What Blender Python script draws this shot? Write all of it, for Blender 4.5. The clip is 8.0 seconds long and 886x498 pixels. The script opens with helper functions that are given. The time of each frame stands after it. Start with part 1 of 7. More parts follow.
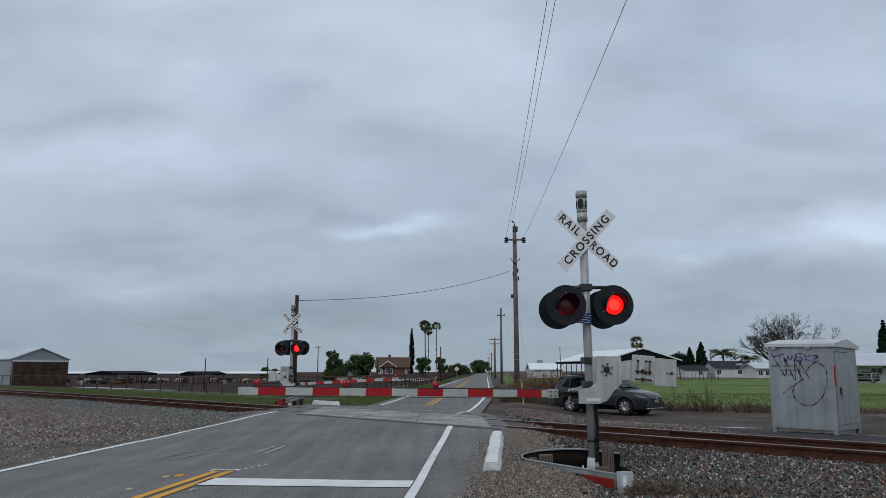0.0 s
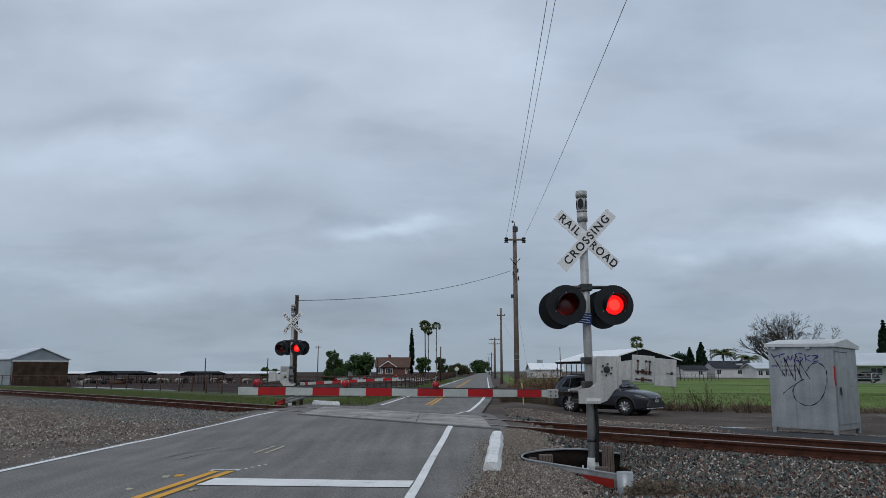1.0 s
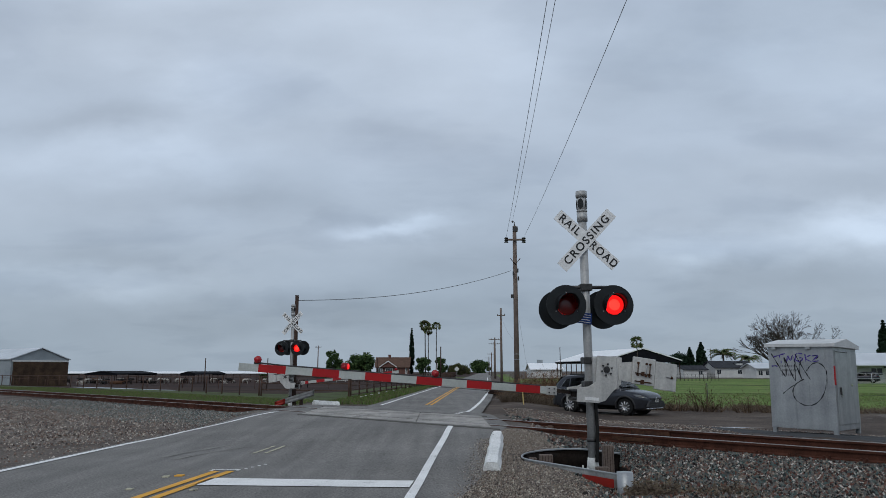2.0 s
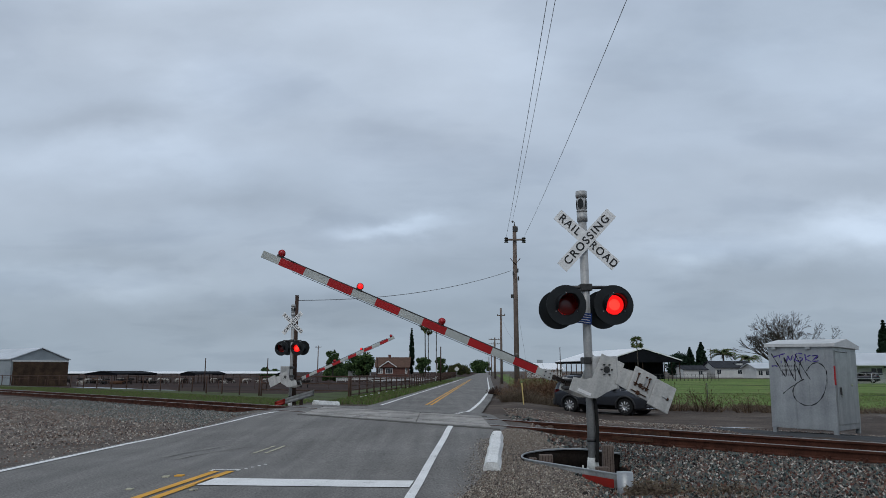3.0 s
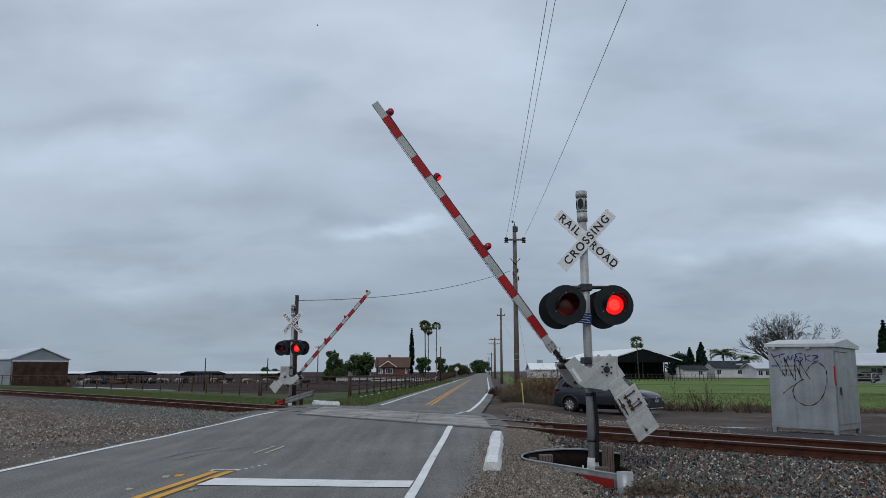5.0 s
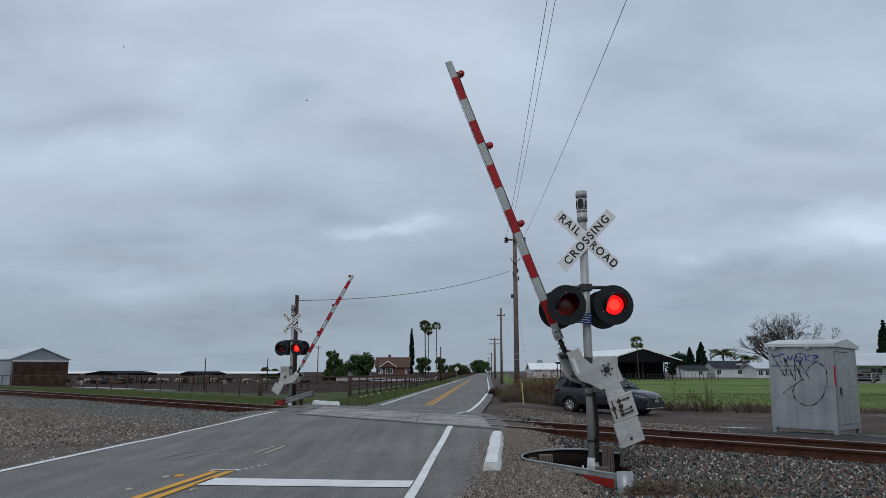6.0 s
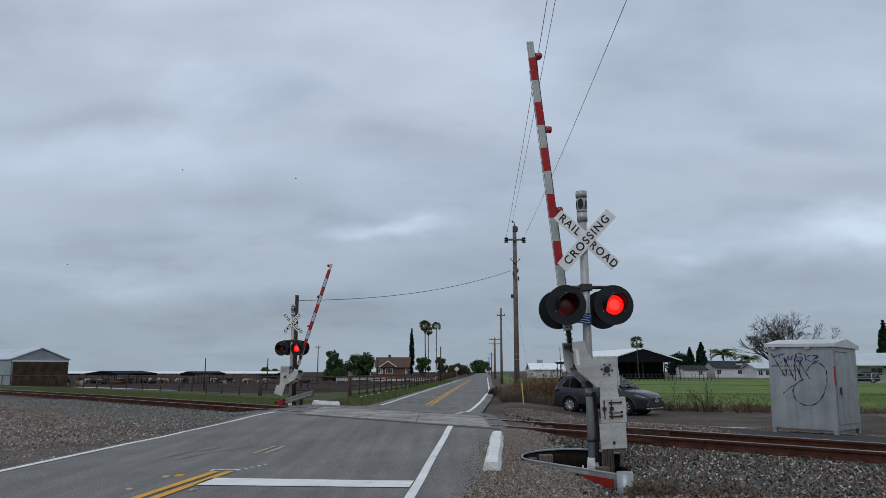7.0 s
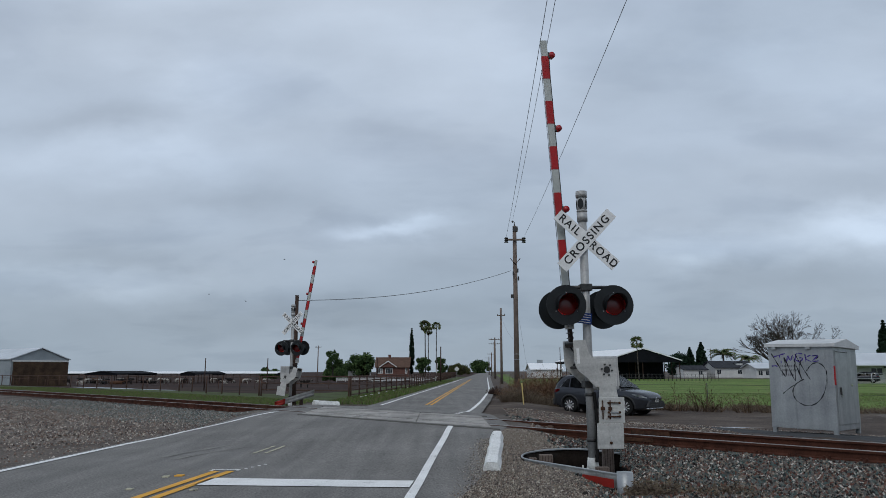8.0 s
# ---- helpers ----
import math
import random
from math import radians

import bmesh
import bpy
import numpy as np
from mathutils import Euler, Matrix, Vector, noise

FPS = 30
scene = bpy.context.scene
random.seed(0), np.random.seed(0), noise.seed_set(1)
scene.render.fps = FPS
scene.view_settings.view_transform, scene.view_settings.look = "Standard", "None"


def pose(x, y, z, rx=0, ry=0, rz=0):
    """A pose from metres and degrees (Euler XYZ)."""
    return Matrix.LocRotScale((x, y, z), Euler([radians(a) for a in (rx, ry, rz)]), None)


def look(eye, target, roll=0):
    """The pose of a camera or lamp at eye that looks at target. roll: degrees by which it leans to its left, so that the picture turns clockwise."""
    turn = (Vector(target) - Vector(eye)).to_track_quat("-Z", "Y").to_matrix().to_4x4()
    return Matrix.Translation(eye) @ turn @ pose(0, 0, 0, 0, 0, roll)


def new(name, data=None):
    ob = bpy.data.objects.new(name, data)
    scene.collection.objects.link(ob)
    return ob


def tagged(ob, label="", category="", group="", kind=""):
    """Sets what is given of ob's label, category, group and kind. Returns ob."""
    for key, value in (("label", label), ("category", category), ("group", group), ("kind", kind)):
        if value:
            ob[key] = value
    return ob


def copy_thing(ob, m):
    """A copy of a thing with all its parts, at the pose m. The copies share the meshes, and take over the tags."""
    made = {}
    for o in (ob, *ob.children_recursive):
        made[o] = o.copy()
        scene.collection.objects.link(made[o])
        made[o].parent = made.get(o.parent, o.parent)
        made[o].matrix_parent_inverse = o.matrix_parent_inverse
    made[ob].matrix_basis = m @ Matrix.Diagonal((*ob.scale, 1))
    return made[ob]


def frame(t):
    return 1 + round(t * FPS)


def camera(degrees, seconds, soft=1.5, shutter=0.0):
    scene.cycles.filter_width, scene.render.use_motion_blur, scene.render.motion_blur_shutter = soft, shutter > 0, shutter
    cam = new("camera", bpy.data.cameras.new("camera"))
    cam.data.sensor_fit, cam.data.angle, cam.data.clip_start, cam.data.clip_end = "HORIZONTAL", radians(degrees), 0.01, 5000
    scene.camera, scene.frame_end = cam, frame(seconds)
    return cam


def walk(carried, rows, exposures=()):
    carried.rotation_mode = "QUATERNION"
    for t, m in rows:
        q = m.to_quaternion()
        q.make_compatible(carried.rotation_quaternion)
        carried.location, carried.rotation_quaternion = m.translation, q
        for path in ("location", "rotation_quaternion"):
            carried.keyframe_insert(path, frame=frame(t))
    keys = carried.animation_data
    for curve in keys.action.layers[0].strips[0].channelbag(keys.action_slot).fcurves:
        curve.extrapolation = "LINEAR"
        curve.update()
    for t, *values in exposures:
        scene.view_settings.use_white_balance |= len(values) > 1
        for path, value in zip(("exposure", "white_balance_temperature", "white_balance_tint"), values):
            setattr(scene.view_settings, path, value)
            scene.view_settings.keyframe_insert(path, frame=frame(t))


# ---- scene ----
cam = camera(64.2, 8.0, 0.7)
EYE = pose(0, 0, 1.5, 90 + 9.8, 0, 0)
walk(cam, [(0.0, EYE), (8.0, EYE)])

# ---- sky and light: a grey overcast day ----
world = bpy.data.worlds.new("overcast_sky")
scene.world = world
world.use_nodes = True
wt = world.node_tree
wt.nodes.clear()


def wnode(kind, **kw):
    n = wt.nodes.new(kind)
    for k, v in kw.items():
        if k == "op":
            n.operation = v
        else:
            n.inputs[int(k[1:])].default_value = v
    return n


def wlink(a, b):
    wt.links.new(a, b)


sky = wt.nodes.new("ShaderNodeTexSky")
sky.sky_type, sky.sun_disc, sky.sun_elevation, sky.sun_rotation = "NISHITA", False, radians(48), radians(200)
w_co = wt.nodes.new("ShaderNodeTexCoord")
w_sep = wt.nodes.new("ShaderNodeSeparateXYZ")
wlink(w_co.outputs["Generated"], w_sep.inputs[0])
w_up = wnode("ShaderNodeMath", op="MAXIMUM", i1=0.0)
wlink(w_sep.outputs["Z"], w_up.inputs[0])
w_den = wnode("ShaderNodeMath", op="ADD", i1=0.22)
wlink(w_up.outputs[0], w_den.inputs[0])
w_flat = wnode("ShaderNodeVectorMath", op="DIVIDE")
w_cmb = wt.nodes.new("ShaderNodeCombineXYZ")
for k in range(2):
    wlink(w_den.outputs[0], w_cmb.inputs[k])
w_cmb.inputs[2].default_value = 1.0
wlink(w_co.outputs["Generated"], w_flat.inputs[0])
wlink(w_cmb.outputs[0], w_flat.inputs[1])


def cloud_noise(scale, detail, rough, distort, offset):
    mp = wt.nodes.new("ShaderNodeMapping")
    mp.inputs["Location"].default_value = offset
    mp.inputs["Scale"].default_value = (1.0, 1.35, 0.0)
    wlink(w_flat.outputs[0], mp.inputs[0])
    n = wt.nodes.new("ShaderNodeTexNoise")
    n.inputs["Scale"].default_value, n.inputs["Detail"].default_value = scale, detail
    n.inputs["Roughness"].default_value, n.inputs["Distortion"].default_value = rough, distort
    wlink(mp.outputs[0], n.inputs["Vector"])
    return n.outputs["Fac"]


def wramp(fac, stops):
    r = wt.nodes.new("ShaderNodeValToRGB")
    r.color_ramp.interpolation = "B_SPLINE"
    while len(r.color_ramp.elements) < len(stops):
        r.color_ramp.elements.new(0.5)
    for e, (p, c) in zip(r.color_ramp.elements, stops):
        e.position, e.color = p, (*c, 1)
    wlink(fac, r.inputs[0])
    return r.outputs[0]


def wmix(kind, fac, a, b):
    m = wt.nodes.new("ShaderNodeMix")
    m.data_type, m.blend_type = "RGBA", kind
    if isinstance(fac, float):
        m.inputs[0].default_value = fac
    else:
        wlink(fac, m.inputs[0])
    wlink(a, m.inputs[6])
    wlink(b, m.inputs[7])
    return m.outputs[2]


c_big = wramp(cloud_noise(0.75, 3.0, 0.45, 0.0, (3.1, 0.4, 0)), [(0.28, (0.41, 0.495, 0.61)), (0.5, (0.475, 0.562, 0.685)), (0.74, (0.57, 0.655, 0.775))])
c_fine = wramp(cloud_noise(1.9, 5.5, 0.52, 0.25, (7.7, 2.9, 0)), [(0.30, (0.85, 0.86, 0.88)), (0.5, (1.0, 1.0, 1.0)), (0.72, (1.20, 1.185, 1.16))])
clouds = wmix("MULTIPLY", 1.0, c_big, c_fine)
w_haze = wt.nodes.new("ShaderNodeMapRange")
w_haze.interpolation_type = "SMOOTHSTEP"
w_haze.inputs[1].default_value, w_haze.inputs[2].default_value = -0.02, 0.34
w_haze.inputs[3].default_value, w_haze.inputs[4].default_value = 0.86, 0.0
wlink(w_up.outputs[0], w_haze.inputs[0])
w_grey = wmix("MULTIPLY", 0.75, wramp(w_up.outputs[0], [(0.0, (0.308, 0.378, 0.452)), (0.2, (0.322, 0.400, 0.485)), (0.5, (0.46, 0.54, 0.65))]), c_fine)
clouds = wmix("MIX", w_haze.outputs[0], clouds, w_grey)

# lit and shaded banks of cloud ahead: bearing and height as slopes, half widths, gain
w_fwd = wnode("ShaderNodeMath", op="MAXIMUM", i1=0.05)
wlink(w_sep.outputs["Y"], w_fwd.inputs[0])
w_slope = []
for k in ("X", "Z"):
    d = wnode("ShaderNodeMath", op="DIVIDE")
    wlink(w_sep.outputs[k], d.inputs[0])
    wlink(w_fwd.outputs[0], d.inputs[1])
    w_slope.append(d.outputs[0])
w_plane = wt.nodes.new("ShaderNodeCombineXYZ")
wlink(w_slope[0], w_plane.inputs[0])
wlink(w_slope[1], w_plane.inputs[1])


def sheet_noise(scale, stretch, detail, rough, z):
    mp = wt.nodes.new("ShaderNodeMapping")
    mp.inputs["Scale"].default_value, mp.inputs["Location"].default_value = (1.0, stretch, 1.0), (0, 0, z)
    wlink(w_plane.outputs[0], mp.inputs[0])
    n = wt.nodes.new("ShaderNodeTexNoise")
    n.inputs["Scale"].default_value, n.inputs["Detail"].default_value, n.inputs["Roughness"].default_value = scale, detail, rough
    wlink(mp.outputs[0], n.inputs["Vector"])
    return n


w_stir = sheet_noise(5.5, 1.8, 5.0, 0.55, 4.0)
w_shift = wnode("ShaderNodeVectorMath", op="MULTIPLY_ADD")
wlink(w_stir.outputs["Color"], w_shift.inputs[0])
w_shift.inputs[1].default_value, w_shift.inputs[2].default_value = (0.20, 0.10, 0), (-0.10, -0.05, 0)
w_bent = wnode("ShaderNodeVectorMath", op="ADD")
wlink(w_plane.outputs[0], w_bent.inputs[0])
wlink(w_shift.outputs[0], w_bent.inputs[1])
w_total = None
for u, v, su, sv, gain in ((0.62, 0.195, 0.14, 0.030, 0.48), (0.36, 0.170, 0.10, 0.024, 0.30), (-0.07, 0.212, 0.085, 0.012, 0.34), (-0.46, 0.310, 0.16, 0.035, 0.20), (-0.36, 0.425, 0.10, 0.045, 0.16),
                          (-0.50, 0.128, 0.16, 0.022, 0.20), (-0.50, 0.372, 0.13, 0.028, -0.13), (-0.46, 0.155, 0.12, 0.020, -0.10), (-0.20, 0.082, 0.30, 0.024, -0.14), (0.04, 0.165, 0.24, 0.022, -0.08),
                          (0.50, 0.125, 0.16, 0.028, -0.14), (-0.30, 0.245, 0.14, 0.026, -0.12), (0.58, 0.270, 0.18, 0.035, -0.09), (0.10, 0.440, 0.16, 0.07, 0.07), (-0.10, 0.340, 0.15, 0.028, -0.08), (-0.58, 0.500, 0.25, 0.08, -0.07), (0.56, 0.430, 0.20, 0.09, 0.08)):
    off = wnode("ShaderNodeVectorMath", op="SUBTRACT")
    wlink(w_bent.outputs[0], off.inputs[0])
    off.inputs[1].default_value = (u, v, 0)
    wide = wnode("ShaderNodeVectorMath", op="DIVIDE")
    wlink(off.outputs[0], wide.inputs[0])
    wide.inputs[1].default_value = (su, sv, 1)
    sq = wnode("ShaderNodeVectorMath", op="DOT_PRODUCT")
    wlink(wide.outputs[0], sq.inputs[0])
    wlink(wide.outputs[0], sq.inputs[1])
    fall = wnode("ShaderNodeMath", op="MULTIPLY", i1=-1.0)
    wlink(sq.outputs["Value"], fall.inputs[0])
    bell = wnode("ShaderNodeMath", op="EXPONENT")
    wlink(fall.outputs[0], bell.inputs[0])
    amt = wnode("ShaderNodeMath", op="MULTIPLY_ADD", i1=gain, i2=1.0 if w_total is None else 0.0)
    wlink(bell.outputs[0], amt.inputs[0])
    if w_total is not None:
        wlink(w_total, amt.inputs[2])
    w_total = amt.outputs[0]
w_band = wt.nodes.new("ShaderNodeMapRange")
wlink(sheet_noise(5.0, 2.2, 5.0, 0.5, 9.0).outputs["Fac"], w_band.inputs[0])
for i, v in enumerate((0.3, 0.7, 0.935, 1.065)):
    w_band.inputs[i + 1].default_value = v
w_gain = wnode("ShaderNodeMath", op="MULTIPLY")
wlink(w_total, w_gain.inputs[0])
wlink(w_band.outputs[0], w_gain.inputs[1])
w_tone = wnode("ShaderNodeVectorMath", op="SCALE")
wlink(clouds, w_tone.inputs[0])
wlink(w_gain.outputs[0], w_tone.inputs["Scale"])
clouds = w_tone.outputs[0]
w_bg_sky, w_bg_cloud = wt.nodes.new("ShaderNodeBackground"), wt.nodes.new("ShaderNodeBackground")
wlink(sky.outputs[0], w_bg_sky.inputs[0])
wlink(clouds, w_bg_cloud.inputs[0])
w_bg_sky.inputs[1].default_value, w_bg_cloud.inputs[1].default_value = 0.05, 1.0
w_mix = wt.nodes.new("ShaderNodeMixShader")
w_mix.inputs[0].default_value = 0.95
w_out = wt.nodes.new("ShaderNodeOutputWorld")
wlink(w_bg_sky.outputs[0], w_mix.inputs[1])
wlink(w_bg_cloud.outputs[0], w_mix.inputs[2])
wlink(w_mix.outputs[0], w_out.inputs[0])

sun = new("sun", bpy.data.lights.new("sun", "SUN"))
sun.data.energy, sun.data.angle, sun.data.color = 0.8, radians(25), (1.0, 0.97, 0.92)
sun.matrix_basis = look((-12, -35, 40), (0, 0, 0))
scene.view_settings.exposure = 0.0


# ---- materials ----
def surface(name, base, dark=None, scale=6.0, fine=60.0, rough=0.7, metal=0.0, bump=0.2, spots=None, spot_at=0.62, coords="Object", vary=0.0, amount=0.5, streak=None):
    """A procedural surface: colour that drifts at two scales, fine relief, and stains or wear of a second colour."""
    m = bpy.data.materials.new(name)
    m.use_nodes = True
    t = m.node_tree
    bs = t.nodes["Principled BSDF"]
    bs.inputs["Metallic"].default_value = metal
    bs.inputs["Specular IOR Level"].default_value = 0.12 if rough >= 0.8 else 0.35
    co = t.nodes.new("ShaderNodeTexCoord")
    vec = co.outputs[coords]

    def noise_at(s, d=5.0, r=0.6):
        n = t.nodes.new("ShaderNodeTexNoise")
        n.inputs["Scale"].default_value, n.inputs["Detail"].default_value, n.inputs["Roughness"].default_value = s, d, r
        t.links.new(vec, n.inputs["Vector"])
        return n.outputs["Fac"]

    def blend(kind, fac, a, b):
        x = t.nodes.new("ShaderNodeMix")
        x.data_type, x.blend_type = "RGBA", kind
        if isinstance(fac, float):
            x.inputs[0].default_value = fac
        else:
            t.links.new(fac, x.inputs[0])
        for slot, v in ((6, a), (7, b)):
            if isinstance(v, tuple):
                x.inputs[slot].default_value = (*v, 1)
            else:
                t.links.new(v, x.inputs[slot])
        return x.outputs[2]

    def spread(fac, lo, hi, a=0.0, b=1.0):
        r = t.nodes.new("ShaderNodeMapRange")
        for i, v in enumerate((lo, hi, a, b)):
            r.inputs[i + 1].default_value = v
        t.links.new(fac, r.inputs[0])
        return r.outputs[0]

    dark = dark or tuple(c * 0.7 for c in base)
    big, small = noise_at(scale), noise_at(fine, 3.0)
    col = blend("MIX", spread(big, 0.35, 0.65), dark, base)
    col = blend("MULTIPLY", amount, col, blend("MIX", spread(small, 0.3, 0.7), (0.55, 0.55, 0.55), (1.35, 1.35, 1.35)))
    if streak:
        # long wear marks that run one way
        mp = t.nodes.new("ShaderNodeMapping")
        mp.inputs["Scale"].default_value, mp.inputs["Rotation"].default_value = streak, (0, 0, radians(3.4))
        t.links.new(vec, mp.inputs[0])
        n = t.nodes.new("ShaderNodeTexNoise")
        n.inputs["Scale"].default_value, n.inputs["Detail"].default_value = 1.0, 6.0
        t.links.new(mp.outputs[0], n.inputs["Vector"])
        col = blend("MULTIPLY", 1.0, col, blend("MIX", spread(n.outputs["Fac"], 0.35, 0.65), (0.86, 0.86, 0.865), (1.10, 1.10, 1.095)))
    if spots:
        col = blend("MIX", spread(noise_at(scale * 2.3, 8.0, 0.7), spot_at, spot_at + 0.08), col, spots)
    if vary:
        info = t.nodes.new("ShaderNodeObjectInfo")
        col = blend("MULTIPLY", 1.0, col, blend("MIX", info.outputs["Random"], (1 - vary,) * 3, (1 + vary,) * 3))
    t.links.new(col, bs.inputs["Base Color"])
    t.links.new(spread(big, 0.3, 0.7, min(1, rough + 0.08), max(0.05, rough - 0.08)), bs.inputs["Roughness"])
    if bump:
        b = t.nodes.new("ShaderNodeBump")
        b.inputs["Strength"].default_value, b.inputs["Distance"].default_value = bump, 0.02
        t.links.new(small, b.inputs["Height"])
        t.links.new(b.outputs[0], bs.inputs["Normal"])
    return m


def plain(name, col, rough=0.5, metal=0.0, glow=0.0):
    m = bpy.data.materials.new(name)
    m.use_nodes = True
    b = m.node_tree.nodes["Principled BSDF"]
    b.inputs["Base Color"].default_value, b.inputs["Roughness"].default_value, b.inputs["Metallic"].default_value = (*col, 1), rough, metal
    if glow:
        b.inputs["Base Color"].default_value = (*(c * 0.2 for c in col), 1)
        b.inputs["Emission Color"].default_value, b.inputs["Emission Strength"].default_value = (*col, 1), glow
    return m


def islands(name, colours, rough=0.85, vary=0.35):
    """Colour picked piece by piece for joined stones or leaves."""
    m = bpy.data.materials.new(name)
    m.use_nodes = True
    t = m.node_tree
    b = t.nodes["Principled BSDF"]
    b.inputs["Roughness"].default_value = rough
    b.inputs["Specular IOR Level"].default_value = 0.1
    geo = t.nodes.new("ShaderNodeNewGeometry")
    r = t.nodes.new("ShaderNodeValToRGB")
    r.color_ramp.interpolation = "CONSTANT"
    while len(r.color_ramp.elements) < len(colours):
        r.color_ramp.elements.new(0.5)
    for i, (e, c) in enumerate(zip(r.color_ramp.elements, colours)):
        e.position, e.color = i / len(colours), (*c, 1)
    t.links.new(geo.outputs["Random Per Island"], r.inputs[0])
    t.links.new(r.outputs[0], b.inputs["Base Color"])
    return m


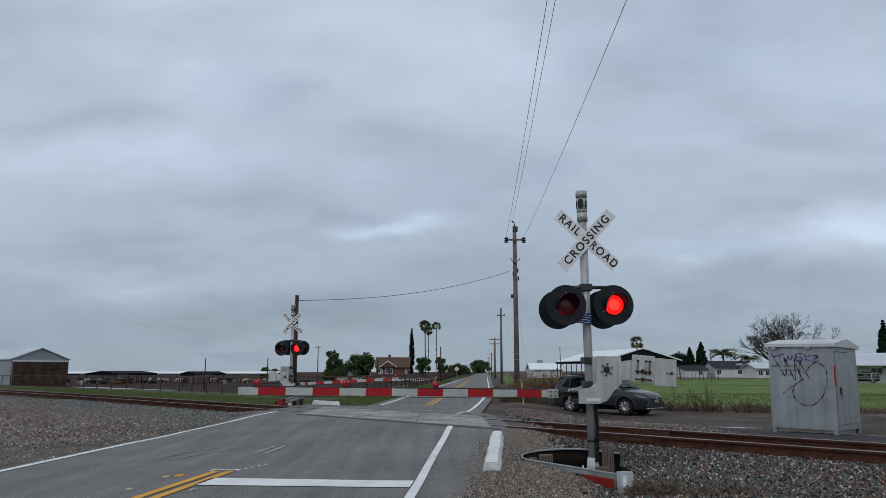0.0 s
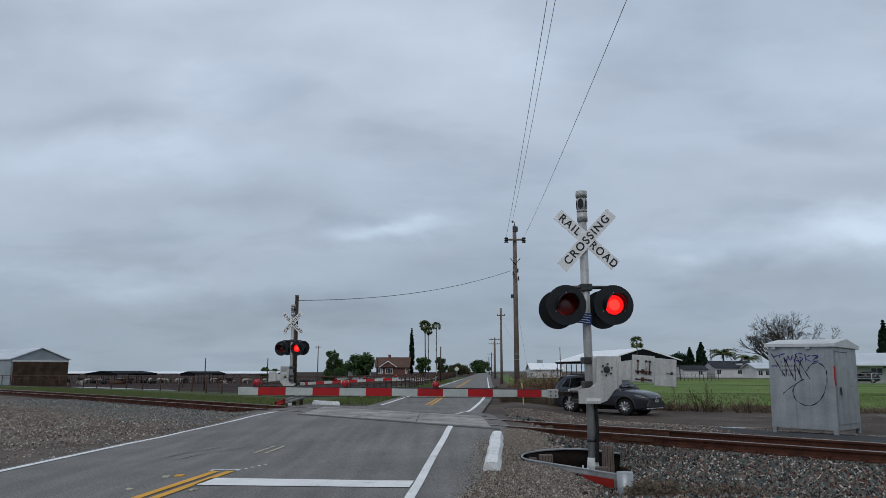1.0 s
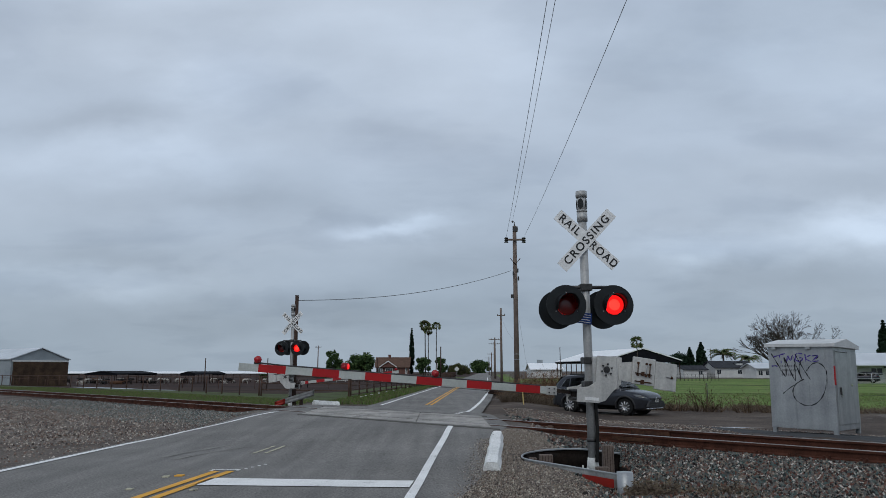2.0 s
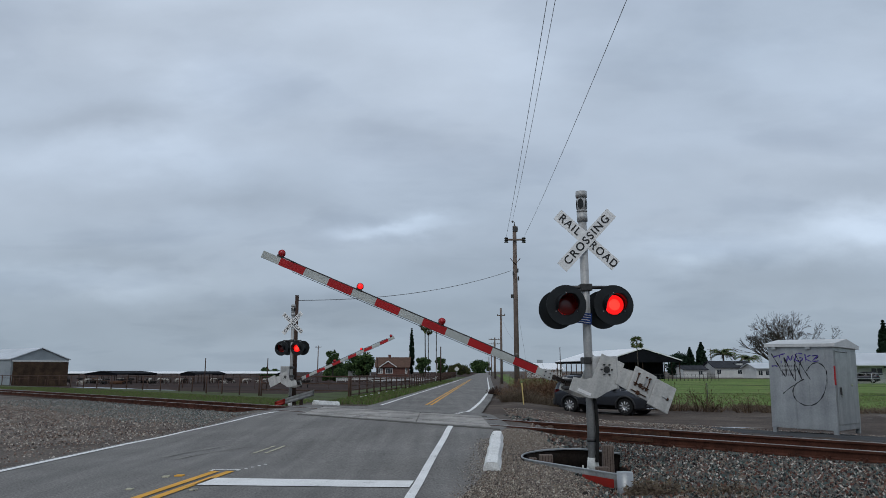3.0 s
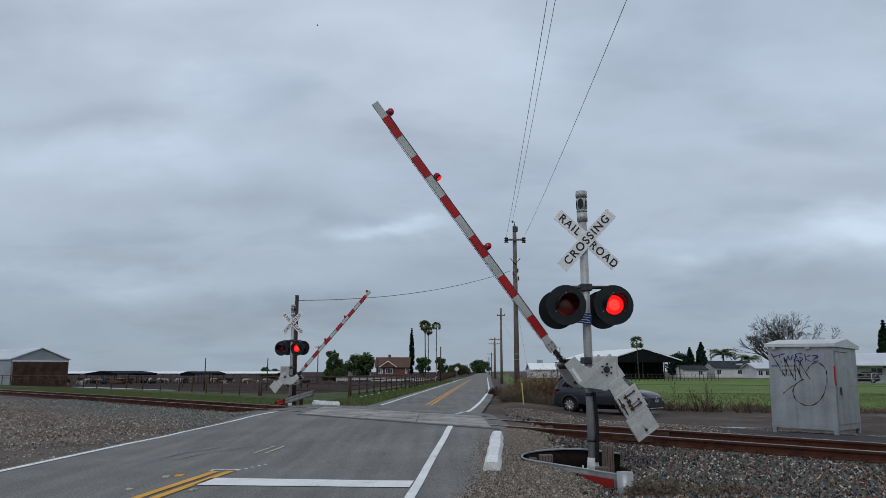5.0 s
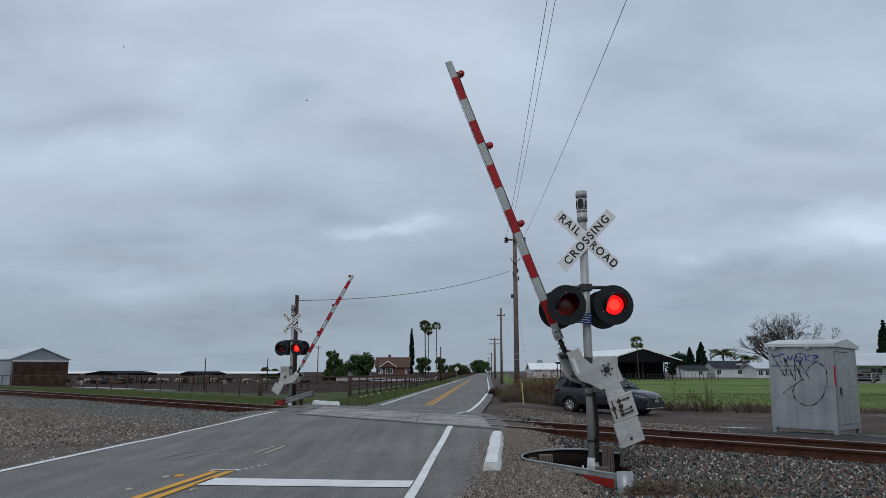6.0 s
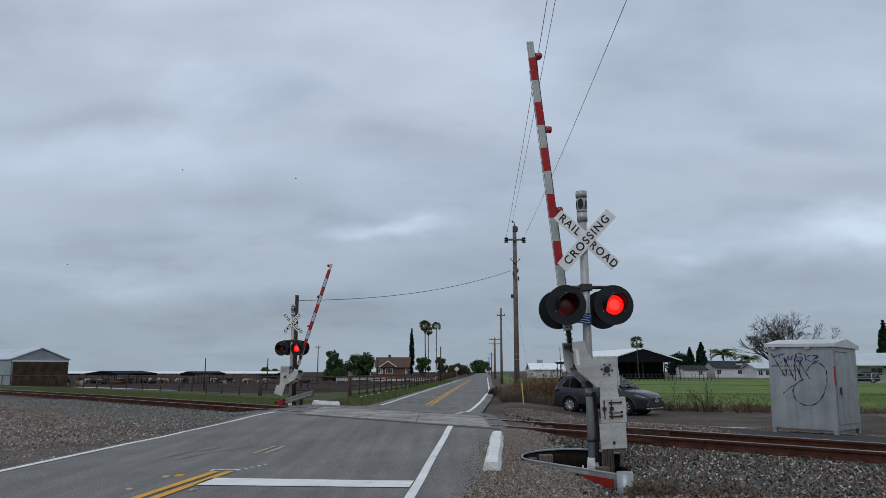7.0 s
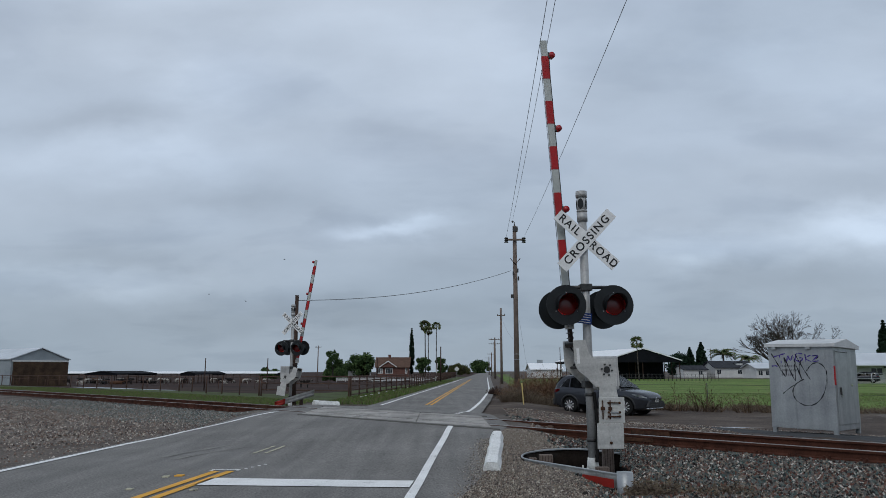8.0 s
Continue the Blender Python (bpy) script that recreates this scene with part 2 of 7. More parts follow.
M = dict(
    asphalt=surface("asphalt", (0.212, 0.202, 0.189), (0.172, 0.164, 0.154), 0.5, 32, 0.82, bump=0.6, amount=1.0, streak=(3.4, 0.16, 1.0), spots=(0.235, 0.226, 0.215), spot_at=0.63),
    concrete=surface("crossing_panel_concrete", (0.40, 0.375, 0.345), (0.25, 0.237, 0.22), 0.9, 60, 0.85, bump=0.25, spots=(0.17, 0.16, 0.15), spot_at=0.56, streak=(3.0, 0.5, 1.0)),
    header=surface("dark_asphalt_header", (0.165, 0.157, 0.147), (0.115, 0.110, 0.104), 0.9, 50, 0.85, bump=0.4, amount=0.7),
    line_white=surface("white_road_paint", (0.82, 0.81, 0.79), (0.70, 0.69, 0.67), 1.5, 55, 0.7, bump=0.1, spots=(0.17, 0.165, 0.16), spot_at=0.60, amount=0.3),
    line_yellow=surface("yellow_road_paint", (0.74, 0.36, 0.03), (0.60, 0.30, 0.03), 1.5, 55, 0.7, bump=0.1, spots=(0.12, 0.115, 0.11), spot_at=0.62, amount=0.25),
    line_worn=surface("worn_road_paint", (0.55, 0.50, 0.36), (0.38, 0.36, 0.28), 3.0, 40, 0.8, bump=0.1, spots=(0.12, 0.12, 0.12), spot_at=0.52),
    gravel=surface("grey_gravel", (0.160, 0.137, 0.119), (0.092, 0.077, 0.067), 0.5, 24, 0.95, bump=0.9, spots=(0.085, 0.062, 0.050), spot_at=0.6, amount=0.9),
    dirt=surface("damp_brown_dirt", (0.112, 0.086, 0.069), (0.056, 0.043, 0.036), 0.25, 14, 0.88, bump=0.6, spots=(0.16, 0.145, 0.13), spot_at=0.57, amount=0.9, streak=(0.3, 1.6, 1.0)),
    mud=surface("dark_corral_mud", (0.046, 0.025, 0.019), (0.024, 0.014, 0.011), 0.06, 3, 0.97, bump=0.4, spots=(0.062, 0.040, 0.032), spot_at=0.6),
    grass=surface("green_pasture", (0.135, 0.205, 0.045), (0.085, 0.130, 0.032), 0.12, 7, 0.9, bump=0.6, spots=(0.175, 0.185, 0.07), spot_at=0.55, amount=0.8),
    tar=surface("dark_damp_gravel", (0.065, 0.066, 0.068), (0.045, 0.045, 0.047), 0.8, 40, 0.85, bump=0.5),
    verge=surface("dull_verge_grass", (0.078, 0.105, 0.036), (0.055, 0.062, 0.030), 0.5, 9, 0.95, bump=0.6, spots=(0.095, 0.075, 0.05), spot_at=0.58, amount=0.7),
    # soil coloured near black: the shade down in the guard rail's pit is painted in
    pit_shade_soil=surface("shade_black_soil", (0.022, 0.018, 0.016), (0.012, 0.010, 0.009), 1.5, 20, 0.95, bump=0.5),
    rail=surface("rusty_rail_steel", (0.092, 0.036, 0.023), (0.046, 0.020, 0.014), 3, 40, 0.9, 0.0, bump=0.3),
    rail_top=surface("worn_rail_head", (0.33, 0.30, 0.28), (0.22, 0.19, 0.17), 2, 60, 0.35, 0.9, bump=0.05),
    tie=surface("weathered_tie_timber", (0.085, 0.070, 0.060), (0.045, 0.038, 0.034), 4, 40, 0.95, bump=0.6),
    pole_wood=surface("weathered_pole_timber", (0.21, 0.165, 0.140), (0.125, 0.098, 0.085), 1.2, 30, 0.95, bump=0.5),
    dark_wood=surface("dark_creosoted_timber", (0.075, 0.048, 0.038), (0.04, 0.028, 0.024), 1.2, 30, 0.95, bump=0.5),
    silver=surface("dull_silver_paint", (0.46, 0.46, 0.45), (0.33, 0.33, 0.325), 3, 35, 0.5, 0.25, bump=0.08, spots=(0.20, 0.15, 0.11), spot_at=0.66, amount=0.3, streak=(9.0, 9.0, 0.5)),
    plate=surface("weathered_grey_white_paint", (0.52, 0.515, 0.49), (0.42, 0.415, 0.40), 2.5, 30, 0.55, 0.0, bump=0.08, spots=(0.22, 0.125, 0.07), spot_at=0.635, amount=0.35, streak=(7.0, 7.0, 0.7)),
    cab_paint=surface("chalky_white_base_paint", (0.62, 0.63, 0.61), (0.48, 0.49, 0.475), 4, 35, 0.7, bump=0.15, spots=(0.16, 0.13, 0.10), spot_at=0.64, amount=0.3),
    rust=surface("rust", (0.095, 0.045, 0.026), (0.04, 0.024, 0.018), 8, 50, 0.9, bump=0.4),
    galv=surface("galvanised_sheet", (0.42, 0.435, 0.44), (0.33, 0.345, 0.355), 2.0, 25, 0.42, 0.55, bump=0.06, amount=0.25, streak=(5.0, 5.0, 0.35)),
    boom=surface("grey_white_boom_paint", (0.47, 0.49, 0.465), (0.38, 0.40, 0.38), 3, 35, 0.55, bump=0.05, spots=(0.25, 0.25, 0.235), spot_at=0.68, amount=0.2),
    white=surface("white_sheeting", (0.80, 0.80, 0.79), (0.72, 0.72, 0.705), 4, 40, 0.5, bump=0.03, amount=0.15),
    red=surface("red_reflective_sheeting", (0.42, 0.012, 0.014), (0.32, 0.01, 0.012), 4, 40, 0.4, bump=0.03, amount=0.2),
    black=surface("matt_black_enamel", (0.010, 0.013, 0.015), (0.007, 0.009, 0.010), 6, 60, 0.5, bump=0.04),
    ink=plain("black_lettering", (0.012, 0.012, 0.012), 0.6),
    steel=surface("dark_steel", (0.09, 0.088, 0.085), (0.05, 0.05, 0.05), 6, 50, 0.55, 0.7, bump=0.15),
    unlit=plain("unlit_red_lens", (0.13, 0.006, 0.005), 0.25),
    lit=plain("lit_red_lens", (1.0, 0.012, 0.012), 0.4, glow=1.0),
    hot=plain("lit_lens_centre", (1.0, 0.045, 0.03), 0.4, glow=1.35),
    dome=plain("red_plastic_dome", (0.36, 0.012, 0.018), 0.25),
    # dark rust; on the guard rail's back beam its darkness also stands for shade
    rust_shade_steel=surface("dark_rust_and_shade_steel", (0.045, 0.034, 0.028), (0.022, 0.018, 0.016), 3, 30, 0.85, 0.1, bump=0.3),
    tape=surface("faded_red_tape", (0.50, 0.040, 0.028), (0.40, 0.035, 0.026), 4, 40, 0.45, bump=0.03, amount=0.2),
    blue=surface("blue_sign_enamel", (0.015, 0.05, 0.22), (0.012, 0.04, 0.17), 5, 40, 0.4, bump=0.03, amount=0.15),
    wire=plain("weathered_line_wire", (0.13, 0.13, 0.14), 0.6),
    rubber=surface("tyre_rubber", (0.018, 0.018, 0.018), (0.012, 0.012, 0.012), 8, 60, 0.85, bump=0.2),
)


# ---- building helpers ----
def link(name, bm, mats, parent=None, smooth=False, label=""):
    me = bpy.data.meshes.new(name)
    bm.normal_update()
    bm.to_mesh(me)
    bm.free()
    for m in mats if isinstance(mats, (list, tuple)) else [mats]:
        me.materials.append(m)
    if smooth:
        for p in me.polygons:
            p.use_smooth = True
    ob = new(name, me)
    if parent:
        ob.parent = parent
    if label:
        tagged(ob, label)
    return ob


def part(name, bm, material, parent, label="", smooth=False):
    return link(name, bm, material, parent, smooth, label)


def thing(name, m, label, category, group="", kind=""):
    e = new(name)
    e.empty_display_size = 0.2
    e.matrix_basis = m
    return tagged(e, label, category, group, kind)


def box(bm, x0, x1, y0, y1, z0, z1, bevel=0.0, m=None, mat=0):
    r = bmesh.ops.create_cube(bm, size=1.0, matrix=(m or Matrix()) @ Matrix.LocRotScale(((x0 + x1) / 2, (y0 + y1) / 2, (z0 + z1) / 2), None, (abs(x1 - x0), abs(y1 - y0), abs(z1 - z0))))
    fs = {f for v in r["verts"] for f in v.link_faces}
    for f in fs:
        f.material_index = mat
    if bevel:
        bmesh.ops.bevel(bm, geom=list({e for f in fs for e in f.edges}), offset=bevel, segments=2, affect="EDGES", profile=0.6)
    return bm


def rod(bm, p, q, r, r2=None, seg=12, mat=0, caps=True):
    p, q = Vector(p), Vector(q)
    d = q - p
    m = Matrix.Translation((p + q) / 2) @ d.to_track_quat("Z", "Y").to_matrix().to_4x4()
    r_ = bmesh.ops.create_cone(bm, cap_ends=caps, segments=seg, radius1=r, radius2=r if r2 is None else r2, depth=d.length, matrix=m)
    for f in {f for v in r_["verts"] for f in v.link_faces}:
        f.material_index = mat
        f.smooth = len(f.verts) == 4 and seg > 6
    return bm


def plate(bm, pts, y0, y1, mat=0):
    """An upright sheet: outline points (x, z), from y0 to y1."""
    a = [bm.verts.new((x, y0, z)) for x, z in pts]
    b = [bm.verts.new((x, y1, z)) for x, z in pts]
    fs = [bm.faces.new(a), bm.faces.new(b[::-1])]
    for i in range(len(a)):
        j = (i + 1) % len(a)
        fs.append(bm.faces.new((a[j], a[i], b[i], b[j])))
    for f in fs:
        f.material_index = mat
    bmesh.ops.recalc_face_normals(bm, faces=fs)
    return bm


def ball(bm, c, r, seg=12, mat=0, scale=(1, 1, 1)):
    q = bmesh.ops.create_uvsphere(bm, u_segments=seg, v_segments=max(6, seg // 2), radius=r, matrix=Matrix.Translation(c) @ Matrix.Diagonal((*scale, 1)))
    for f in {f for v in q["verts"] for f in v.link_faces}:
        f.material_index = mat
        f.smooth = True
    return bm


def B():
    return bmesh.new()


def words(name, text, size, m, mat, parent, extrude=0.002, squeeze=1.0, bold=0.016):
    """Lettering in the built-in font, as a mesh."""
    c = bpy.data.curves.new(name, "FONT")
    c.body, c.size, c.extrude, c.align_x, c.align_y = text, size, extrude, "CENTER", "CENTER"
    c.offset, c.space_character = size * bold, 1.24
    o = bpy.data.objects.new(name, c)
    me = bpy.data.meshes.new_from_object(o)
    bpy.data.objects.remove(o)
    me.transform(m @ Matrix.Diagonal((squeeze, 1, 1, 1)))
    me.materials.append(mat)
    ob = new(name, me)
    ob.parent = parent
    return ob


def smooth_step(a, b, v):
    t = min(1.0, max(0.0, (v - a) / (b - a)))
    return t * t * (3 - 2 * t)


# ---- the lie of the land ----
# the track runs past the point TRACK towards the far left, and bends a little there
TRACK, ALONG, ACROSS = Vector((3.55, 15.45)), Vector((-0.710, 0.704)), Vector((0.704, 0.710))
ROAD_WAY = 0.0585


def track_at(s, off=0.0):
    bend = -0.0011 * max(0.0, s - 18.0) ** 2 if s < 120 else -0.0011 * (102 ** 2 + 204 * (s - 120))
    p = TRACK + ALONG * s + ACROSS * (off + bend)
    return p.x, p.y


def beyond(x, y):
    """Metres past the track's centre line, seen from the near side."""
    return (Vector((x, y)) - TRACK).dot(ACROSS)


def hump(x, y):
    return 0.26 * (1 - smooth_step(1.6, 7.0, abs(beyond(x, y))))


def ribbon(name, left, right, n, k, lift, mat, label, category, kind="structure", low=0.0, power=1.0):
    """A sheet on the ground between two edge lines (x, y), n steps along and k across."""
    def along(pts, u):
        seg = [(Vector(b) - Vector(a)).length for a, b in zip(pts, pts[1:])]
        d = u * sum(seg)
        for a, b, l in zip(pts, pts[1:], seg):
            if d <= l + 1e-9:
                return Vector(a).lerp(Vector(b), d / l)
            d -= l
        return Vector(pts[-1])
    bm = B()
    grid = []
    for i in range(n + 1):
        a, b = along(left, (i / n) ** power), along(right, (i / n) ** power)
        row = []
        for j in range(k + 1):
            p = a.lerp(b, j / k)
            row.append(bm.verts.new((p.x, p.y, hump(p.x, p.y) + lift - low * (j in (0, k) or i in (0, n)))))
        grid.append(row)
    for i in range(n):
        for j in range(k):
            f = bm.faces.new((grid[i][j], grid[i][j + 1], grid[i + 1][j + 1], grid[i + 1][j]))
            f.smooth = True
    return tagged(link(name, bm, mat), label, category, kind=kind)


def off_road(x, y):
    c = -3.2 + ROAD_WAY * y + (1.4 if y > 25 else 0)
    return smooth_step(3.9, 5.4, abs(x - c))


def lowland(x, y):
    """The pasture and the lot lie a little lower than road and track."""
    s = beyond(x, y)
    side = x - (-3.2 + ROAD_WAY * y)
    if side < 0:
        return (0.95 * smooth_step(6, 34, s) + 0.0068 * max(0.0, min(y, 400) - 70)) * smooth_step(4.5, 16, -side)
    return 0.31 * smooth_step(4.5, 11, s) * smooth_step(4.5, 8, side)


GUARD_HEAD, GUARD_WAY = Vector((1.854, 11.724)), Vector((0.541, -0.841))


def in_guard(x, y):
    """Below 1 inside the hairpin of the bent guard rail."""
    d = Vector((x, y)) - GUARD_HEAD
    k = min(0.72, max(0.0, d.dot(GUARD_WAY)))
    return (d - GUARD_WAY * k).length / 0.60


def pit(x, y):
    """The hollow inside the bent guard rail."""
    return 0.75 * (1 - smooth_step(0.84, 0.97, in_guard(x, y)))


def ground_z(x, y):
    s = abs(beyond(x, y))
    low = 0.15 * (1 - smooth_step(1.3, 4.5, s)) + 0.7 * hump(x, y) * smooth_step(1.8, 4.0, s)
    dip = 0.15 * math.exp(-((x - 2.25) ** 2 + (y - 9.65) ** 2) / 0.35)
    return hump(x, y) - 0.010 - low * off_road(x, y) - lowland(x, y) - dip


def ragged(x, y, k=0.6):
    return k * noise.noise(Vector((x * 0.6, y * 0.6, 3.0))) + 0.4 * k * noise.noise(Vector((x * 2.1, y * 2.1, 7.0)))


def right_of_road(x, y):
    return x - (0.9 + 0.068 * y)


def cover(x, y):
    """What lies on the ground at a place: 0 dirt, 1 gravel, 2 grass, 3 mud, 4 dark damp gravel, 5 dull verge, 6 pit
    soil with its shade painted in.
    """
    s = beyond(x, y)
    rag = ragged(x, y)
    if in_guard(x, y) < 1.03:
        return 6
    if s < 3.6 + rag:
        return 1
    if x < -3.2 + ROAD_WAY * y:
        verge = x - (-3.1 + 0.0632 * (y - 34))
        if 33 < y < 190 and -2.6 < verge < 0.3:
            return 5
        if s < 9.5 + 2 * rag and x < -8.5:
            return 5
        if 38 < y < 78 + 4 * rag and x > -16 - 0.5 * (y - 36) + 3 * rag:
            return 5
        return 3 if y > 45 else 0
    if 4.2 < s + rag < 7.8 and x > 7.0 + rag:
        return 4
    if y > 45 and 1.3 < right_of_road(x, y) < 4.6:
        return 2
    if right_of_road(x, y) > 4.5 and 38 - 0.42 * (x - 10) + rag < y < 170:
        return 2
    return 0


# ---- ground, out to the horizon ----
def steps(a, b, d):
    return [a + d * i for i in range(int(round((b - a) / d)))]


def build_ground():
    xs = [-3000, -1500, -700, -400] + steps(-260, -50, 6) + steps(-50, 1.0, 0.5) + steps(1.0, 3.2, 0.05) + steps(3.2, 20, 0.4) + steps(20, 160, 3.5) + [160, 250, 400, 800, 1500, 3000]
    ys = [-300, -100, -40, -20] + steps(-8, 9.6, 0.4) + steps(9.6, 13.0, 0.05) + steps(13.0, 60.5, 0.5) + steps(60.5, 120, 2.5) + steps(120, 340, 6) + [340, 500, 900, 1600, 3000]
    bm = B()
    g = [[bm.verts.new((x, y, ground_z(x, y) + 0.02 * noise.noise(Vector((x * 0.7, y * 0.7, 0))) * off_road(x, y) - 0.006 - 0.07 * (1 - smooth_step(2.5, 3.3, abs(x - (-3.2 + ROAD_WAY * y + (1.4 if y > 25 else 0))))) - pit(x, y))) for x in xs] for y in ys]
    for i in range(len(ys) - 1):
        for j in range(len(xs) - 1):
            f = bm.faces.new((g[i][j], g[i][j + 1], g[i + 1][j + 1], g[i + 1][j]))
            f.smooth = True
            f.material_index = cover((xs[j] + xs[j + 1]) / 2, (ys[i] + ys[i + 1]) / 2)
    tagged(link("ground", bm, [M["dirt"], M["gravel"], M["grass"], M["mud"], M["tar"], M["verge"], M["pit_shade_soil"]]), "flat farm ground with gravel, grass and dark mud", "ground", kind="structure")


build_ground()

RIGHT_NEAR = [(-1.45, -10), (-0.39, 9.02), (-0.24, 11.28), (-0.13, 12.6), (0.02, 14.23), (0.21, 17.06)]
LEFT_NEAR = [(-7.9, -10), (-6.70, 11.09), (-6.66, 12.28), (-6.61, 13.77), (-6.55, 15.66), (-6.23, 17.52), (-5.63, 19.25), (-5.10, 22.2)]


def shifted(pts, d):
    return [(x + d, y) for x, y in pts]


ribbon("road", [(-8.1, -10), (-6.9, 11.17), (-6.75, 15.7), (-5.9, 19.3), (-5.4, 24.5), (-5.2, 27), (-3.4, 31), (-3.1, 34), (2.9, 129), (42, 780)],
       [(-0.5, -10), (0.20, 8.8), (0.60, 10.6), (0.80, 11.5), (1.10, 14.5), (1.55, 17.0), (1.45, 20), (1.30, 25), (1.80, 30.5), (2.40, 36.5), (4.05, 56), (10.9, 165), (52, 780)], 520, 14, 0.0, M["asphalt"], "grey asphalt country road with worn wheel tracks", "road", power=2.0)


def stripe(name, pts, w, mat, label, lift=0.010):
    left = [(x - w / 2, y) for x, y in pts]
    right = [(x + w / 2, y) for x, y in pts]
    return ribbon(name, left, right, 60, 1, lift, mat, label, "road marking")


stripe("edge_line", RIGHT_NEAR, 0.125, M["line_white"], "white painted edge line on the asphalt")
stripe("edge_line", LEFT_NEAR, 0.135, M["line_white"], "white painted edge line on the asphalt")
stripe("edge_line", [(0.40, 21.3), (0.50, 22.5), (0.75, 25.0), (1.35, 30.5), (1.95, 36.5), (3.6, 56), (10.2, 165)], 0.14, M["line_white"], "white painted edge line, wavering past the track")
stripe("edge_line", [(-2.75, 32), (3.3, 129)], 0.14, M["line_white"], "white painted edge line on the far road")
for dx in (-0.11, 0.11):
    stripe("centre_line", [(-4.65 + dx, -8), (-3.56 + dx, 8.78), (-3.32 + dx, 11.1)], 0.125, M["line_yellow"], "yellow double centre line on the asphalt")
    stripe("centre_line", [(-0.65 + dx, 32), (4.97 + dx, 129)], 0.10, M["line_yellow"], "yellow double centre line on the far road")
    stripe("centre_line", [(-3.36 + dx, 13.35), (-3.20 + dx, 14.33)], 0.07, M["line_worn"], "faded scrap of yellow centre line")
ribbon("stop_line", [(-3.32, 9.78), (-3.28, 10.42)], [(-0.44, 9.58), (-0.40, 10.12)], 4, 40, 0.010, M["line_white"], "white painted stop line before the crossing", "road marking")


# pale scuffs where tyres cut the corner
M["scuff"] = surface("dusty_tyre_scuff", (0.25, 0.24, 0.222), (0.20, 0.192, 0.18), 1.2, 40, 0.88, bump=0.4, spots=(0.19, 0.182, 0.17), spot_at=0.48, amount=0.8)
for x0, y0, x1, y1, bow, w in ((-4.95, 12.9, -4.25, 14.9, 0.25, 0.16), (-4.60, 12.6, -3.95, 14.3, 0.22, 0.10)):
    pts = [(x0 + (x1 - x0) * k / 8 - bow * math.sin(math.pi * k / 8) * 0.5, y0 + (y1 - y0) * k / 8) for k in range(9)]
    stripe("tyre_scuff", pts, w, M["scuff"], "pale dusty tyre scuff on the asphalt", 0.006)


# raised markers and stray paint where the centre line ends
for x, y, w, d, mat, lb in ((-3.82, 10.65, 0.12, 0.12, "line_yellow", "yellow raised road marker"), (-3.98, 10.55, 0.09, 0.12, "line_worn", "worn grey road marker"), (-4.02, 9.45, 0.09, 0.09, "line_worn", "worn grey road marker"), (-3.18, 9.40, 0.09, 0.09, "line_worn", "worn grey road marker")):
    bm = B()
    box(bm, x - w / 2, x + w / 2, y - d / 2, y + d / 2, -0.01, 0.016, 0.005)
    tagged(link("road_marker", bm, M[mat]), lb + " on the asphalt", "road marker", "raised road markers")
for x0, x1, y0, y1 in ((-3.52, -3.12, 11.24, 11.29), (-3.54, -3.49, 11.12, 11.26), (-3.15, -3.10, 11.14, 11.28), (-3.08, -3.03, 11.36, 11.42), (-3.02, -2.97, 11.50, 11.56), (-2.96, -2.91, 11.66, 11.72), (-2.90, -2.85, 11.84, 11.90)):
    ribbon("paint_mark", [(x0, y0), (x0, y1)], [(x1, y0), (x1, y1)], 2, 2, 0.011, M["line_white"], "small white layout mark painted on the asphalt", "road marking")


# ---- railway track ----
RAILHEAD = 0.28


def rail_profile():
    return [(-0.07, -0.17), (0.07, -0.17), (0.07, -0.155), (0.01, -0.135), (0.01, -0.045), (0.036, -0.035), (0.036, -0.006), (0.026, 0.0), (-0.026, 0.0), (-0.036, -0.006), (-0.036, -0.035), (-0.01, -0.045), (-0.01, -0.135), (-0.07, -0.155)]


def build_rail(off, label):
    """One rail: a worn head over web and foot, with bolted joint bars."""
    rail = thing("rail", Matrix(), label, "rail", "rails of the track")
    prof = rail_profile()

    def sweep(name, pick, mat, s0=-22.0, n=80, step=2.0, grow=0.0):
        bm = B()
        rows = []
        for i in range(n + 1):
            s = s0 + step * i
            x, y = track_at(s, off)
            x2, y2 = track_at(s + 0.1, off)
            d = Vector((x2 - x, y2 - y)).normalized()
            side = Vector((d.y, -d.x))
            rows.append([bm.verts.new((x + side.x * u * (1 + grow), y + side.y * u * (1 + grow), RAILHEAD + z)) for u, z in pick])
        k = len(pick)
        for a, b in zip(rows, rows[1:]):
            for j in range(k):
                bm.faces.new((a[j], a[(j + 1) % k], b[(j + 1) % k], b[j]))
        bm.faces.new(rows[0]), bm.faces.new(rows[-1])
        bmesh.ops.recalc_face_normals(bm, faces=bm.faces)
        return part(name, bm, mat, rail)
    sweep("web_and_foot", prof[:5] + prof[-4:], M["rail"])
    sweep("railhead", [(0.036, -0.045), (0.036, -0.008), (-0.036, -0.008), (-0.036, -0.045)], M["rail"])
    sweep("running_surface", [(0.030, -0.010), (0.026, 0.0), (-0.026, 0.0), (-0.030, -0.010)], M["rail_top"])
    for s0 in (-7.6, -1.2, 14.5, 26.0):
        sweep("joint_bar", [(0.035, -0.125), (0.028, -0.055), (-0.028, -0.055), (-0.035, -0.125)], M["rust"], s0 + 0.3 * off, 3, 0.3, 0.25)
    return rail


for off in (-0.753, 0.753):
    build_rail(off, "rust-brown steel rail with a bright worn head")


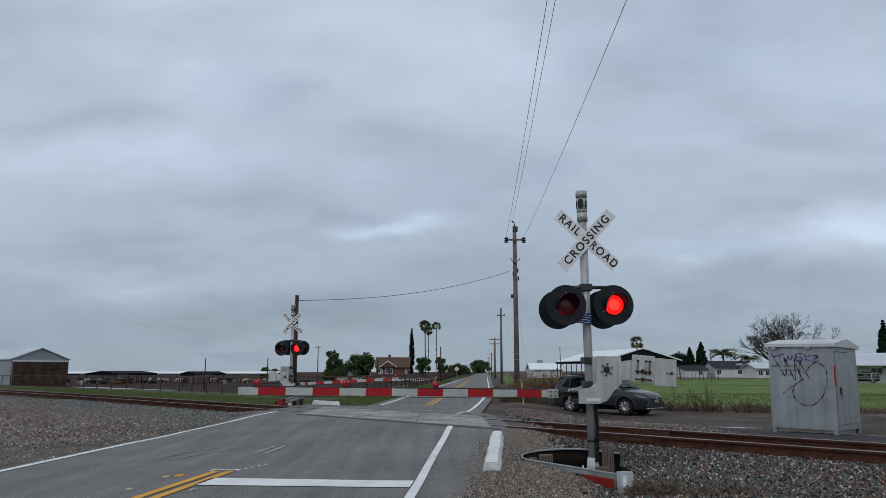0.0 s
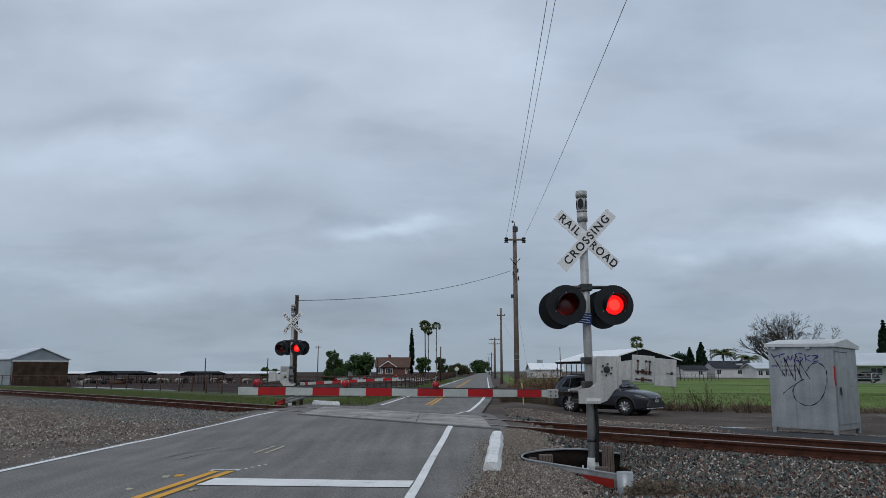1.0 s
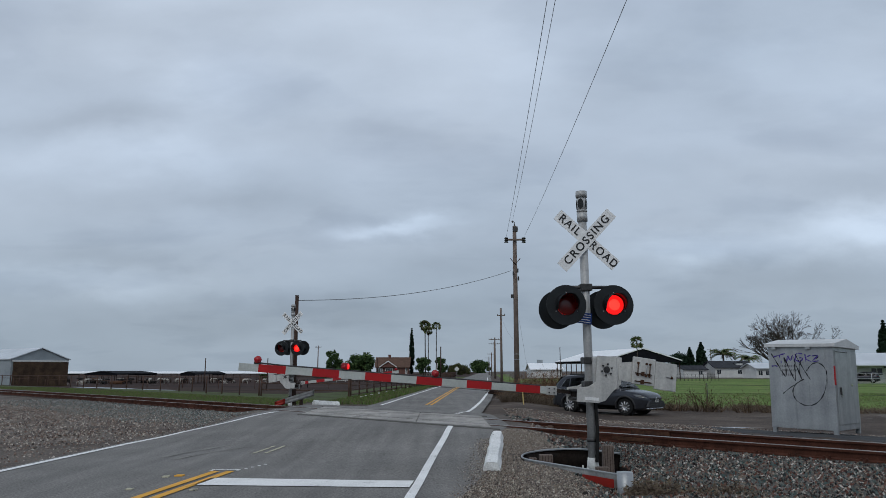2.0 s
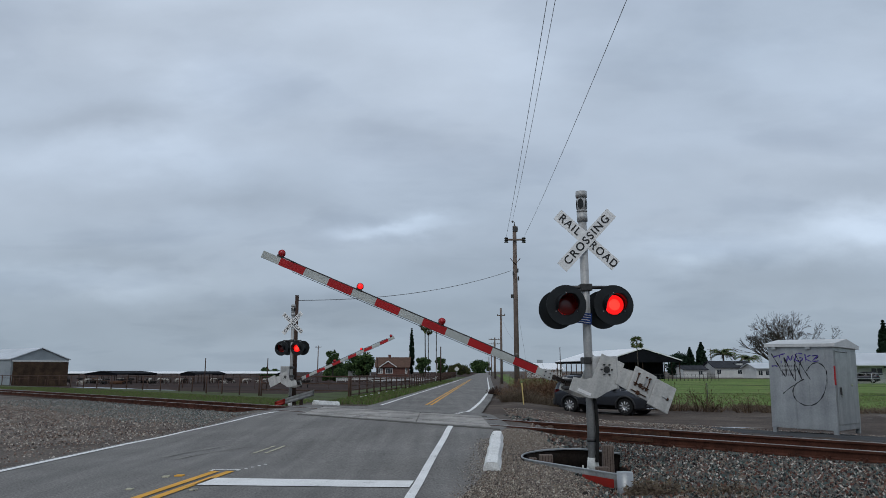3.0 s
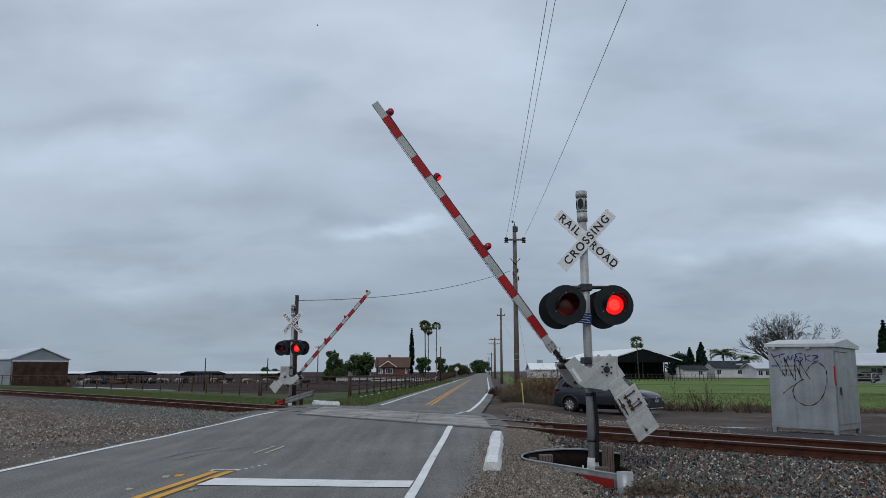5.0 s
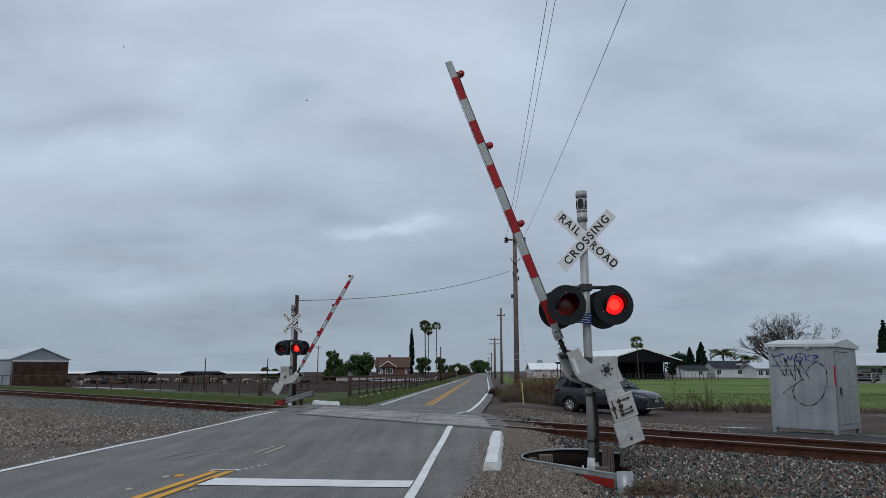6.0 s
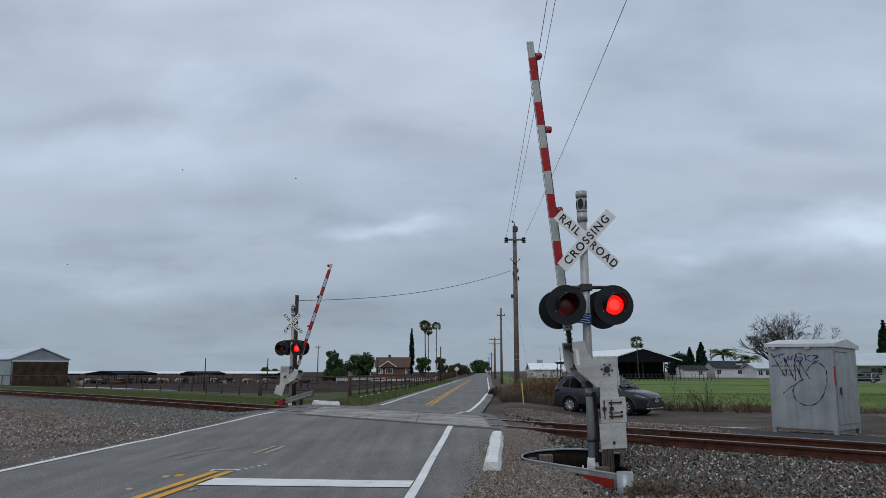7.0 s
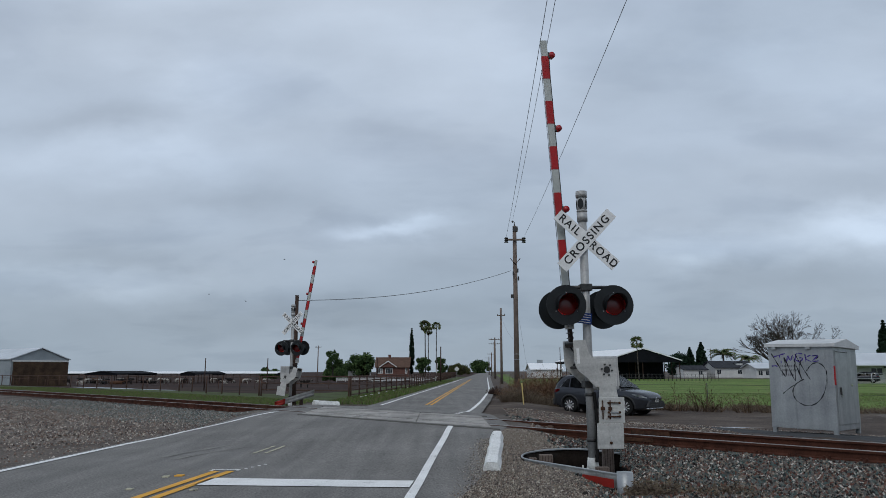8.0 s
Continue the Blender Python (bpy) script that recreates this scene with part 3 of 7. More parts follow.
# ---- crossing signals with their gates ----
def crossbuck(parent, y, facing):
    """Two crossed white blades with lettering; facing -1 looks to the near side."""
    turn = Matrix() if facing < 0 else pose(0, 0, 0, 0, 0, 180)
    for k, (ang, texts) in enumerate(((-41.9, (("RAIL", -0.355), ("ROAD", 0.350))), (46.5, (("CROSSING", 0.0),)))):
        m = Matrix.Translation((-facing * 0.030, y + facing * 0.014 * k, 3.53)) @ turn @ pose(0, 0, 0, 0, -ang, 0)
        bm = B()
        box(bm, -0.61, 0.61, -0.004, 0.004, -0.099, 0.099, 0.0015, m)
        blade = part("crossbuck_blade", bm, M["white"], parent)
        for text, dx in texts:
            words("lettering", text, 0.178, m @ Matrix.Translation((dx, -0.0055, 0)) @ pose(0, 0, 0, 90, 0, 0), M["ink"], blade, squeeze=1.02 if len(text) == 8 else 0.94)


FLASHERS = []


def signal_light(parent, x, y, z, facing, side, tilt=0.0):
    turn = pose(x, y, z, 0, 0, 0 if facing < 0 else 180) @ pose(0, 0, 0, 0, 0, tilt)
    bm = B()
    n = 40
    ring_o, ring_i = [], []
    for i in range(n):
        a = 2 * math.pi * i / n
        ring_o.append((0.305 * math.cos(a), 0.305 * math.sin(a)))
        ring_i.append((0.158 * math.cos(a), 0.158 * math.sin(a)))
    vs = [[bm.verts.new((px, yy, pz)) for px, pz in ring] for ring, yy in ((ring_o, -0.004), (ring_i, -0.004), (ring_i, 0.004), (ring_o, 0.004))]
    for a, b in ((0, 1), (1, 2), (2, 3), (3, 0)):
        for i in range(n):
            j = (i + 1) % n
            bm.faces.new((vs[a][i], vs[a][j], vs[b][j], vs[b][i]))
    bmesh.ops.recalc_face_normals(bm, faces=bm.faces)
    disc = part("signal_background", bm, M["black"], parent, "round matt black background disc")
    disc.matrix_basis = turn
    # visor over the lens: a short open tube, cut back below
    bm = B()
    rows = []
    for i in range(33):
        a = radians(-28 + 236 * i / 32)
        reach = 0.05 + 0.24 * max(0.0, math.sin(radians(180 * i / 32))) ** 0.6
        rows.append([bm.verts.new((r * math.cos(a), yy, r * math.sin(a) + 0.0)) for r, yy in ((0.168, -0.004), (0.160, -reach), (0.155, -reach), (0.163, -0.004))])
    for a, b in zip(rows, rows[1:]):
        for j in range(4):
            bm.faces.new((a[j], a[(j + 1) % 4], b[(j + 1) % 4], b[j])).smooth = True
    bmesh.ops.recalc_face_normals(bm, faces=bm.faces)
    part("visor", bm, M["black"], disc)
    bm = B()
    rod(bm, (0, 0.175, 0), (0, 0.005, 0), 0.10, 0.160, 24, caps=False)
    rod(bm, (0, 0.176, 0), (0, 0.170, 0), 0.10, 0.10, 24)
    part("lamp_housing", bm, M["black"], disc)
    for i in range(3):
        bm = B()
        a = radians(90 + 120 * i)
        rod(bm, (0.19 * math.cos(a), -0.012, 0.19 * math.sin(a)), (0.19 * math.cos(a), -0.003, 0.19 * math.sin(a)), 0.007, seg=8)
        part("screw", bm, M["galv"], disc)
    # turning lamp: a shallow double dome, glowing on one side only
    bm = B()
    rings = []
    for k, (r, d) in enumerate(((0.150, 0.004), (0.125, 0.016), (0.085, 0.025), (0.045, 0.030), (0.0, 0.032))):
        rings.append((r, d))
    for sgn, mats in ((-1, (0, 0, 1, 1)), (1, (2, 2, 2, 2))):
        prev = None
        for k, (r, d) in enumerate(rings):
            cur = [bm.verts.new((r * math.cos(2 * math.pi * i / 28), sgn * d, r * math.sin(2 * math.pi * i / 28))) for i in range(28)] if r else [bm.verts.new((0, sgn * d, 0))]
            if prev:
                for i in range(28):
                    j = (i + 1) % 28
                    f = bm.faces.new((prev[i], prev[j], cur[j], cur[i]) if r else (prev[i], prev[j], cur[0]))
                    f.material_index, f.smooth = mats[k - 1], True
            prev = cur
    bmesh.ops.recalc_face_normals(bm, faces=bm.faces)
    lamp = part("lamp", bm, [M["lit"], M["hot"], M["unlit"]], disc, "red flashing signal lamp")
    lamp.location = (0, -0.005, 0)
    FLASHERS.append((lamp, side, (0, -0.005, 0)))


ARMS = []


def gate_arm(parent, at, length, lamps, mid, lift, turned=False):
    """The boom with its stripes and lamps, its two side plates and counterweights; the pivot is its origin."""
    bm = B()
    top, foot_z = mid + 0.054, mid - 0.054
    box(bm, -length, -0.68, -0.022, 0.022, foot_z, top, 0.004)
    arm = part("gate_arm", bm, M["boom"], parent, "long red and white striped gate arm")
    x = -length + 0.275
    while x < -0.95:
        box(bm := B(), x, min(x + 0.385, -0.85), -0.0245, 0.0245, foot_z - 0.0025, top + 0.0025, 0.002)
        part("red_stripe", bm, M["red"], arm)
        x += 0.765
    bm = B()
    box(bm, -0.80, -0.64, -0.035, 0.035, foot_z - 0.012, top + 0.012, 0.006)
    part("arm_bracket", bm, M["plate"], arm)
    part("hinge_block", box(B(), -0.66, -0.42, -0.035, 0.035, foot_z + 0.025, top - 0.02, 0.012), M["rust_shade_steel"], arm)
    for bx in (-0.77, -0.69, -0.58, -0.50):
        for bz in (mid - 0.03, mid + 0.03):
            part("bracket_bolt", rod(B(), (bx, -0.06, bz), (bx, 0.06, bz), 0.011, seg=6), M["steel"], arm)
    # tension wire that runs under the boom
    part("tension_wire", rod(B(), (-length + 0.5, 0, foot_z - 0.018), (-0.9, 0, foot_z - 0.018), 0.004, seg=5), M["steel"], arm)
    # lamps on the boom's upper edge, and the cable that feeds them
    for k, u in enumerate(lamps):
        bm = B()
        box(bm, -u - 0.05, -u + 0.05, -0.03, 0.03, top, lift - 0.035, 0.006)
        foot = part("lamp_base", bm, M["steel"], arm)
        bm = B()
        rod(bm, (0, 0.05, 0), (0, -0.05, 0), 0.055, seg=16)
        bmesh.ops.bevel(bm, geom=bm.edges[:], offset=0.012, segments=2, affect="EDGES")
        for f in bm.faces:
            f.smooth = True
            if k == 1 and f.calc_center_median().y * (-1 if turned else 1) < -0.046:
                f.material_index = 1
        dome = part("arm_lamp", bm, [M["dome"], M["lit"]], arm, "round red plastic arm lamp")
        dome.location = (-u, 0, lift)
        if k == 1:
            FLASHERS.append((dome, "arm", (-u, 0, lift)))
    bm = B()
    pts = [(-length + 0.3, 0.0, top + 0.02)]
    u = length - 0.3
    while u > 1.0:
        u -= 0.3
        pts.append((-u, 0.0, top + 0.010 + 0.016 * (int(u * 10) % 3 == 0)))
    for a, b in zip(pts, pts[1:]):
        rod(bm, a, b, 0.011, seg=6)
    part("cable", bm, M["steel"], arm)
    arm.matrix_basis = at
    return arm


def gate_drive(parent, at, short=False):
    """The two side plates that turn on the gate machine, with their counterweights; the pivot is the origin."""
    drive = part("counterweight_arm", rod(B(), (0, -0.22, 0), (0, 0.22, 0), 0.05, seg=16), M["steel"], parent, "grey painted side plates with rusty counterweights")
    for x, z in ((-0.42, -0.34), (-0.42, -0.46), (-0.05, -0.40)):
        part("cross_bar", rod(B(), (x, -0.18, z), (x, 0.18, z), 0.022, seg=10), M["steel"], drive)
    part("brace", rod(B(), (-0.42, -0.17, -0.33), (-0.08, 0.17, -0.36), 0.016, seg=8), M["steel"], drive)
    part("end_channel", box(B(), -0.40, -0.36, -0.18, 0.18, -0.48, -0.32, 0.004), M["rust_shade_steel"], drive)
    part("brace", rod(B(), (-0.08, -0.17, -0.34), (-0.42, 0.17, -0.44), 0.012, seg=8), M["steel"], drive)
    for y0, front in ((-0.20, True), (0.18, False)):
        bm = B()
        plate(bm, [(-0.15, 0.2), (0.25, 0.2), (0.25, -0.2), (0.115, -0.32), (0.0, -0.46), (-0.12, -0.505), (-0.46, -0.505), (-0.46, -0.3), (-0.28, -0.27), (-0.17, -0.2)], y0, y0 + 0.02)
        bmesh.ops.bevel(bm, geom=bm.edges[:], offset=0.003, segments=1, affect="EDGES")
        part("side_plate", bm, M["plate"], drive)
        if front != short:
            yo = y0 - 0.012 if front else y0 + 0.021
            bm = B()
            plate(bm, [(0.20, 0.12), (0.43, 0.15), (0.43, -0.16), (0.20, -0.14)], yo, yo + 0.012)
            part("weight_bracket", bm, M["plate"], drive)
            ya, yb = (y0 - 0.05, y0 - 0.013) if front else (y0 + 0.034, y0 + 0.07)
            bm = B()
            box(bm, 0.41, 0.785, ya, yb, -0.20, 0.21, 0.01)
            part("counterweight", bm, M["plate"], drive)
            if not short:
                part("counterweight", box(B(), 0.79, 1.16, ya, yb, -0.235, 0.185, 0.01), M["plate"], drive)
        if front != short:
            for zz in (-0.035, -0.155):
                part("clamp_rod", rod(B(), (0.45, ya - 0.012, zz), (0.73, ya - 0.012, zz), 0.009, seg=8), M["rust"], drive)
                part("clamp_washer", box(B(), 0.55, 0.60, ya - 0.022, ya - 0.001, zz - 0.03, zz + 0.03, 0.004), M["rust"], drive)
            for xx in (0.49, 0.63, 0.69):
                part("clamp_rod", rod(B(), (xx, ya - 0.016, 0.13), (xx, ya - 0.016, -0.07), 0.0085, seg=8), M["galv"] if xx == 0.63 else M["rust"], drive)
                for zz in (0.12, -0.06):
                    part("clamp_nut", rod(B(), (xx, ya - 0.026, zz), (xx, ya - 0.001, zz), 0.018, seg=6), M["rust"], drive)
            if not short:
                part("clamp_screw", rod(B(), (0.98, ya - 0.008, -0.03), (1.10, ya - 0.008, -0.03), 0.008, seg=8), M["galv"], drive)
                part("clamp_nut", ball(B(), (1.07, ya - 0.006, -0.03), 0.022, 8), M["rust"], drive)
        if front != short:
            yh = y0 if front else y0 + 0.05
            part("hub_bolt", rod(B(), (0, yh - 0.03, 0), (0, yh, 0), 0.028, seg=12), M["steel"], drive)
            for i in range(6):
                bm = B()
                a = radians(60 * i + 20)
                rod(bm, (0.085 * math.cos(a), yh - 0.03, 0.085 * math.sin(a)), (0.085 * math.cos(a), yh, 0.085 * math.sin(a)), 0.013, seg=6)
                part("hub_bolt", bm, M["steel"], drive)
            bm = B()
            box(bm, -0.34, -0.11, y0 - 0.004, y0 - 0.001, -0.47, -0.425)
            part("label_strip", bm, M["white"], drive)
    # the weights sag a little on their bracket
    sag = pose(0.79, 0, 0, 0, 3.5, 0) @ pose(-0.79, 0, 0)
    for o in drive.children:
        if o.name.startswith(("counterweight", "clamp_")):
            o.data.transform(sag)
    drive.matrix_basis = at
    return drive


def crossing_signal(m, label, arm_at, length, lamps, mid, lift, turned=False):
    sig = thing("crossing_signal", m, label, "crossing signal", "signals of the crossing")
    bm = B()
    rod(bm, (0, 0, -0.05), (0, 0, 3.86), 0.066, seg=24)
    part("mast", bm, M["silver"], sig, "dull silver painted mast")
    bm = B()
    rod(bm, (0, 0, 3.84), (0, 0, 3.98), 0.083, seg=24)
    rod(bm, (0, 0, 3.98), (0, 0, 4.24), 0.076, seg=24)
    rod(bm, (0, 0, 4.23), (0, 0, 4.33), 0.09, seg=24)
    rod(bm, (0, 0, 4.0), (0, 0, 4.02), 0.086, seg=24)
    bell = part("bell", bm, M["silver"], sig, "silver electronic bell on the mast top")
    for k in range(4):
        a = radians(-120 + 90 * k)
        bm = B()
        mm = Matrix.Translation((0.073 * math.cos(a), 0.073 * math.sin(a), 4.12)) @ pose(0, 0, 0, 0, 90, math.degrees(a))
        bmesh.ops.create_cone(bm, cap_ends=True, segments=16, radius1=0.045, radius2=0.045, depth=0.014, matrix=mm @ Matrix.Diagonal((1.9, 1, 1, 1)))
        part("sound_port", bm, M["black"], bell)
    bm = B()
    box(bm, -0.20, 0.20, -0.20, 0.20, -0.75, 0.0, 0.02)
    box(bm, -0.16, 0.16, -0.16, 0.16, 0.0, 0.03, 0.005)
    rod(bm, (0, 0, 0.03), (0, 0, 0.22), 0.10, 0.072, 20)
    for a in (-0.12, 0.12):
        for b in (-0.12, 0.12):
            rod(bm, (a, b, 0.0), (a, b, 0.09), 0.014, seg=8)
    part("mast_base", bm, M["cab_paint"], sig)
    crossbuck(sig, 0.085 if turned else -0.085, 1 if turned else -1)
    # cross arm that bears the four lights
    bm = B()
    rod(bm, (-0.36, 0, 2.79), (0.36, 0, 2.79), 0.028, seg=12)
    box(bm, -0.09, 0.09, -0.09, 0.09, 2.73, 2.84, 0.012)
    for x in (-0.37, 0.37):
        rod(bm, (x, -0.10, 2.79), (x, 0.10, 2.79), 0.025, seg=10)
        rod(bm, (x, -0.10, 2.80), (x, -0.10, 2.55), 0.03, seg=10)
        rod(bm, (x, 0.10, 2.80), (x, 0.10, 2.55), 0.03, seg=10)
    part("light_arm", bm, M["steel"], sig)
    for x, side in ((-0.388, "L"), (0.352, "R")):
        side = {"L": "R", "R": "L"}[side] if turned else side
        signal_light(sig, x, -0.27, 2.49, -1, side, -3)
        signal_light(sig, x, 0.27, 2.46, 1, side, 3)
    bm = B()
    box(bm, -0.13, 0.10, -0.006, 0.0, -0.085, 0.085, 0.003)
    notice = part("notice", bm, M["blue"], sig, "small blue emergency notice with white rows")
    notice.matrix_basis = pose(-0.045, -0.085, 2.30, 0, 8, 0)
    for k, (x0, x1) in enumerate(((-0.02, 0.08), (-0.08, 0.08), (-0.10, 0.07), (-0.10, 0.08))):
        part("notice_bar", box(B(), x0, x1, -0.008, -0.0062, 0.05 - 0.038 * k, 0.059 - 0.038 * k), M["white"], notice)
    bm = B()
    hose = [Vector((0.035 + 0.03 * math.sin(k / 12 * 3.1), -0.088, 0.16 + 1.02 * k / 12)) for k in range(13)]
    for p, q in zip(hose, hose[1:]):
        rod(bm, p, q, 0.027, seg=10, caps=False)
    part("hose", bm, M["rubber"], sig, "dark flexible cable hose")
    for z in (0.45, 1.12):
        part("pipe_clamp", rod(B(), (0, 0, z), (0, 0, z + 0.05), 0.078, seg=20), M["steel"], sig)
    # gate machine behind the mast
    bm = B()
    box(bm, 0.02, 0.42, -0.15, 0.17, 1.22, 1.72, 0.025)
    part("gate_machine", bm, M["silver"], sig)
    for z in (1.30, 1.66):
        part("clamp", box(B(), -0.10, 0.06, -0.10, 0.10, z - 0.05, z + 0.05, 0.015), M["steel"], sig)
    arm = gate_arm(sig, arm_at, length, lamps, mid, lift, turned)
    drive = gate_drive(sig, near_hub(0) if not turned else arm_at, turned)
    return sig, arm, drive


# the near mast leans a little
NEAR, FAR = pose(2.253, 11.0, 0.0, 0, -0.55, 6), pose(-6.42, 30.3, -0.02, 0, 0, 164)


def near_swing(a):
    """The near arm raised by so many degrees, in its signal's space."""
    return NEAR.inverted() @ pose(2.402, 11.185, 1.5335, 0, 0, 10.2) @ pose(0, 0, 0, 1.27) @ pose(0, 0, 0, 0, a)


def near_hub(a):
    return NEAR.inverted() @ pose(2.427, 11.043, 1.52, 0, 0, 14) @ pose(0, 0, 0, 0, a)


def far_swing(a):
    return FAR.inverted() @ pose(-6.566, 30.339, 1.245, 0, 0, 159.6) @ pose(0, 0, 0, 3.8) @ pose(0, 0, 0, 0, a)


near_signal, near_arm, near_drive = crossing_signal(NEAR, "silver crossing signal with crossbuck, flashing lights and rising gate", near_swing(0), 5.392, (5.138, 3.888, 2.548), -0.386, -0.266)
far_signal, far_arm, far_drive = crossing_signal(FAR, "silver crossing signal across the track with a rising gate", far_swing(0), 5.108, (5.0, 3.6, 2.3), -0.31, -0.20, True)


# ---- more materials ----
M.update(
    stones=islands("ballast_stones", [(0.135, 0.132, 0.124), (0.060, 0.090, 0.086), (0.18, 0.15, 0.122), (0.11, 0.050, 0.038), (0.034, 0.040, 0.041), (0.145, 0.072, 0.056), (0.44, 0.41, 0.37), (0.018, 0.017, 0.016), (0.09, 0.088, 0.081), (0.068, 0.037, 0.031), (0.10, 0.125, 0.118), (0.25, 0.205, 0.165), (0.03, 0.026, 0.024), (0.08, 0.105, 0.098), (0.15, 0.145, 0.138)]),
    brown_stones=islands("dirty_ballast_stones", [(0.27, 0.225, 0.185), (0.22, 0.16, 0.13), (0.35, 0.30, 0.255), (0.14, 0.10, 0.082), (0.50, 0.45, 0.39), (0.105, 0.088, 0.078), (0.26, 0.235, 0.21), (0.06, 0.048, 0.042), (0.20, 0.19, 0.175), (0.17, 0.11, 0.085)]),
    grey_stones=islands("blue_grey_ballast", [(0.17, 0.185, 0.175), (0.11, 0.145, 0.14), (0.27, 0.265, 0.245), (0.065, 0.078, 0.076), (0.19, 0.145, 0.12), (0.36, 0.35, 0.32), (0.13, 0.135, 0.125), (0.09, 0.07, 0.06)]),
    fine_stones=islands("shoulder_gravel", [(0.26, 0.225, 0.185), (0.17, 0.14, 0.115), (0.36, 0.315, 0.26), (0.10, 0.082, 0.068), (0.52, 0.47, 0.40), (0.065, 0.054, 0.046), (0.22, 0.20, 0.18), (0.04, 0.034, 0.03), (0.19, 0.13, 0.10)]),
    grass_blades=islands("grass_blades", [(0.095, 0.155, 0.040), (0.125, 0.190, 0.050), (0.075, 0.125, 0.034), (0.15, 0.18, 0.07), (0.15, 0.13, 0.075), (0.11, 0.095, 0.06)]),
    dry=islands("dry_weeds", [(0.19, 0.105, 0.062), (0.13, 0.072, 0.045), (0.25, 0.155, 0.095), (0.085, 0.052, 0.038), (0.16, 0.095, 0.058)]),
    grey_weed=islands("grey_brown_weeds", [(0.130, 0.096, 0.072), (0.095, 0.070, 0.055), (0.18, 0.140, 0.10), (0.14, 0.112, 0.072)]),
    leaf=islands("broad_leaves", [(0.045, 0.080, 0.030), (0.062, 0.105, 0.036), (0.032, 0.060, 0.024), (0.08, 0.12, 0.045)]),
    olive=islands("olive_leaves", [(0.09, 0.10, 0.045), (0.07, 0.085, 0.035), (0.12, 0.115, 0.05)]),
    needle=islands("conifer_needles", [(0.016, 0.034, 0.020), (0.022, 0.043, 0.024), (0.013, 0.026, 0.017)]),
    frond=islands("palm_fronds", [(0.08, 0.12, 0.045), (0.055, 0.09, 0.035), (0.11, 0.14, 0.06), (0.17, 0.13, 0.08)]),
    bark=surface("grey_bark", (0.10, 0.085, 0.075), (0.055, 0.047, 0.043), 2, 20, 0.95, bump=0.5),
    twig=plain("bare_twigs", (0.05, 0.041, 0.037), 0.95),
    kerb=surface("whitewashed_concrete", (0.82, 0.82, 0.80), (0.70, 0.70, 0.68), 3, 40, 0.85, bump=0.6, spots=(0.20, 0.18, 0.165), spot_at=0.60),
    cab_roof=surface("pale_cabinet_roof_paint", (0.60, 0.605, 0.60), (0.50, 0.505, 0.505), 1.5, 25, 0.5, 0.1, bump=0.05, amount=0.2),
    purple=plain("purple_spray_paint", (0.085, 0.045, 0.36), 0.6),
    spray=plain("black_spray_paint", (0.02, 0.02, 0.024), 0.6),
    stencil=plain("faded_stencil", (0.20, 0.20, 0.21), 0.7),
    water=plain("shallow_puddle_water", (0.10, 0.095, 0.09), 0.06),
    car_paint=surface("dark_grey_metallic_paint", (0.046, 0.049, 0.058), (0.040, 0.043, 0.051), 1.0, 300, 0.20, 0.5, bump=0.0, amount=0.1),
    glass=plain("dark_car_glass", (0.012, 0.015, 0.018), 0.05),
    windscreen=plain("sky_reflecting_car_glass", (0.03, 0.036, 0.04), 0.04),
    trim=plain("black_plastic_trim", (0.018, 0.018, 0.019), 0.6),
    chrome=plain("bright_metal_trim", (0.6, 0.6, 0.6), 0.2, 0.9),
    rim=plain("machined_alloy", (0.55, 0.55, 0.56), 0.28, 0.85),
    headlight=plain("clear_headlight", (0.75, 0.78, 0.80), 0.08, 0.3),
    taillight=plain("red_tail_lamp", (0.32, 0.012, 0.014), 0.2),
    plate_white=plain("pale_plate", (0.6, 0.6, 0.58), 0.5),
    yellow=plain("yellow_marker_paint", (0.60, 0.47, 0.17), 0.6),
)


M["windscreen"].node_tree.nodes["Principled BSDF"].inputs["IOR"].default_value = 3.8
M["glass"].node_tree.nodes["Principled BSDF"].inputs["IOR"].default_value = 1.7


# ---- loose stones, blades and leaves as joined pieces ----
def joined(name, verts, faces, mat, label, category, parent=None, kind="stuff"):
    me = bpy.data.meshes.new(name)
    me.from_pydata(verts, [], faces)
    me.materials.append(mat)
    ob = new(name, me)
    if parent:
        ob.parent = parent
        return tagged(ob, label) if label else ob
    return tagged(ob, label, category, kind=kind)


ROCK = [(-1, -1, -1), (1, -1, -1), (1, 1, -1), (-1, 1, -1), (-1, -1, 1), (1, -1, 1), (1, 1, 1), (-1, 1, 1)]
ROCK_F = [(0, 3, 2, 1), (4, 5, 6, 7), (0, 1, 5, 4), (1, 2, 6, 5), (2, 3, 7, 6), (3, 0, 4, 7)]


CHIP = [(-1, 0, 0), (1, 0, 0), (0, -1, 0), (0, 1, 0), (0, 0, -1), (0, 0, 1.1)]
CHIP_F = [(0, 2, 5), (2, 1, 5), (1, 3, 5), (3, 0, 5), (2, 0, 4), (1, 2, 4), (3, 1, 4), (0, 3, 4)]


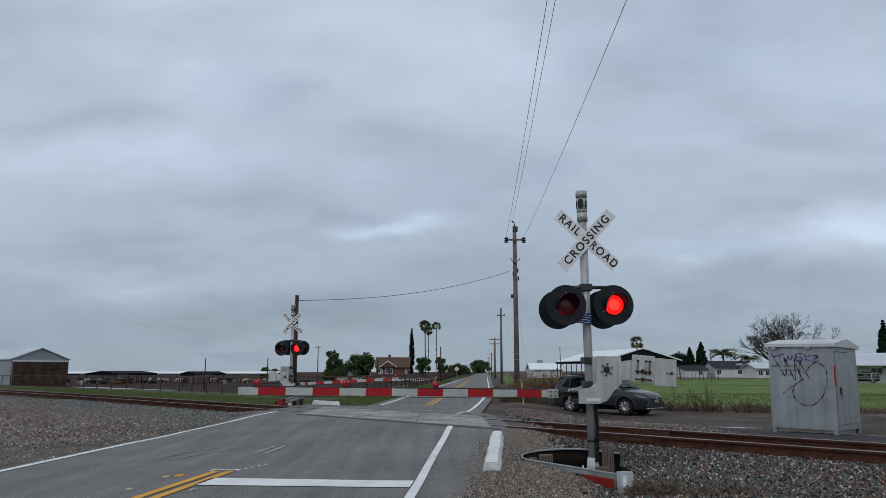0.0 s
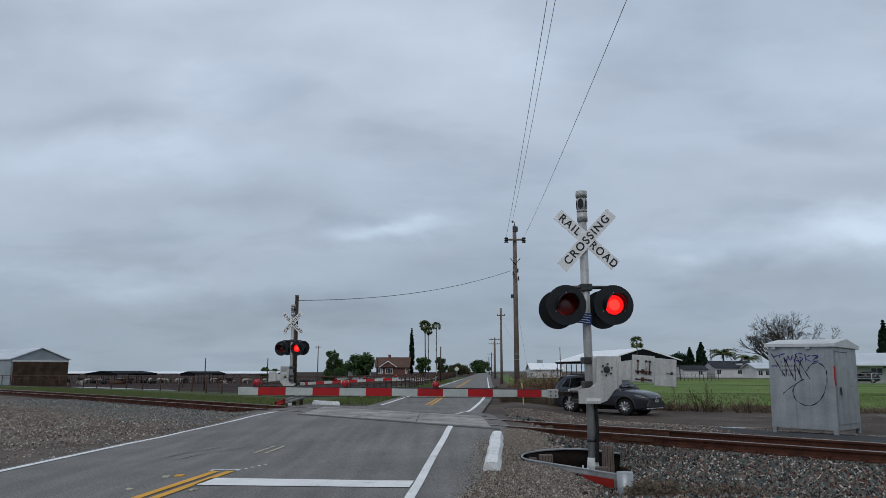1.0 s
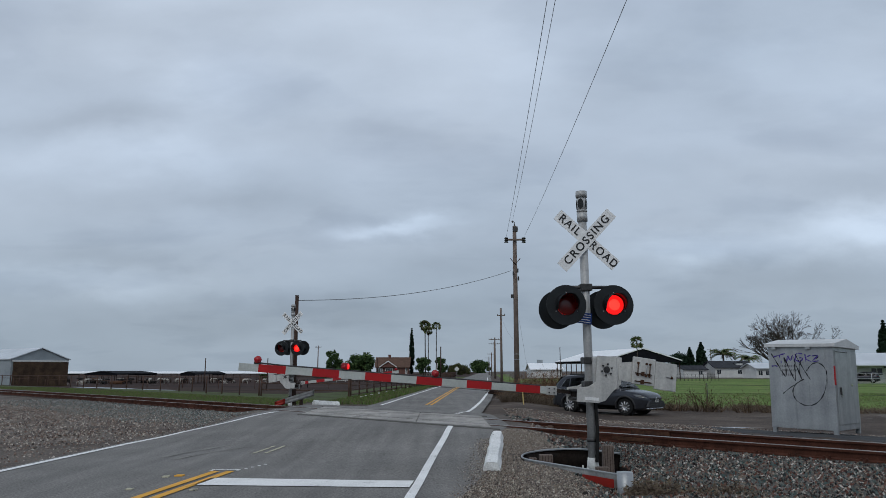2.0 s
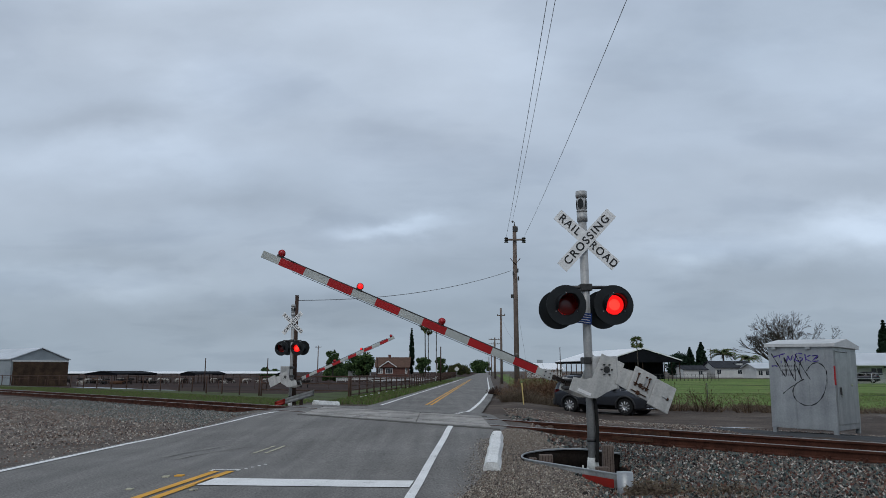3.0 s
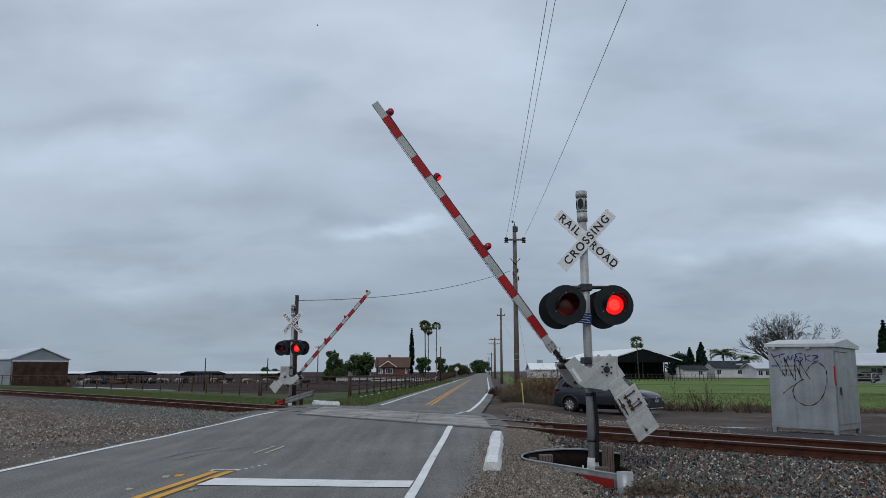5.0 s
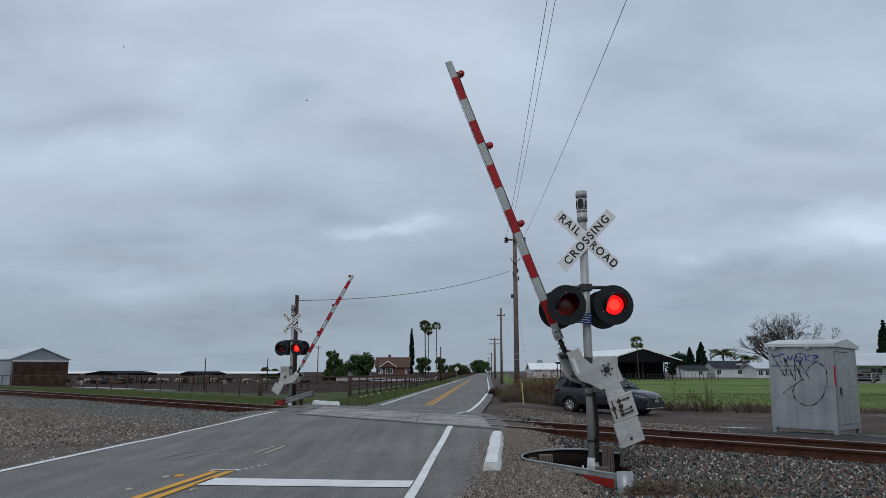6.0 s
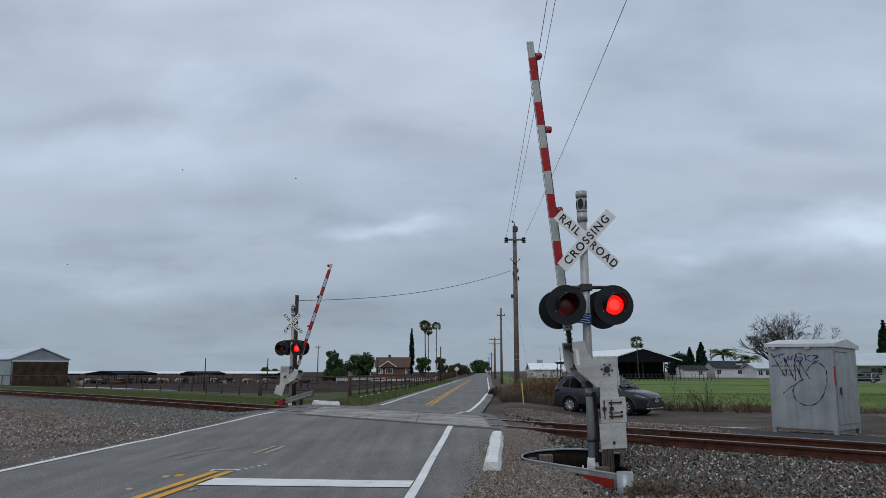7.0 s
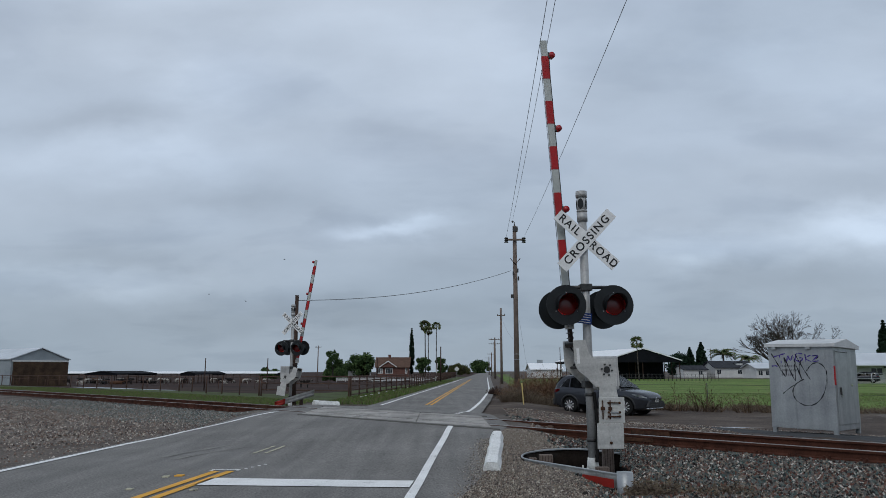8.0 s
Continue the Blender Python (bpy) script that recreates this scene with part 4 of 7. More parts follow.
def stones(name, spots, size, mat, label, seed, chips=False, lift=0.0):
    rng = random.Random(seed)
    shape, sides, tall = (CHIP, CHIP_F, 0.62) if chips else (ROCK, ROCK_F, 0.62)
    vs, fs = [], []
    for x, y in spots:
        r = size * rng.choice((0.5, 0.6, 0.7, 0.85, 1.0, 1.25))
        a = rng.uniform(0, 6.28)
        ca, sa = math.cos(a), math.sin(a)
        z = ground_z(x, y) - 0.012 + lift + r * rng.uniform(-0.05, 0.42)
        n = len(vs)
        for px, py, pz in shape:
            px, py, pz = (px + rng.uniform(-0.55, 0.55)) * r * 0.68, (py + rng.uniform(-0.55, 0.55)) * r * 0.58, (pz + rng.uniform(-0.5, 0.5)) * r * tall
            vs.append((x + px * ca - py * sa, y + px * sa + py * ca, z + pz))
        fs += [tuple(n + i for i in f) for f in sides]
    return joined(name, vs, fs, mat, label, "gravel")


def scatter(n, seed, xr, yr, keep):
    rng = random.Random(seed)
    out = []
    tries = 0
    while len(out) < n and tries < n * 30:
        tries += 1
        x, y = rng.uniform(*xr), rng.uniform(*yr)
        if keep(x, y, rng):
            out.append((x, y))
    return out


def right_gravel(x, y, rng):
    s = beyond(x, y)
    near = smooth_step(1.4, 2.4, x - 0.035 * y)
    bare = 0.25 + 0.75 * smooth_step(1.15, 1.5, -s)
    return (-7.5 < s < -0.95) and rng.random() < near * bare and in_guard(x, y) > 1.03


def left_gravel(x, y, rng):
    s = beyond(x, y)
    edge = -6.95 + 0.1 * max(0, y - 8)
    return s < -0.95 and x < edge - 0.1 and rng.random() < smooth_step(-0.1, 1.8, edge - x) * (0.45 + 0.55 * smooth_step(-13, -4, s))


stones("ballast", scatter(84000, 3, (1.2, 12.0), (8.2, 17.2), right_gravel), 0.039, M["stones"], "mixed grey and red crushed ballast stones", 5, True)
stones("ballast", scatter(62000, 4, (-25, -6.0), (9.0, 36), lambda x, y, r: beyond(x, y) < -3.2 + 1.5 * ragged(x, y) and left_gravel(x, y, r)), 0.033, M["brown_stones"], "brown and grey crushed ballast stones", 6, True)
stones("ballast", scatter(36000, 44, (-25, -6.0), (12.0, 36), lambda x, y, r: beyond(x, y) > -4.6 + 1.5 * ragged(x, y) and left_gravel(x, y, r)), 0.033, M["grey_stones"], "blue-grey crushed ballast stones below the rails", 46, True)
stones("gravel", scatter(22000, 47, (-0.2, 1.0), (8.4, 14), lambda x, y, r: r.random() < smooth_step(-0.10, 0.50, x - 0.14 * (y - 9.2) + 0.25 * ragged(x, y)) ** 1.5), 0.0135, M["fine_stones"], "stray gravel on the worn edge of the asphalt", 48, True, 0.016)
stones("ballast", scatter(11000, 7, (-9, 16), (9, 28), lambda x, y, r: 0.95 < beyond(x, y) < 3.6 and (x > 1.85 or x < -7.4) and r.random() < 1.25 - beyond(x, y) / 4), 0.033, M["stones"], "crushed ballast stones beyond the rails", 8)
stones("ballast", scatter(2500, 9, (-34, 16), (6, 52), lambda x, y, r: abs(beyond(x, y)) < 0.65 and (x > 2.0 or x < -7.4)), 0.05, M["brown_stones"], "dirty ballast stones between the rails", 10)
stones("gravel", scatter(105000, 11, (0.2, 3.2), (8.4, 16), lambda x, y, r: beyond(x, y) < -1.0 and in_guard(x, y) > 1.03 and r.random() < smooth_step(0.0, 0.7, x - 0.035 * y)), 0.0155, M["fine_stones"], "fine loose gravel at the road's shoulder", 12, True)
stones("gravel", scatter(9000, 13, (1.9, 13), (17, 30), lambda x, y, r: 3.4 < beyond(x, y) < 10 and not (x > 7.2 and beyond(x, y) < 8.2) and x > 2.1 + 0.03 * (y - 18) and r.random() < 1.3 - beyond(x, y) / 10), 0.019, M["brown_stones"], "loose gravel strewn over the dirt lot", 14)

# ---- sleepers, spikes and crossing panels ----
sleeper_bm = B()
box(sleeper_bm, -0.11, 0.11, -1.30, 1.30, -0.17, 0.0, 0.012)
sleeper_first = None
track_bed = thing("track_bed", Matrix(), "row of weathered timber sleepers in ballast", "railway sleepers", kind="structure")
for i in range(150):
    s = -13.5 + 0.53 * i
    x, y = track_at(s)
    if -7.0 < x < 1.9:
        continue
    if sleeper_first is None:
        sleeper_first = part("sleeper", sleeper_bm, M["tie"], track_bed)
        ob = sleeper_first
    else:
        ob = new("sleeper", sleeper_first.data)
        ob.parent = track_bed
    ob.matrix_basis = pose(x, y, RAILHEAD - 0.172, 0, 0, math.degrees(math.atan2(ALONG.y, ALONG.x)) + random.uniform(-1.5, 1.5))
clip_bm = B()
box(clip_bm, -0.09, 0.09, -0.17, 0.17, 0, 0.012)
for dy in (-0.10, 0.10):
    box(clip_bm, -0.05, -0.02, dy - 0.02, dy + 0.02, 0.012, 0.06)
    box(clip_bm, 0.03, 0.06, dy - 0.02, dy + 0.02, 0.012, 0.055)
tie_plate = None
for i in range(90):
    s = -13.5 + 0.53 * i
    for off in (-0.753, 0.753):
        x, y = track_at(s, off)
        if -7.0 < x < 1.9:
            continue
        if tie_plate is None:
            tie_plate = part("tie_plate", clip_bm, M["rail"], track_bed)
            ob = tie_plate
        else:
            ob = new("tie_plate", tie_plate.data)
            ob.parent = track_bed
        ob.matrix_basis = pose(x, y, RAILHEAD - 0.172, 0, 0, math.degrees(math.atan2(ALONG.y, ALONG.x)))

crossing = thing("crossing_surface", Matrix(), "worn grey concrete panels set between and beside the rails", "crossing panels", kind="structure")
for off0, off1 in ((-1.42, -0.835), (-0.665, 0.665), (0.835, 1.42)):
    s = 3.5
    while s < 10.7:
        # the ends are cut along the road, slantwise to the rails
        a, b, c, d = track_at(s + 0.012 + off0, off0), track_at(s + 2.42 + off0, off0), track_at(s + 2.42 + off1, off1), track_at(s + 0.012 + off1, off1)
        bm = B()
        top = [bm.verts.new((x, y, RAILHEAD + 0.004 + random.uniform(-0.004, 0.004))) for x, y in (a, b, c, d)]
        bot = [bm.verts.new((x, y, RAILHEAD - 0.18)) for x, y in (a, b, c, d)]
        bm.faces.new(top), bm.faces.new(bot)
        for i in range(4):
            bm.faces.new((top[i], top[(i + 1) % 4], bot[(i + 1) % 4], bot[i]))
        bmesh.ops.recalc_face_normals(bm, faces=bm.faces)
        part("panel", bm, M["concrete"], crossing)
        s += 2.44
for off0, off1 in ((-1.60, -1.43), (1.43, 1.60)):
    bm = B()
    a, b, c, d = track_at(3.3 + off0, off0), track_at(10.95 + off0, off0), track_at(10.95 + off1, off1), track_at(3.3 + off1, off1)
    top = [bm.verts.new((x, y, RAILHEAD + 0.003)) for x, y in (a, b, c, d)]
    bot = [bm.verts.new((x, y, RAILHEAD - 0.2)) for x, y in (a, b, c, d)]
    bm.faces.new(top), bm.faces.new(bot)
    for i in range(4):
        bm.faces.new((top[i], top[(i + 1) % 4], bot[(i + 1) % 4], bot[i]))
    bmesh.ops.recalc_face_normals(bm, faces=bm.faces)
    part("header_strip", bm, M["header"], crossing)


# ---- whitewashed kerbs ----
def kerb_block(x0, y0, x1, y1, w, h, label):
    d = Vector((x1 - x0, y1 - y0))
    n = 14
    bm = B()
    rows = []
    for i in range(n + 1):
        rows.append([bm.verts.new((u * w + random.uniform(-0.012, 0.012), d.length * i / n + random.uniform(-0.01, 0.01), z * h + random.uniform(-0.012, 0.012))) for u, z in ((-0.5, -0.3), (-0.46, 0.35), (-0.3, 0.95), (0.0, 1.02), (0.3, 0.93), (0.45, 0.3), (0.5, -0.3))])
    for a, b in zip(rows, rows[1:]):
        for j in range(6):
            bm.faces.new((a[j], a[j + 1], b[j + 1], b[j]))
    bm.faces.new(rows[0]), bm.faces.new(rows[-1])
    bmesh.ops.recalc_face_normals(bm, faces=bm.faces)
    ob = link("kerb_block", bm, M["kerb"])
    ob.matrix_basis = pose(x0, y0, hump(x0, y0) - 0.02, math.degrees(math.atan2(hump(x1, y1) - hump(x0, y0), d.length)), 0, math.degrees(math.atan2(-d.x, d.y)))
    return tagged(ob, label, "kerb", "whitewashed kerb blocks")


kerb_block(0.72, 10.75, 1.04, 14.0, 0.27, 0.15, "chipped whitewashed concrete kerb block on the shoulder")
kerb_block(-5.5, 30.7, -4.55, 31.4, 0.30, 0.17, "whitewashed concrete kerb block beyond the track")


# ---- bent guard rail round the mast ----
def w_beam(path, z0, z1, name, mat, parent=None, wave=0.03):
    """A corrugated steel beam that follows a ground line."""
    bm = B()
    rows = []
    prof = [(0.0, 0.0), (0.5, 0.12), (1.0, 0.25), (0.2, 0.42), (0.0, 0.5), (0.2, 0.58), (1.0, 0.75), (0.5, 0.88), (0.0, 1.0)]
    for i, (x, y, dz) in enumerate(path):
        a, b = path[max(0, i - 1)], path[min(len(path) - 1, i + 1)]
        d = Vector((b[0] - a[0], b[1] - a[1])).normalized()
        nrm = Vector((d.y, -d.x))
        rows.append([bm.verts.new((x + nrm.x * wave * u, y + nrm.y * wave * u, z0 + dz + (z1 - z0) * v)) for u, v in prof])
    for a, b in zip(rows, rows[1:]):
        for j in range(len(prof) - 1):
            bm.faces.new((a[j], b[j], b[j + 1], a[j + 1])).smooth = True
    bmesh.ops.solidify(bm, geom=bm.faces[:], thickness=0.006)
    for f in bm.faces:
        f.smooth = True
    return link(name, bm, mat, parent)


guard = thing("guard_rail", Matrix(), "bent galvanised guard rail round the signal mast", "guard rail")


def guard_line(k, out=0.0):
    """Along the rail: 0 at its near end, 1 where the straight ends, 2 where the bend ends, 3 behind the mast."""
    side = Vector((0.841, 0.541))
    r = 0.60 + out
    if k < 1:
        return GUARD_HEAD + GUARD_WAY * 1.93 * (1 - k) - side * r
    if k > 2:
        return GUARD_HEAD + GUARD_WAY * 0.9 * (k - 2) + side * r
    a = math.pi * (k - 1)
    return GUARD_HEAD - side * r * math.cos(a) - GUARD_WAY * r * math.sin(a)


ring = [(*guard_line(k / 20), 0.10 * smooth_step(0.9, 2.2, k / 20)) for k in range(58)]
w_beam(ring[:23], -0.70, 0.125, "beam", M["silver"], guard, wave=0.045)
# the inner back run: rust plus the pit's shade, both put into its colour
w_beam(ring[22:], -0.70, 0.125, "back_beam", M["rust_shade_steel"], guard, wave=0.045)
bm = B()
w_edge = [(*guard_line(k / 20, -0.01), 0.128 + 0.10 * smooth_step(0.9, 2.2, k / 20)) for k in range(58)]
for p, q in zip(w_edge, w_edge[1:]):
    rod(bm, p, q, 0.016, seg=6, caps=False)
part("rolled_edge", bm, M["galv"], guard)
cap = guard_line(0.0, -0.04)
bm = B()
rod(bm, (cap.x, cap.y, -0.35), (cap.x, cap.y, 0.17), 0.108, seg=20)
part("beam_end", bm, M["galv"], guard, "rounded galvanised terminal end")
for d0, d1, mat, lb in ((0.06, 0.37, "tape", "red reflective tape strip"),):
    bm = B()
    rows_ = [[bm.verts.new((*guard_line(d0 + (d1 - d0) * k / 10, 0.05), z)) for z in (-0.045, 0.068)] for k in range(11)]
    for a, b in zip(rows_, rows_[1:]):
        bm.faces.new((a[0], b[0], b[1], a[1]))
    bmesh.ops.solidify(bm, geom=bm.faces[:], thickness=0.004)
    part("reflective_tape", bm, M[mat], guard, lb)
for px_, py_, w, d, z in ((1.66, 11.80, 0.21, 0.16, 0.17), (1.44, 11.72, 0.12, 0.12, 0.13), (2.36, 10.86, 0.19, 0.12, 0.10), (2.56, 11.35, 0.17, 0.10, 0.36)):
    bm = B()
    box(bm, px_ - w / 2, px_ + w / 2, py_ - d / 2, py_ + d / 2, -0.85, z, 0.01)
    n = 4
    for i in range(n):
        # weathered splits down the face
        xx = px_ - w / 2 + w * (i + 0.7) / (n + 0.4)
        box(bm, xx, xx + 0.006, py_ - d / 2 - 0.003, py_ - d / 2 + 0.01, -0.5, z - 0.012 * (i % 2), mat=1)
    part("timber_post", bm, [M["pole_wood"], M["dark_wood"]], guard)

guard_far = thing("guard_rail", Matrix(), "short bent guard rail with a red end beside the far signal", "guard rail")
w_beam([(-6.86 + 1.5 * k / 10, 29.5 + 0.45 * (k / 10) ** 2, 0.46 * (k / 10)) for k in range(11)], 0.03, 0.28, "beam", M["silver"], guard_far)
w_beam([(-6.87 + 0.42 * k / 4, 29.48 + 0.04 * (k / 4) ** 2, 0.129 * k / 4) for k in range(5)], 0.035, 0.26, "red_end", M["tape"], guard_far)
bm = B()
box(bm, -5.95, -5.83, 29.9, 30.1, -0.3, 0.45, 0.01)
part("timber_post", bm, M["dark_wood"], guard_far)


# ---- signal cabinet ----
def signal_cabinet(m):
    cab = thing("signal_cabinet", m, "galvanised signal cabinet with black and purple graffiti on short feet", "cabinet")
    W, D, H = 1.56, 1.82, 2.12
    part("body", box(B(), 0, W, 0, D, 0.05, H, 0.012), M["galv"], cab)
    for fx in (0.06, W - 0.06):
        for fy in (0.06, D - 0.06):
            part("foot", box(B(), fx - 0.05, fx + 0.05, fy - 0.05, fy + 0.05, -0.08, 0.05, 0.006), M["galv"], cab)
    bm = B()
    o = 0.07
    a = [bm.verts.new(p) for p in ((-o, -o, H - 0.04), (-o, -o, H + 0.05), (-o, D / 2, H + 0.20), (-o, D + o, H + 0.05), (-o, D + o, H - 0.04))]
    b = [bm.verts.new(p) for p in ((W + o, -o, H - 0.04), (W + o, -o, H + 0.05), (W + o, D / 2, H + 0.20), (W + o, D + o, H + 0.05), (W + o, D + o, H - 0.04))]
    bm.faces.new(a), bm.faces.new(b[::-1])
    for i in range(5):
        bm.faces.new((a[i], b[i], b[(i + 1) % 5], a[(i + 1) % 5]))
    bmesh.ops.recalc_face_normals(bm, faces=bm.faces)
    bmesh.ops.bevel(bm, geom=bm.edges[:], offset=0.008, segments=1, affect="EDGES")
    part("roof", bm, M["cab_roof"], cab)
    for fx in (0.12, 0.95):
        part("eave_clip", box(B(), fx, fx + 0.10, -0.075, -0.001, H - 0.10, H - 0.031, 0.004), M["galv"], cab)
    for fx in (0.30, 0.62, 0.95, 1.36):
        part("seam", box(B(), fx, fx + 0.012, -0.006, -0.0005, 0.12, H - 0.04), M["galv"], cab)
    # door on the gable end
    door = part("door", box(B(), W + 0.002, W + 0.016, 0.10, D - 0.10, 0.20, H - 0.12, 0.004), M["galv"], cab)
    part("handle", box(B(), W + 0.017, W + 0.05, 0.30, 0.36, 0.92, 1.10, 0.008), M["steel"], door)
    part("padlock", box(B(), W + 0.017, W + 0.045, 0.36, 0.42, 0.86, 0.93, 0.008), M["chrome"], door)
    part("latch", box(B(), W + 0.017, W + 0.035, 1.15, 1.25, 1.12, 1.18, 0.004), M["chrome"], door)
    part("drip_rail", box(B(), W + 0.017, W + 0.03, 0.15, 1.0, H - 0.16, H - 0.145), M["steel"], door)
    part("red_marker", box(B(), W - 0.006, W + 0.02, -0.004, 0.05, 1.15, 1.62), M["red"], cab)
    # unreadable stencil rows
    for k, (x0, n, z) in enumerate(((0.28, 8, 1.58), (0.28, 8, 1.47), (0.31, 6, 1.36))):
        for i in range(n):
            part("stencil_bar", box(B(), x0 + 0.053 * i, x0 + 0.053 * i + 0.036, -0.0035, -0.001, z, z + 0.05), M["stencil"], cab)
    # sprayed scrawl: strokes of paint on the long side

    def stroke(pts, w, mat):
        bm = B()
        fine = []
        n = len(pts)
        for i in range(n - 1):
            p0, p1, p2, p3 = (Vector(pts[max(0, min(n - 1, i + k))]) for k in (-1, 0, 1, 2))
            for q in range(8):
                t = q / 8
                fine.append(0.5 * ((2 * p1) + (p2 - p0) * t + (2 * p0 - 5 * p1 + 4 * p2 - p3) * t * t + (3 * p1 - p0 - 3 * p2 + p3) * t ** 3))
        fine.append(Vector(pts[-1]))
        rows = []
        for i, p in enumerate(fine):
            d = (fine[min(len(fine) - 1, i + 1)] - fine[max(0, i - 1)]).normalized()
            p = p + Vector((0, 0.09))
            nn = Vector((-d.y, d.x)) * w * (0.75 + 0.35 * math.sin(i * 0.7))
            rows.append((bm.verts.new((p.x + nn.x, -0.0045, p.y + nn.y)), bm.verts.new((p.x - nn.x, -0.0045, p.y - nn.y))))
        for a, b in zip(rows, rows[1:]):
            bm.faces.new((a[0], a[1], b[1], b[0]))
        bmesh.ops.solidify(bm, geom=bm.faces[:], thickness=0.002)
        part("graffiti_stroke", bm, mat, cab)
    stroke([(0.08, 1.83), (0.18, 1.65), (0.30, 1.43), (0.41, 1.25), (0.43, 1.46), (0.40, 1.73), (0.46, 1.58), (0.56, 1.32), (0.64, 1.15), (0.65, 1.39), (0.62, 1.74), (0.69, 1.51), (0.80, 1.19)], 0.015, M["spray"])
    stroke([(0.67, 1.82), (0.75, 1.65), (0.86, 1.43), (1.00, 1.18)], 0.014, M["spray"])
    stroke([(0.81, 1.67), (0.75, 1.46), (0.78, 1.21)], 0.013, M["spray"])
    stroke([(0.32, 0.81), (0.46, 0.93), (0.64, 1.06), (0.85, 1.20)], 0.010, M["spray"])
    stroke([(0.85, 1.19), (0.69, 1.10), (0.59, 0.97), (0.57, 0.83), (0.64, 0.66), (0.85, 0.54), (1.08, 0.59), (1.26, 0.78), (1.36, 1.05), (1.39, 1.32), (1.33, 1.51), (1.19, 1.60), (1.04, 1.55), (0.92, 1.39)], 0.014, M["spray"])
    stroke([(0.08, 1.50), (0.15, 1.52), (0.23, 1.50)], 0.016, M["purple"])
    stroke([(0.13, 1.74), (0.28, 1.79), (0.43, 1.83)], 0.018, M["purple"])
    stroke([(0.28, 1.79), (0.31, 1.67), (0.32, 1.58)], 0.014, M["purple"])
    stroke([(0.46, 1.63), (0.49, 1.77), (0.55, 1.65), (0.61, 1.78), (0.67, 1.62)], 0.015, M["purple"])
    stroke([(0.85, 1.82), (0.71, 1.83), (0.68, 1.68), (0.78, 1.63), (0.85, 1.71), (0.77, 1.72)], 0.015, M["purple"])
    stroke([(0.91, 1.82), (0.92, 1.63)], 0.014, M["purple"])
    stroke([(1.04, 1.79), (0.92, 1.71), (1.06, 1.62)], 0.014, M["purple"])
    stroke([(1.08, 1.77), (1.21, 1.78), (1.08, 1.64), (1.23, 1.65)], 0.014, M["purple"])
    stroke([(1.13, 1.78), (1.22, 1.76), (1.16, 1.69)], 0.010, M["spray"])
    return cab


signal_cabinet(pose(8.49, 18.73, 0.03) @ pose(0, 0, 0, 0, 1.2, 0) @ pose(0, 0, 0, 0, 0, -45.5))


# ---- parked car ----
def glide(keys, x):
    """Smooth interpolation through (x, value) keys."""
    if x <= keys[0][0]:
        return keys[0][1]
    for (x0, v0), (x1, v1) in zip(keys, keys[1:]):
        if x <= x1:
            return v0 + (v1 - v0) * smooth_step(x0, x1, x) * 0.5 + (v1 - v0) * 0.5 * (x - x0) / (x1 - x0)
    return keys[-1][1]


BELT = [(-2.28, 0.86), (-2.15, 1.04), (-1.7, 1.10), (-0.6, 1.045), (0.7, 1.0), (1.1, 1.0), (1.6, 0.95), (2.0, 0.88), (2.2, 0.78), (2.30, 0.66)]
WIDE = [(-2.28, 0.66), (-2.15, 0.82), (-1.8, 0.90), (-1.3, 0.925), (0.0, 0.905), (1.3, 0.925), (1.8, 0.88), (2.1, 0.78), (2.22, 0.66), (2.30, 0.46)]
ROOF = [(-2.20, 1.12), (-2.05, 1.36), (-1.82, 1.575), (-1.5, 1.635), (-0.7, 1.675), (-0.1, 1.665), (0.35, 1.58), (0.75, 1.375), (1.17, 1.085)]
SILL = [(-2.28, 0.44), (-2.1, 0.34), (-1.7, 0.27), (0.0, 0.235), (1.7, 0.24), (2.1, 0.28), (2.30, 0.36)]
AXLES = (-1.33, 1.33)


def arch(x):
    """Height of the wheel opening over the ground, or nothing between the wheels."""
    best = 0.0
    for wx in AXLES:
        if abs(x - wx) < 0.415:
            best = max(best, 0.345 + math.sqrt(0.415 ** 2 - (x - wx) ** 2))
    return best


def flank(x, z):
    """Half width of the lower body at a height: full at mid door, drawn in to the sill and the belt."""
    zb, zs = glide(BELT, x), glide(SILL, x)
    u = (z - zs) / (zb - zs)
    crease = 0.010 * math.exp(-((u - 0.78) / 0.08) ** 2)
    return glide(WIDE, x) * (1 - 0.055 * max(0.0, 0.45 - u) ** 1.3 * 2 - 0.075 * max(0.0, u - 0.70) ** 1.5 * 4) + crease


def cabin(x, z):
    """Half width of the glasshouse at a height."""
    zb = glide(BELT, x)
    return flank(x, zb) - 0.035 - 0.40 * max(0.0, z - zb)


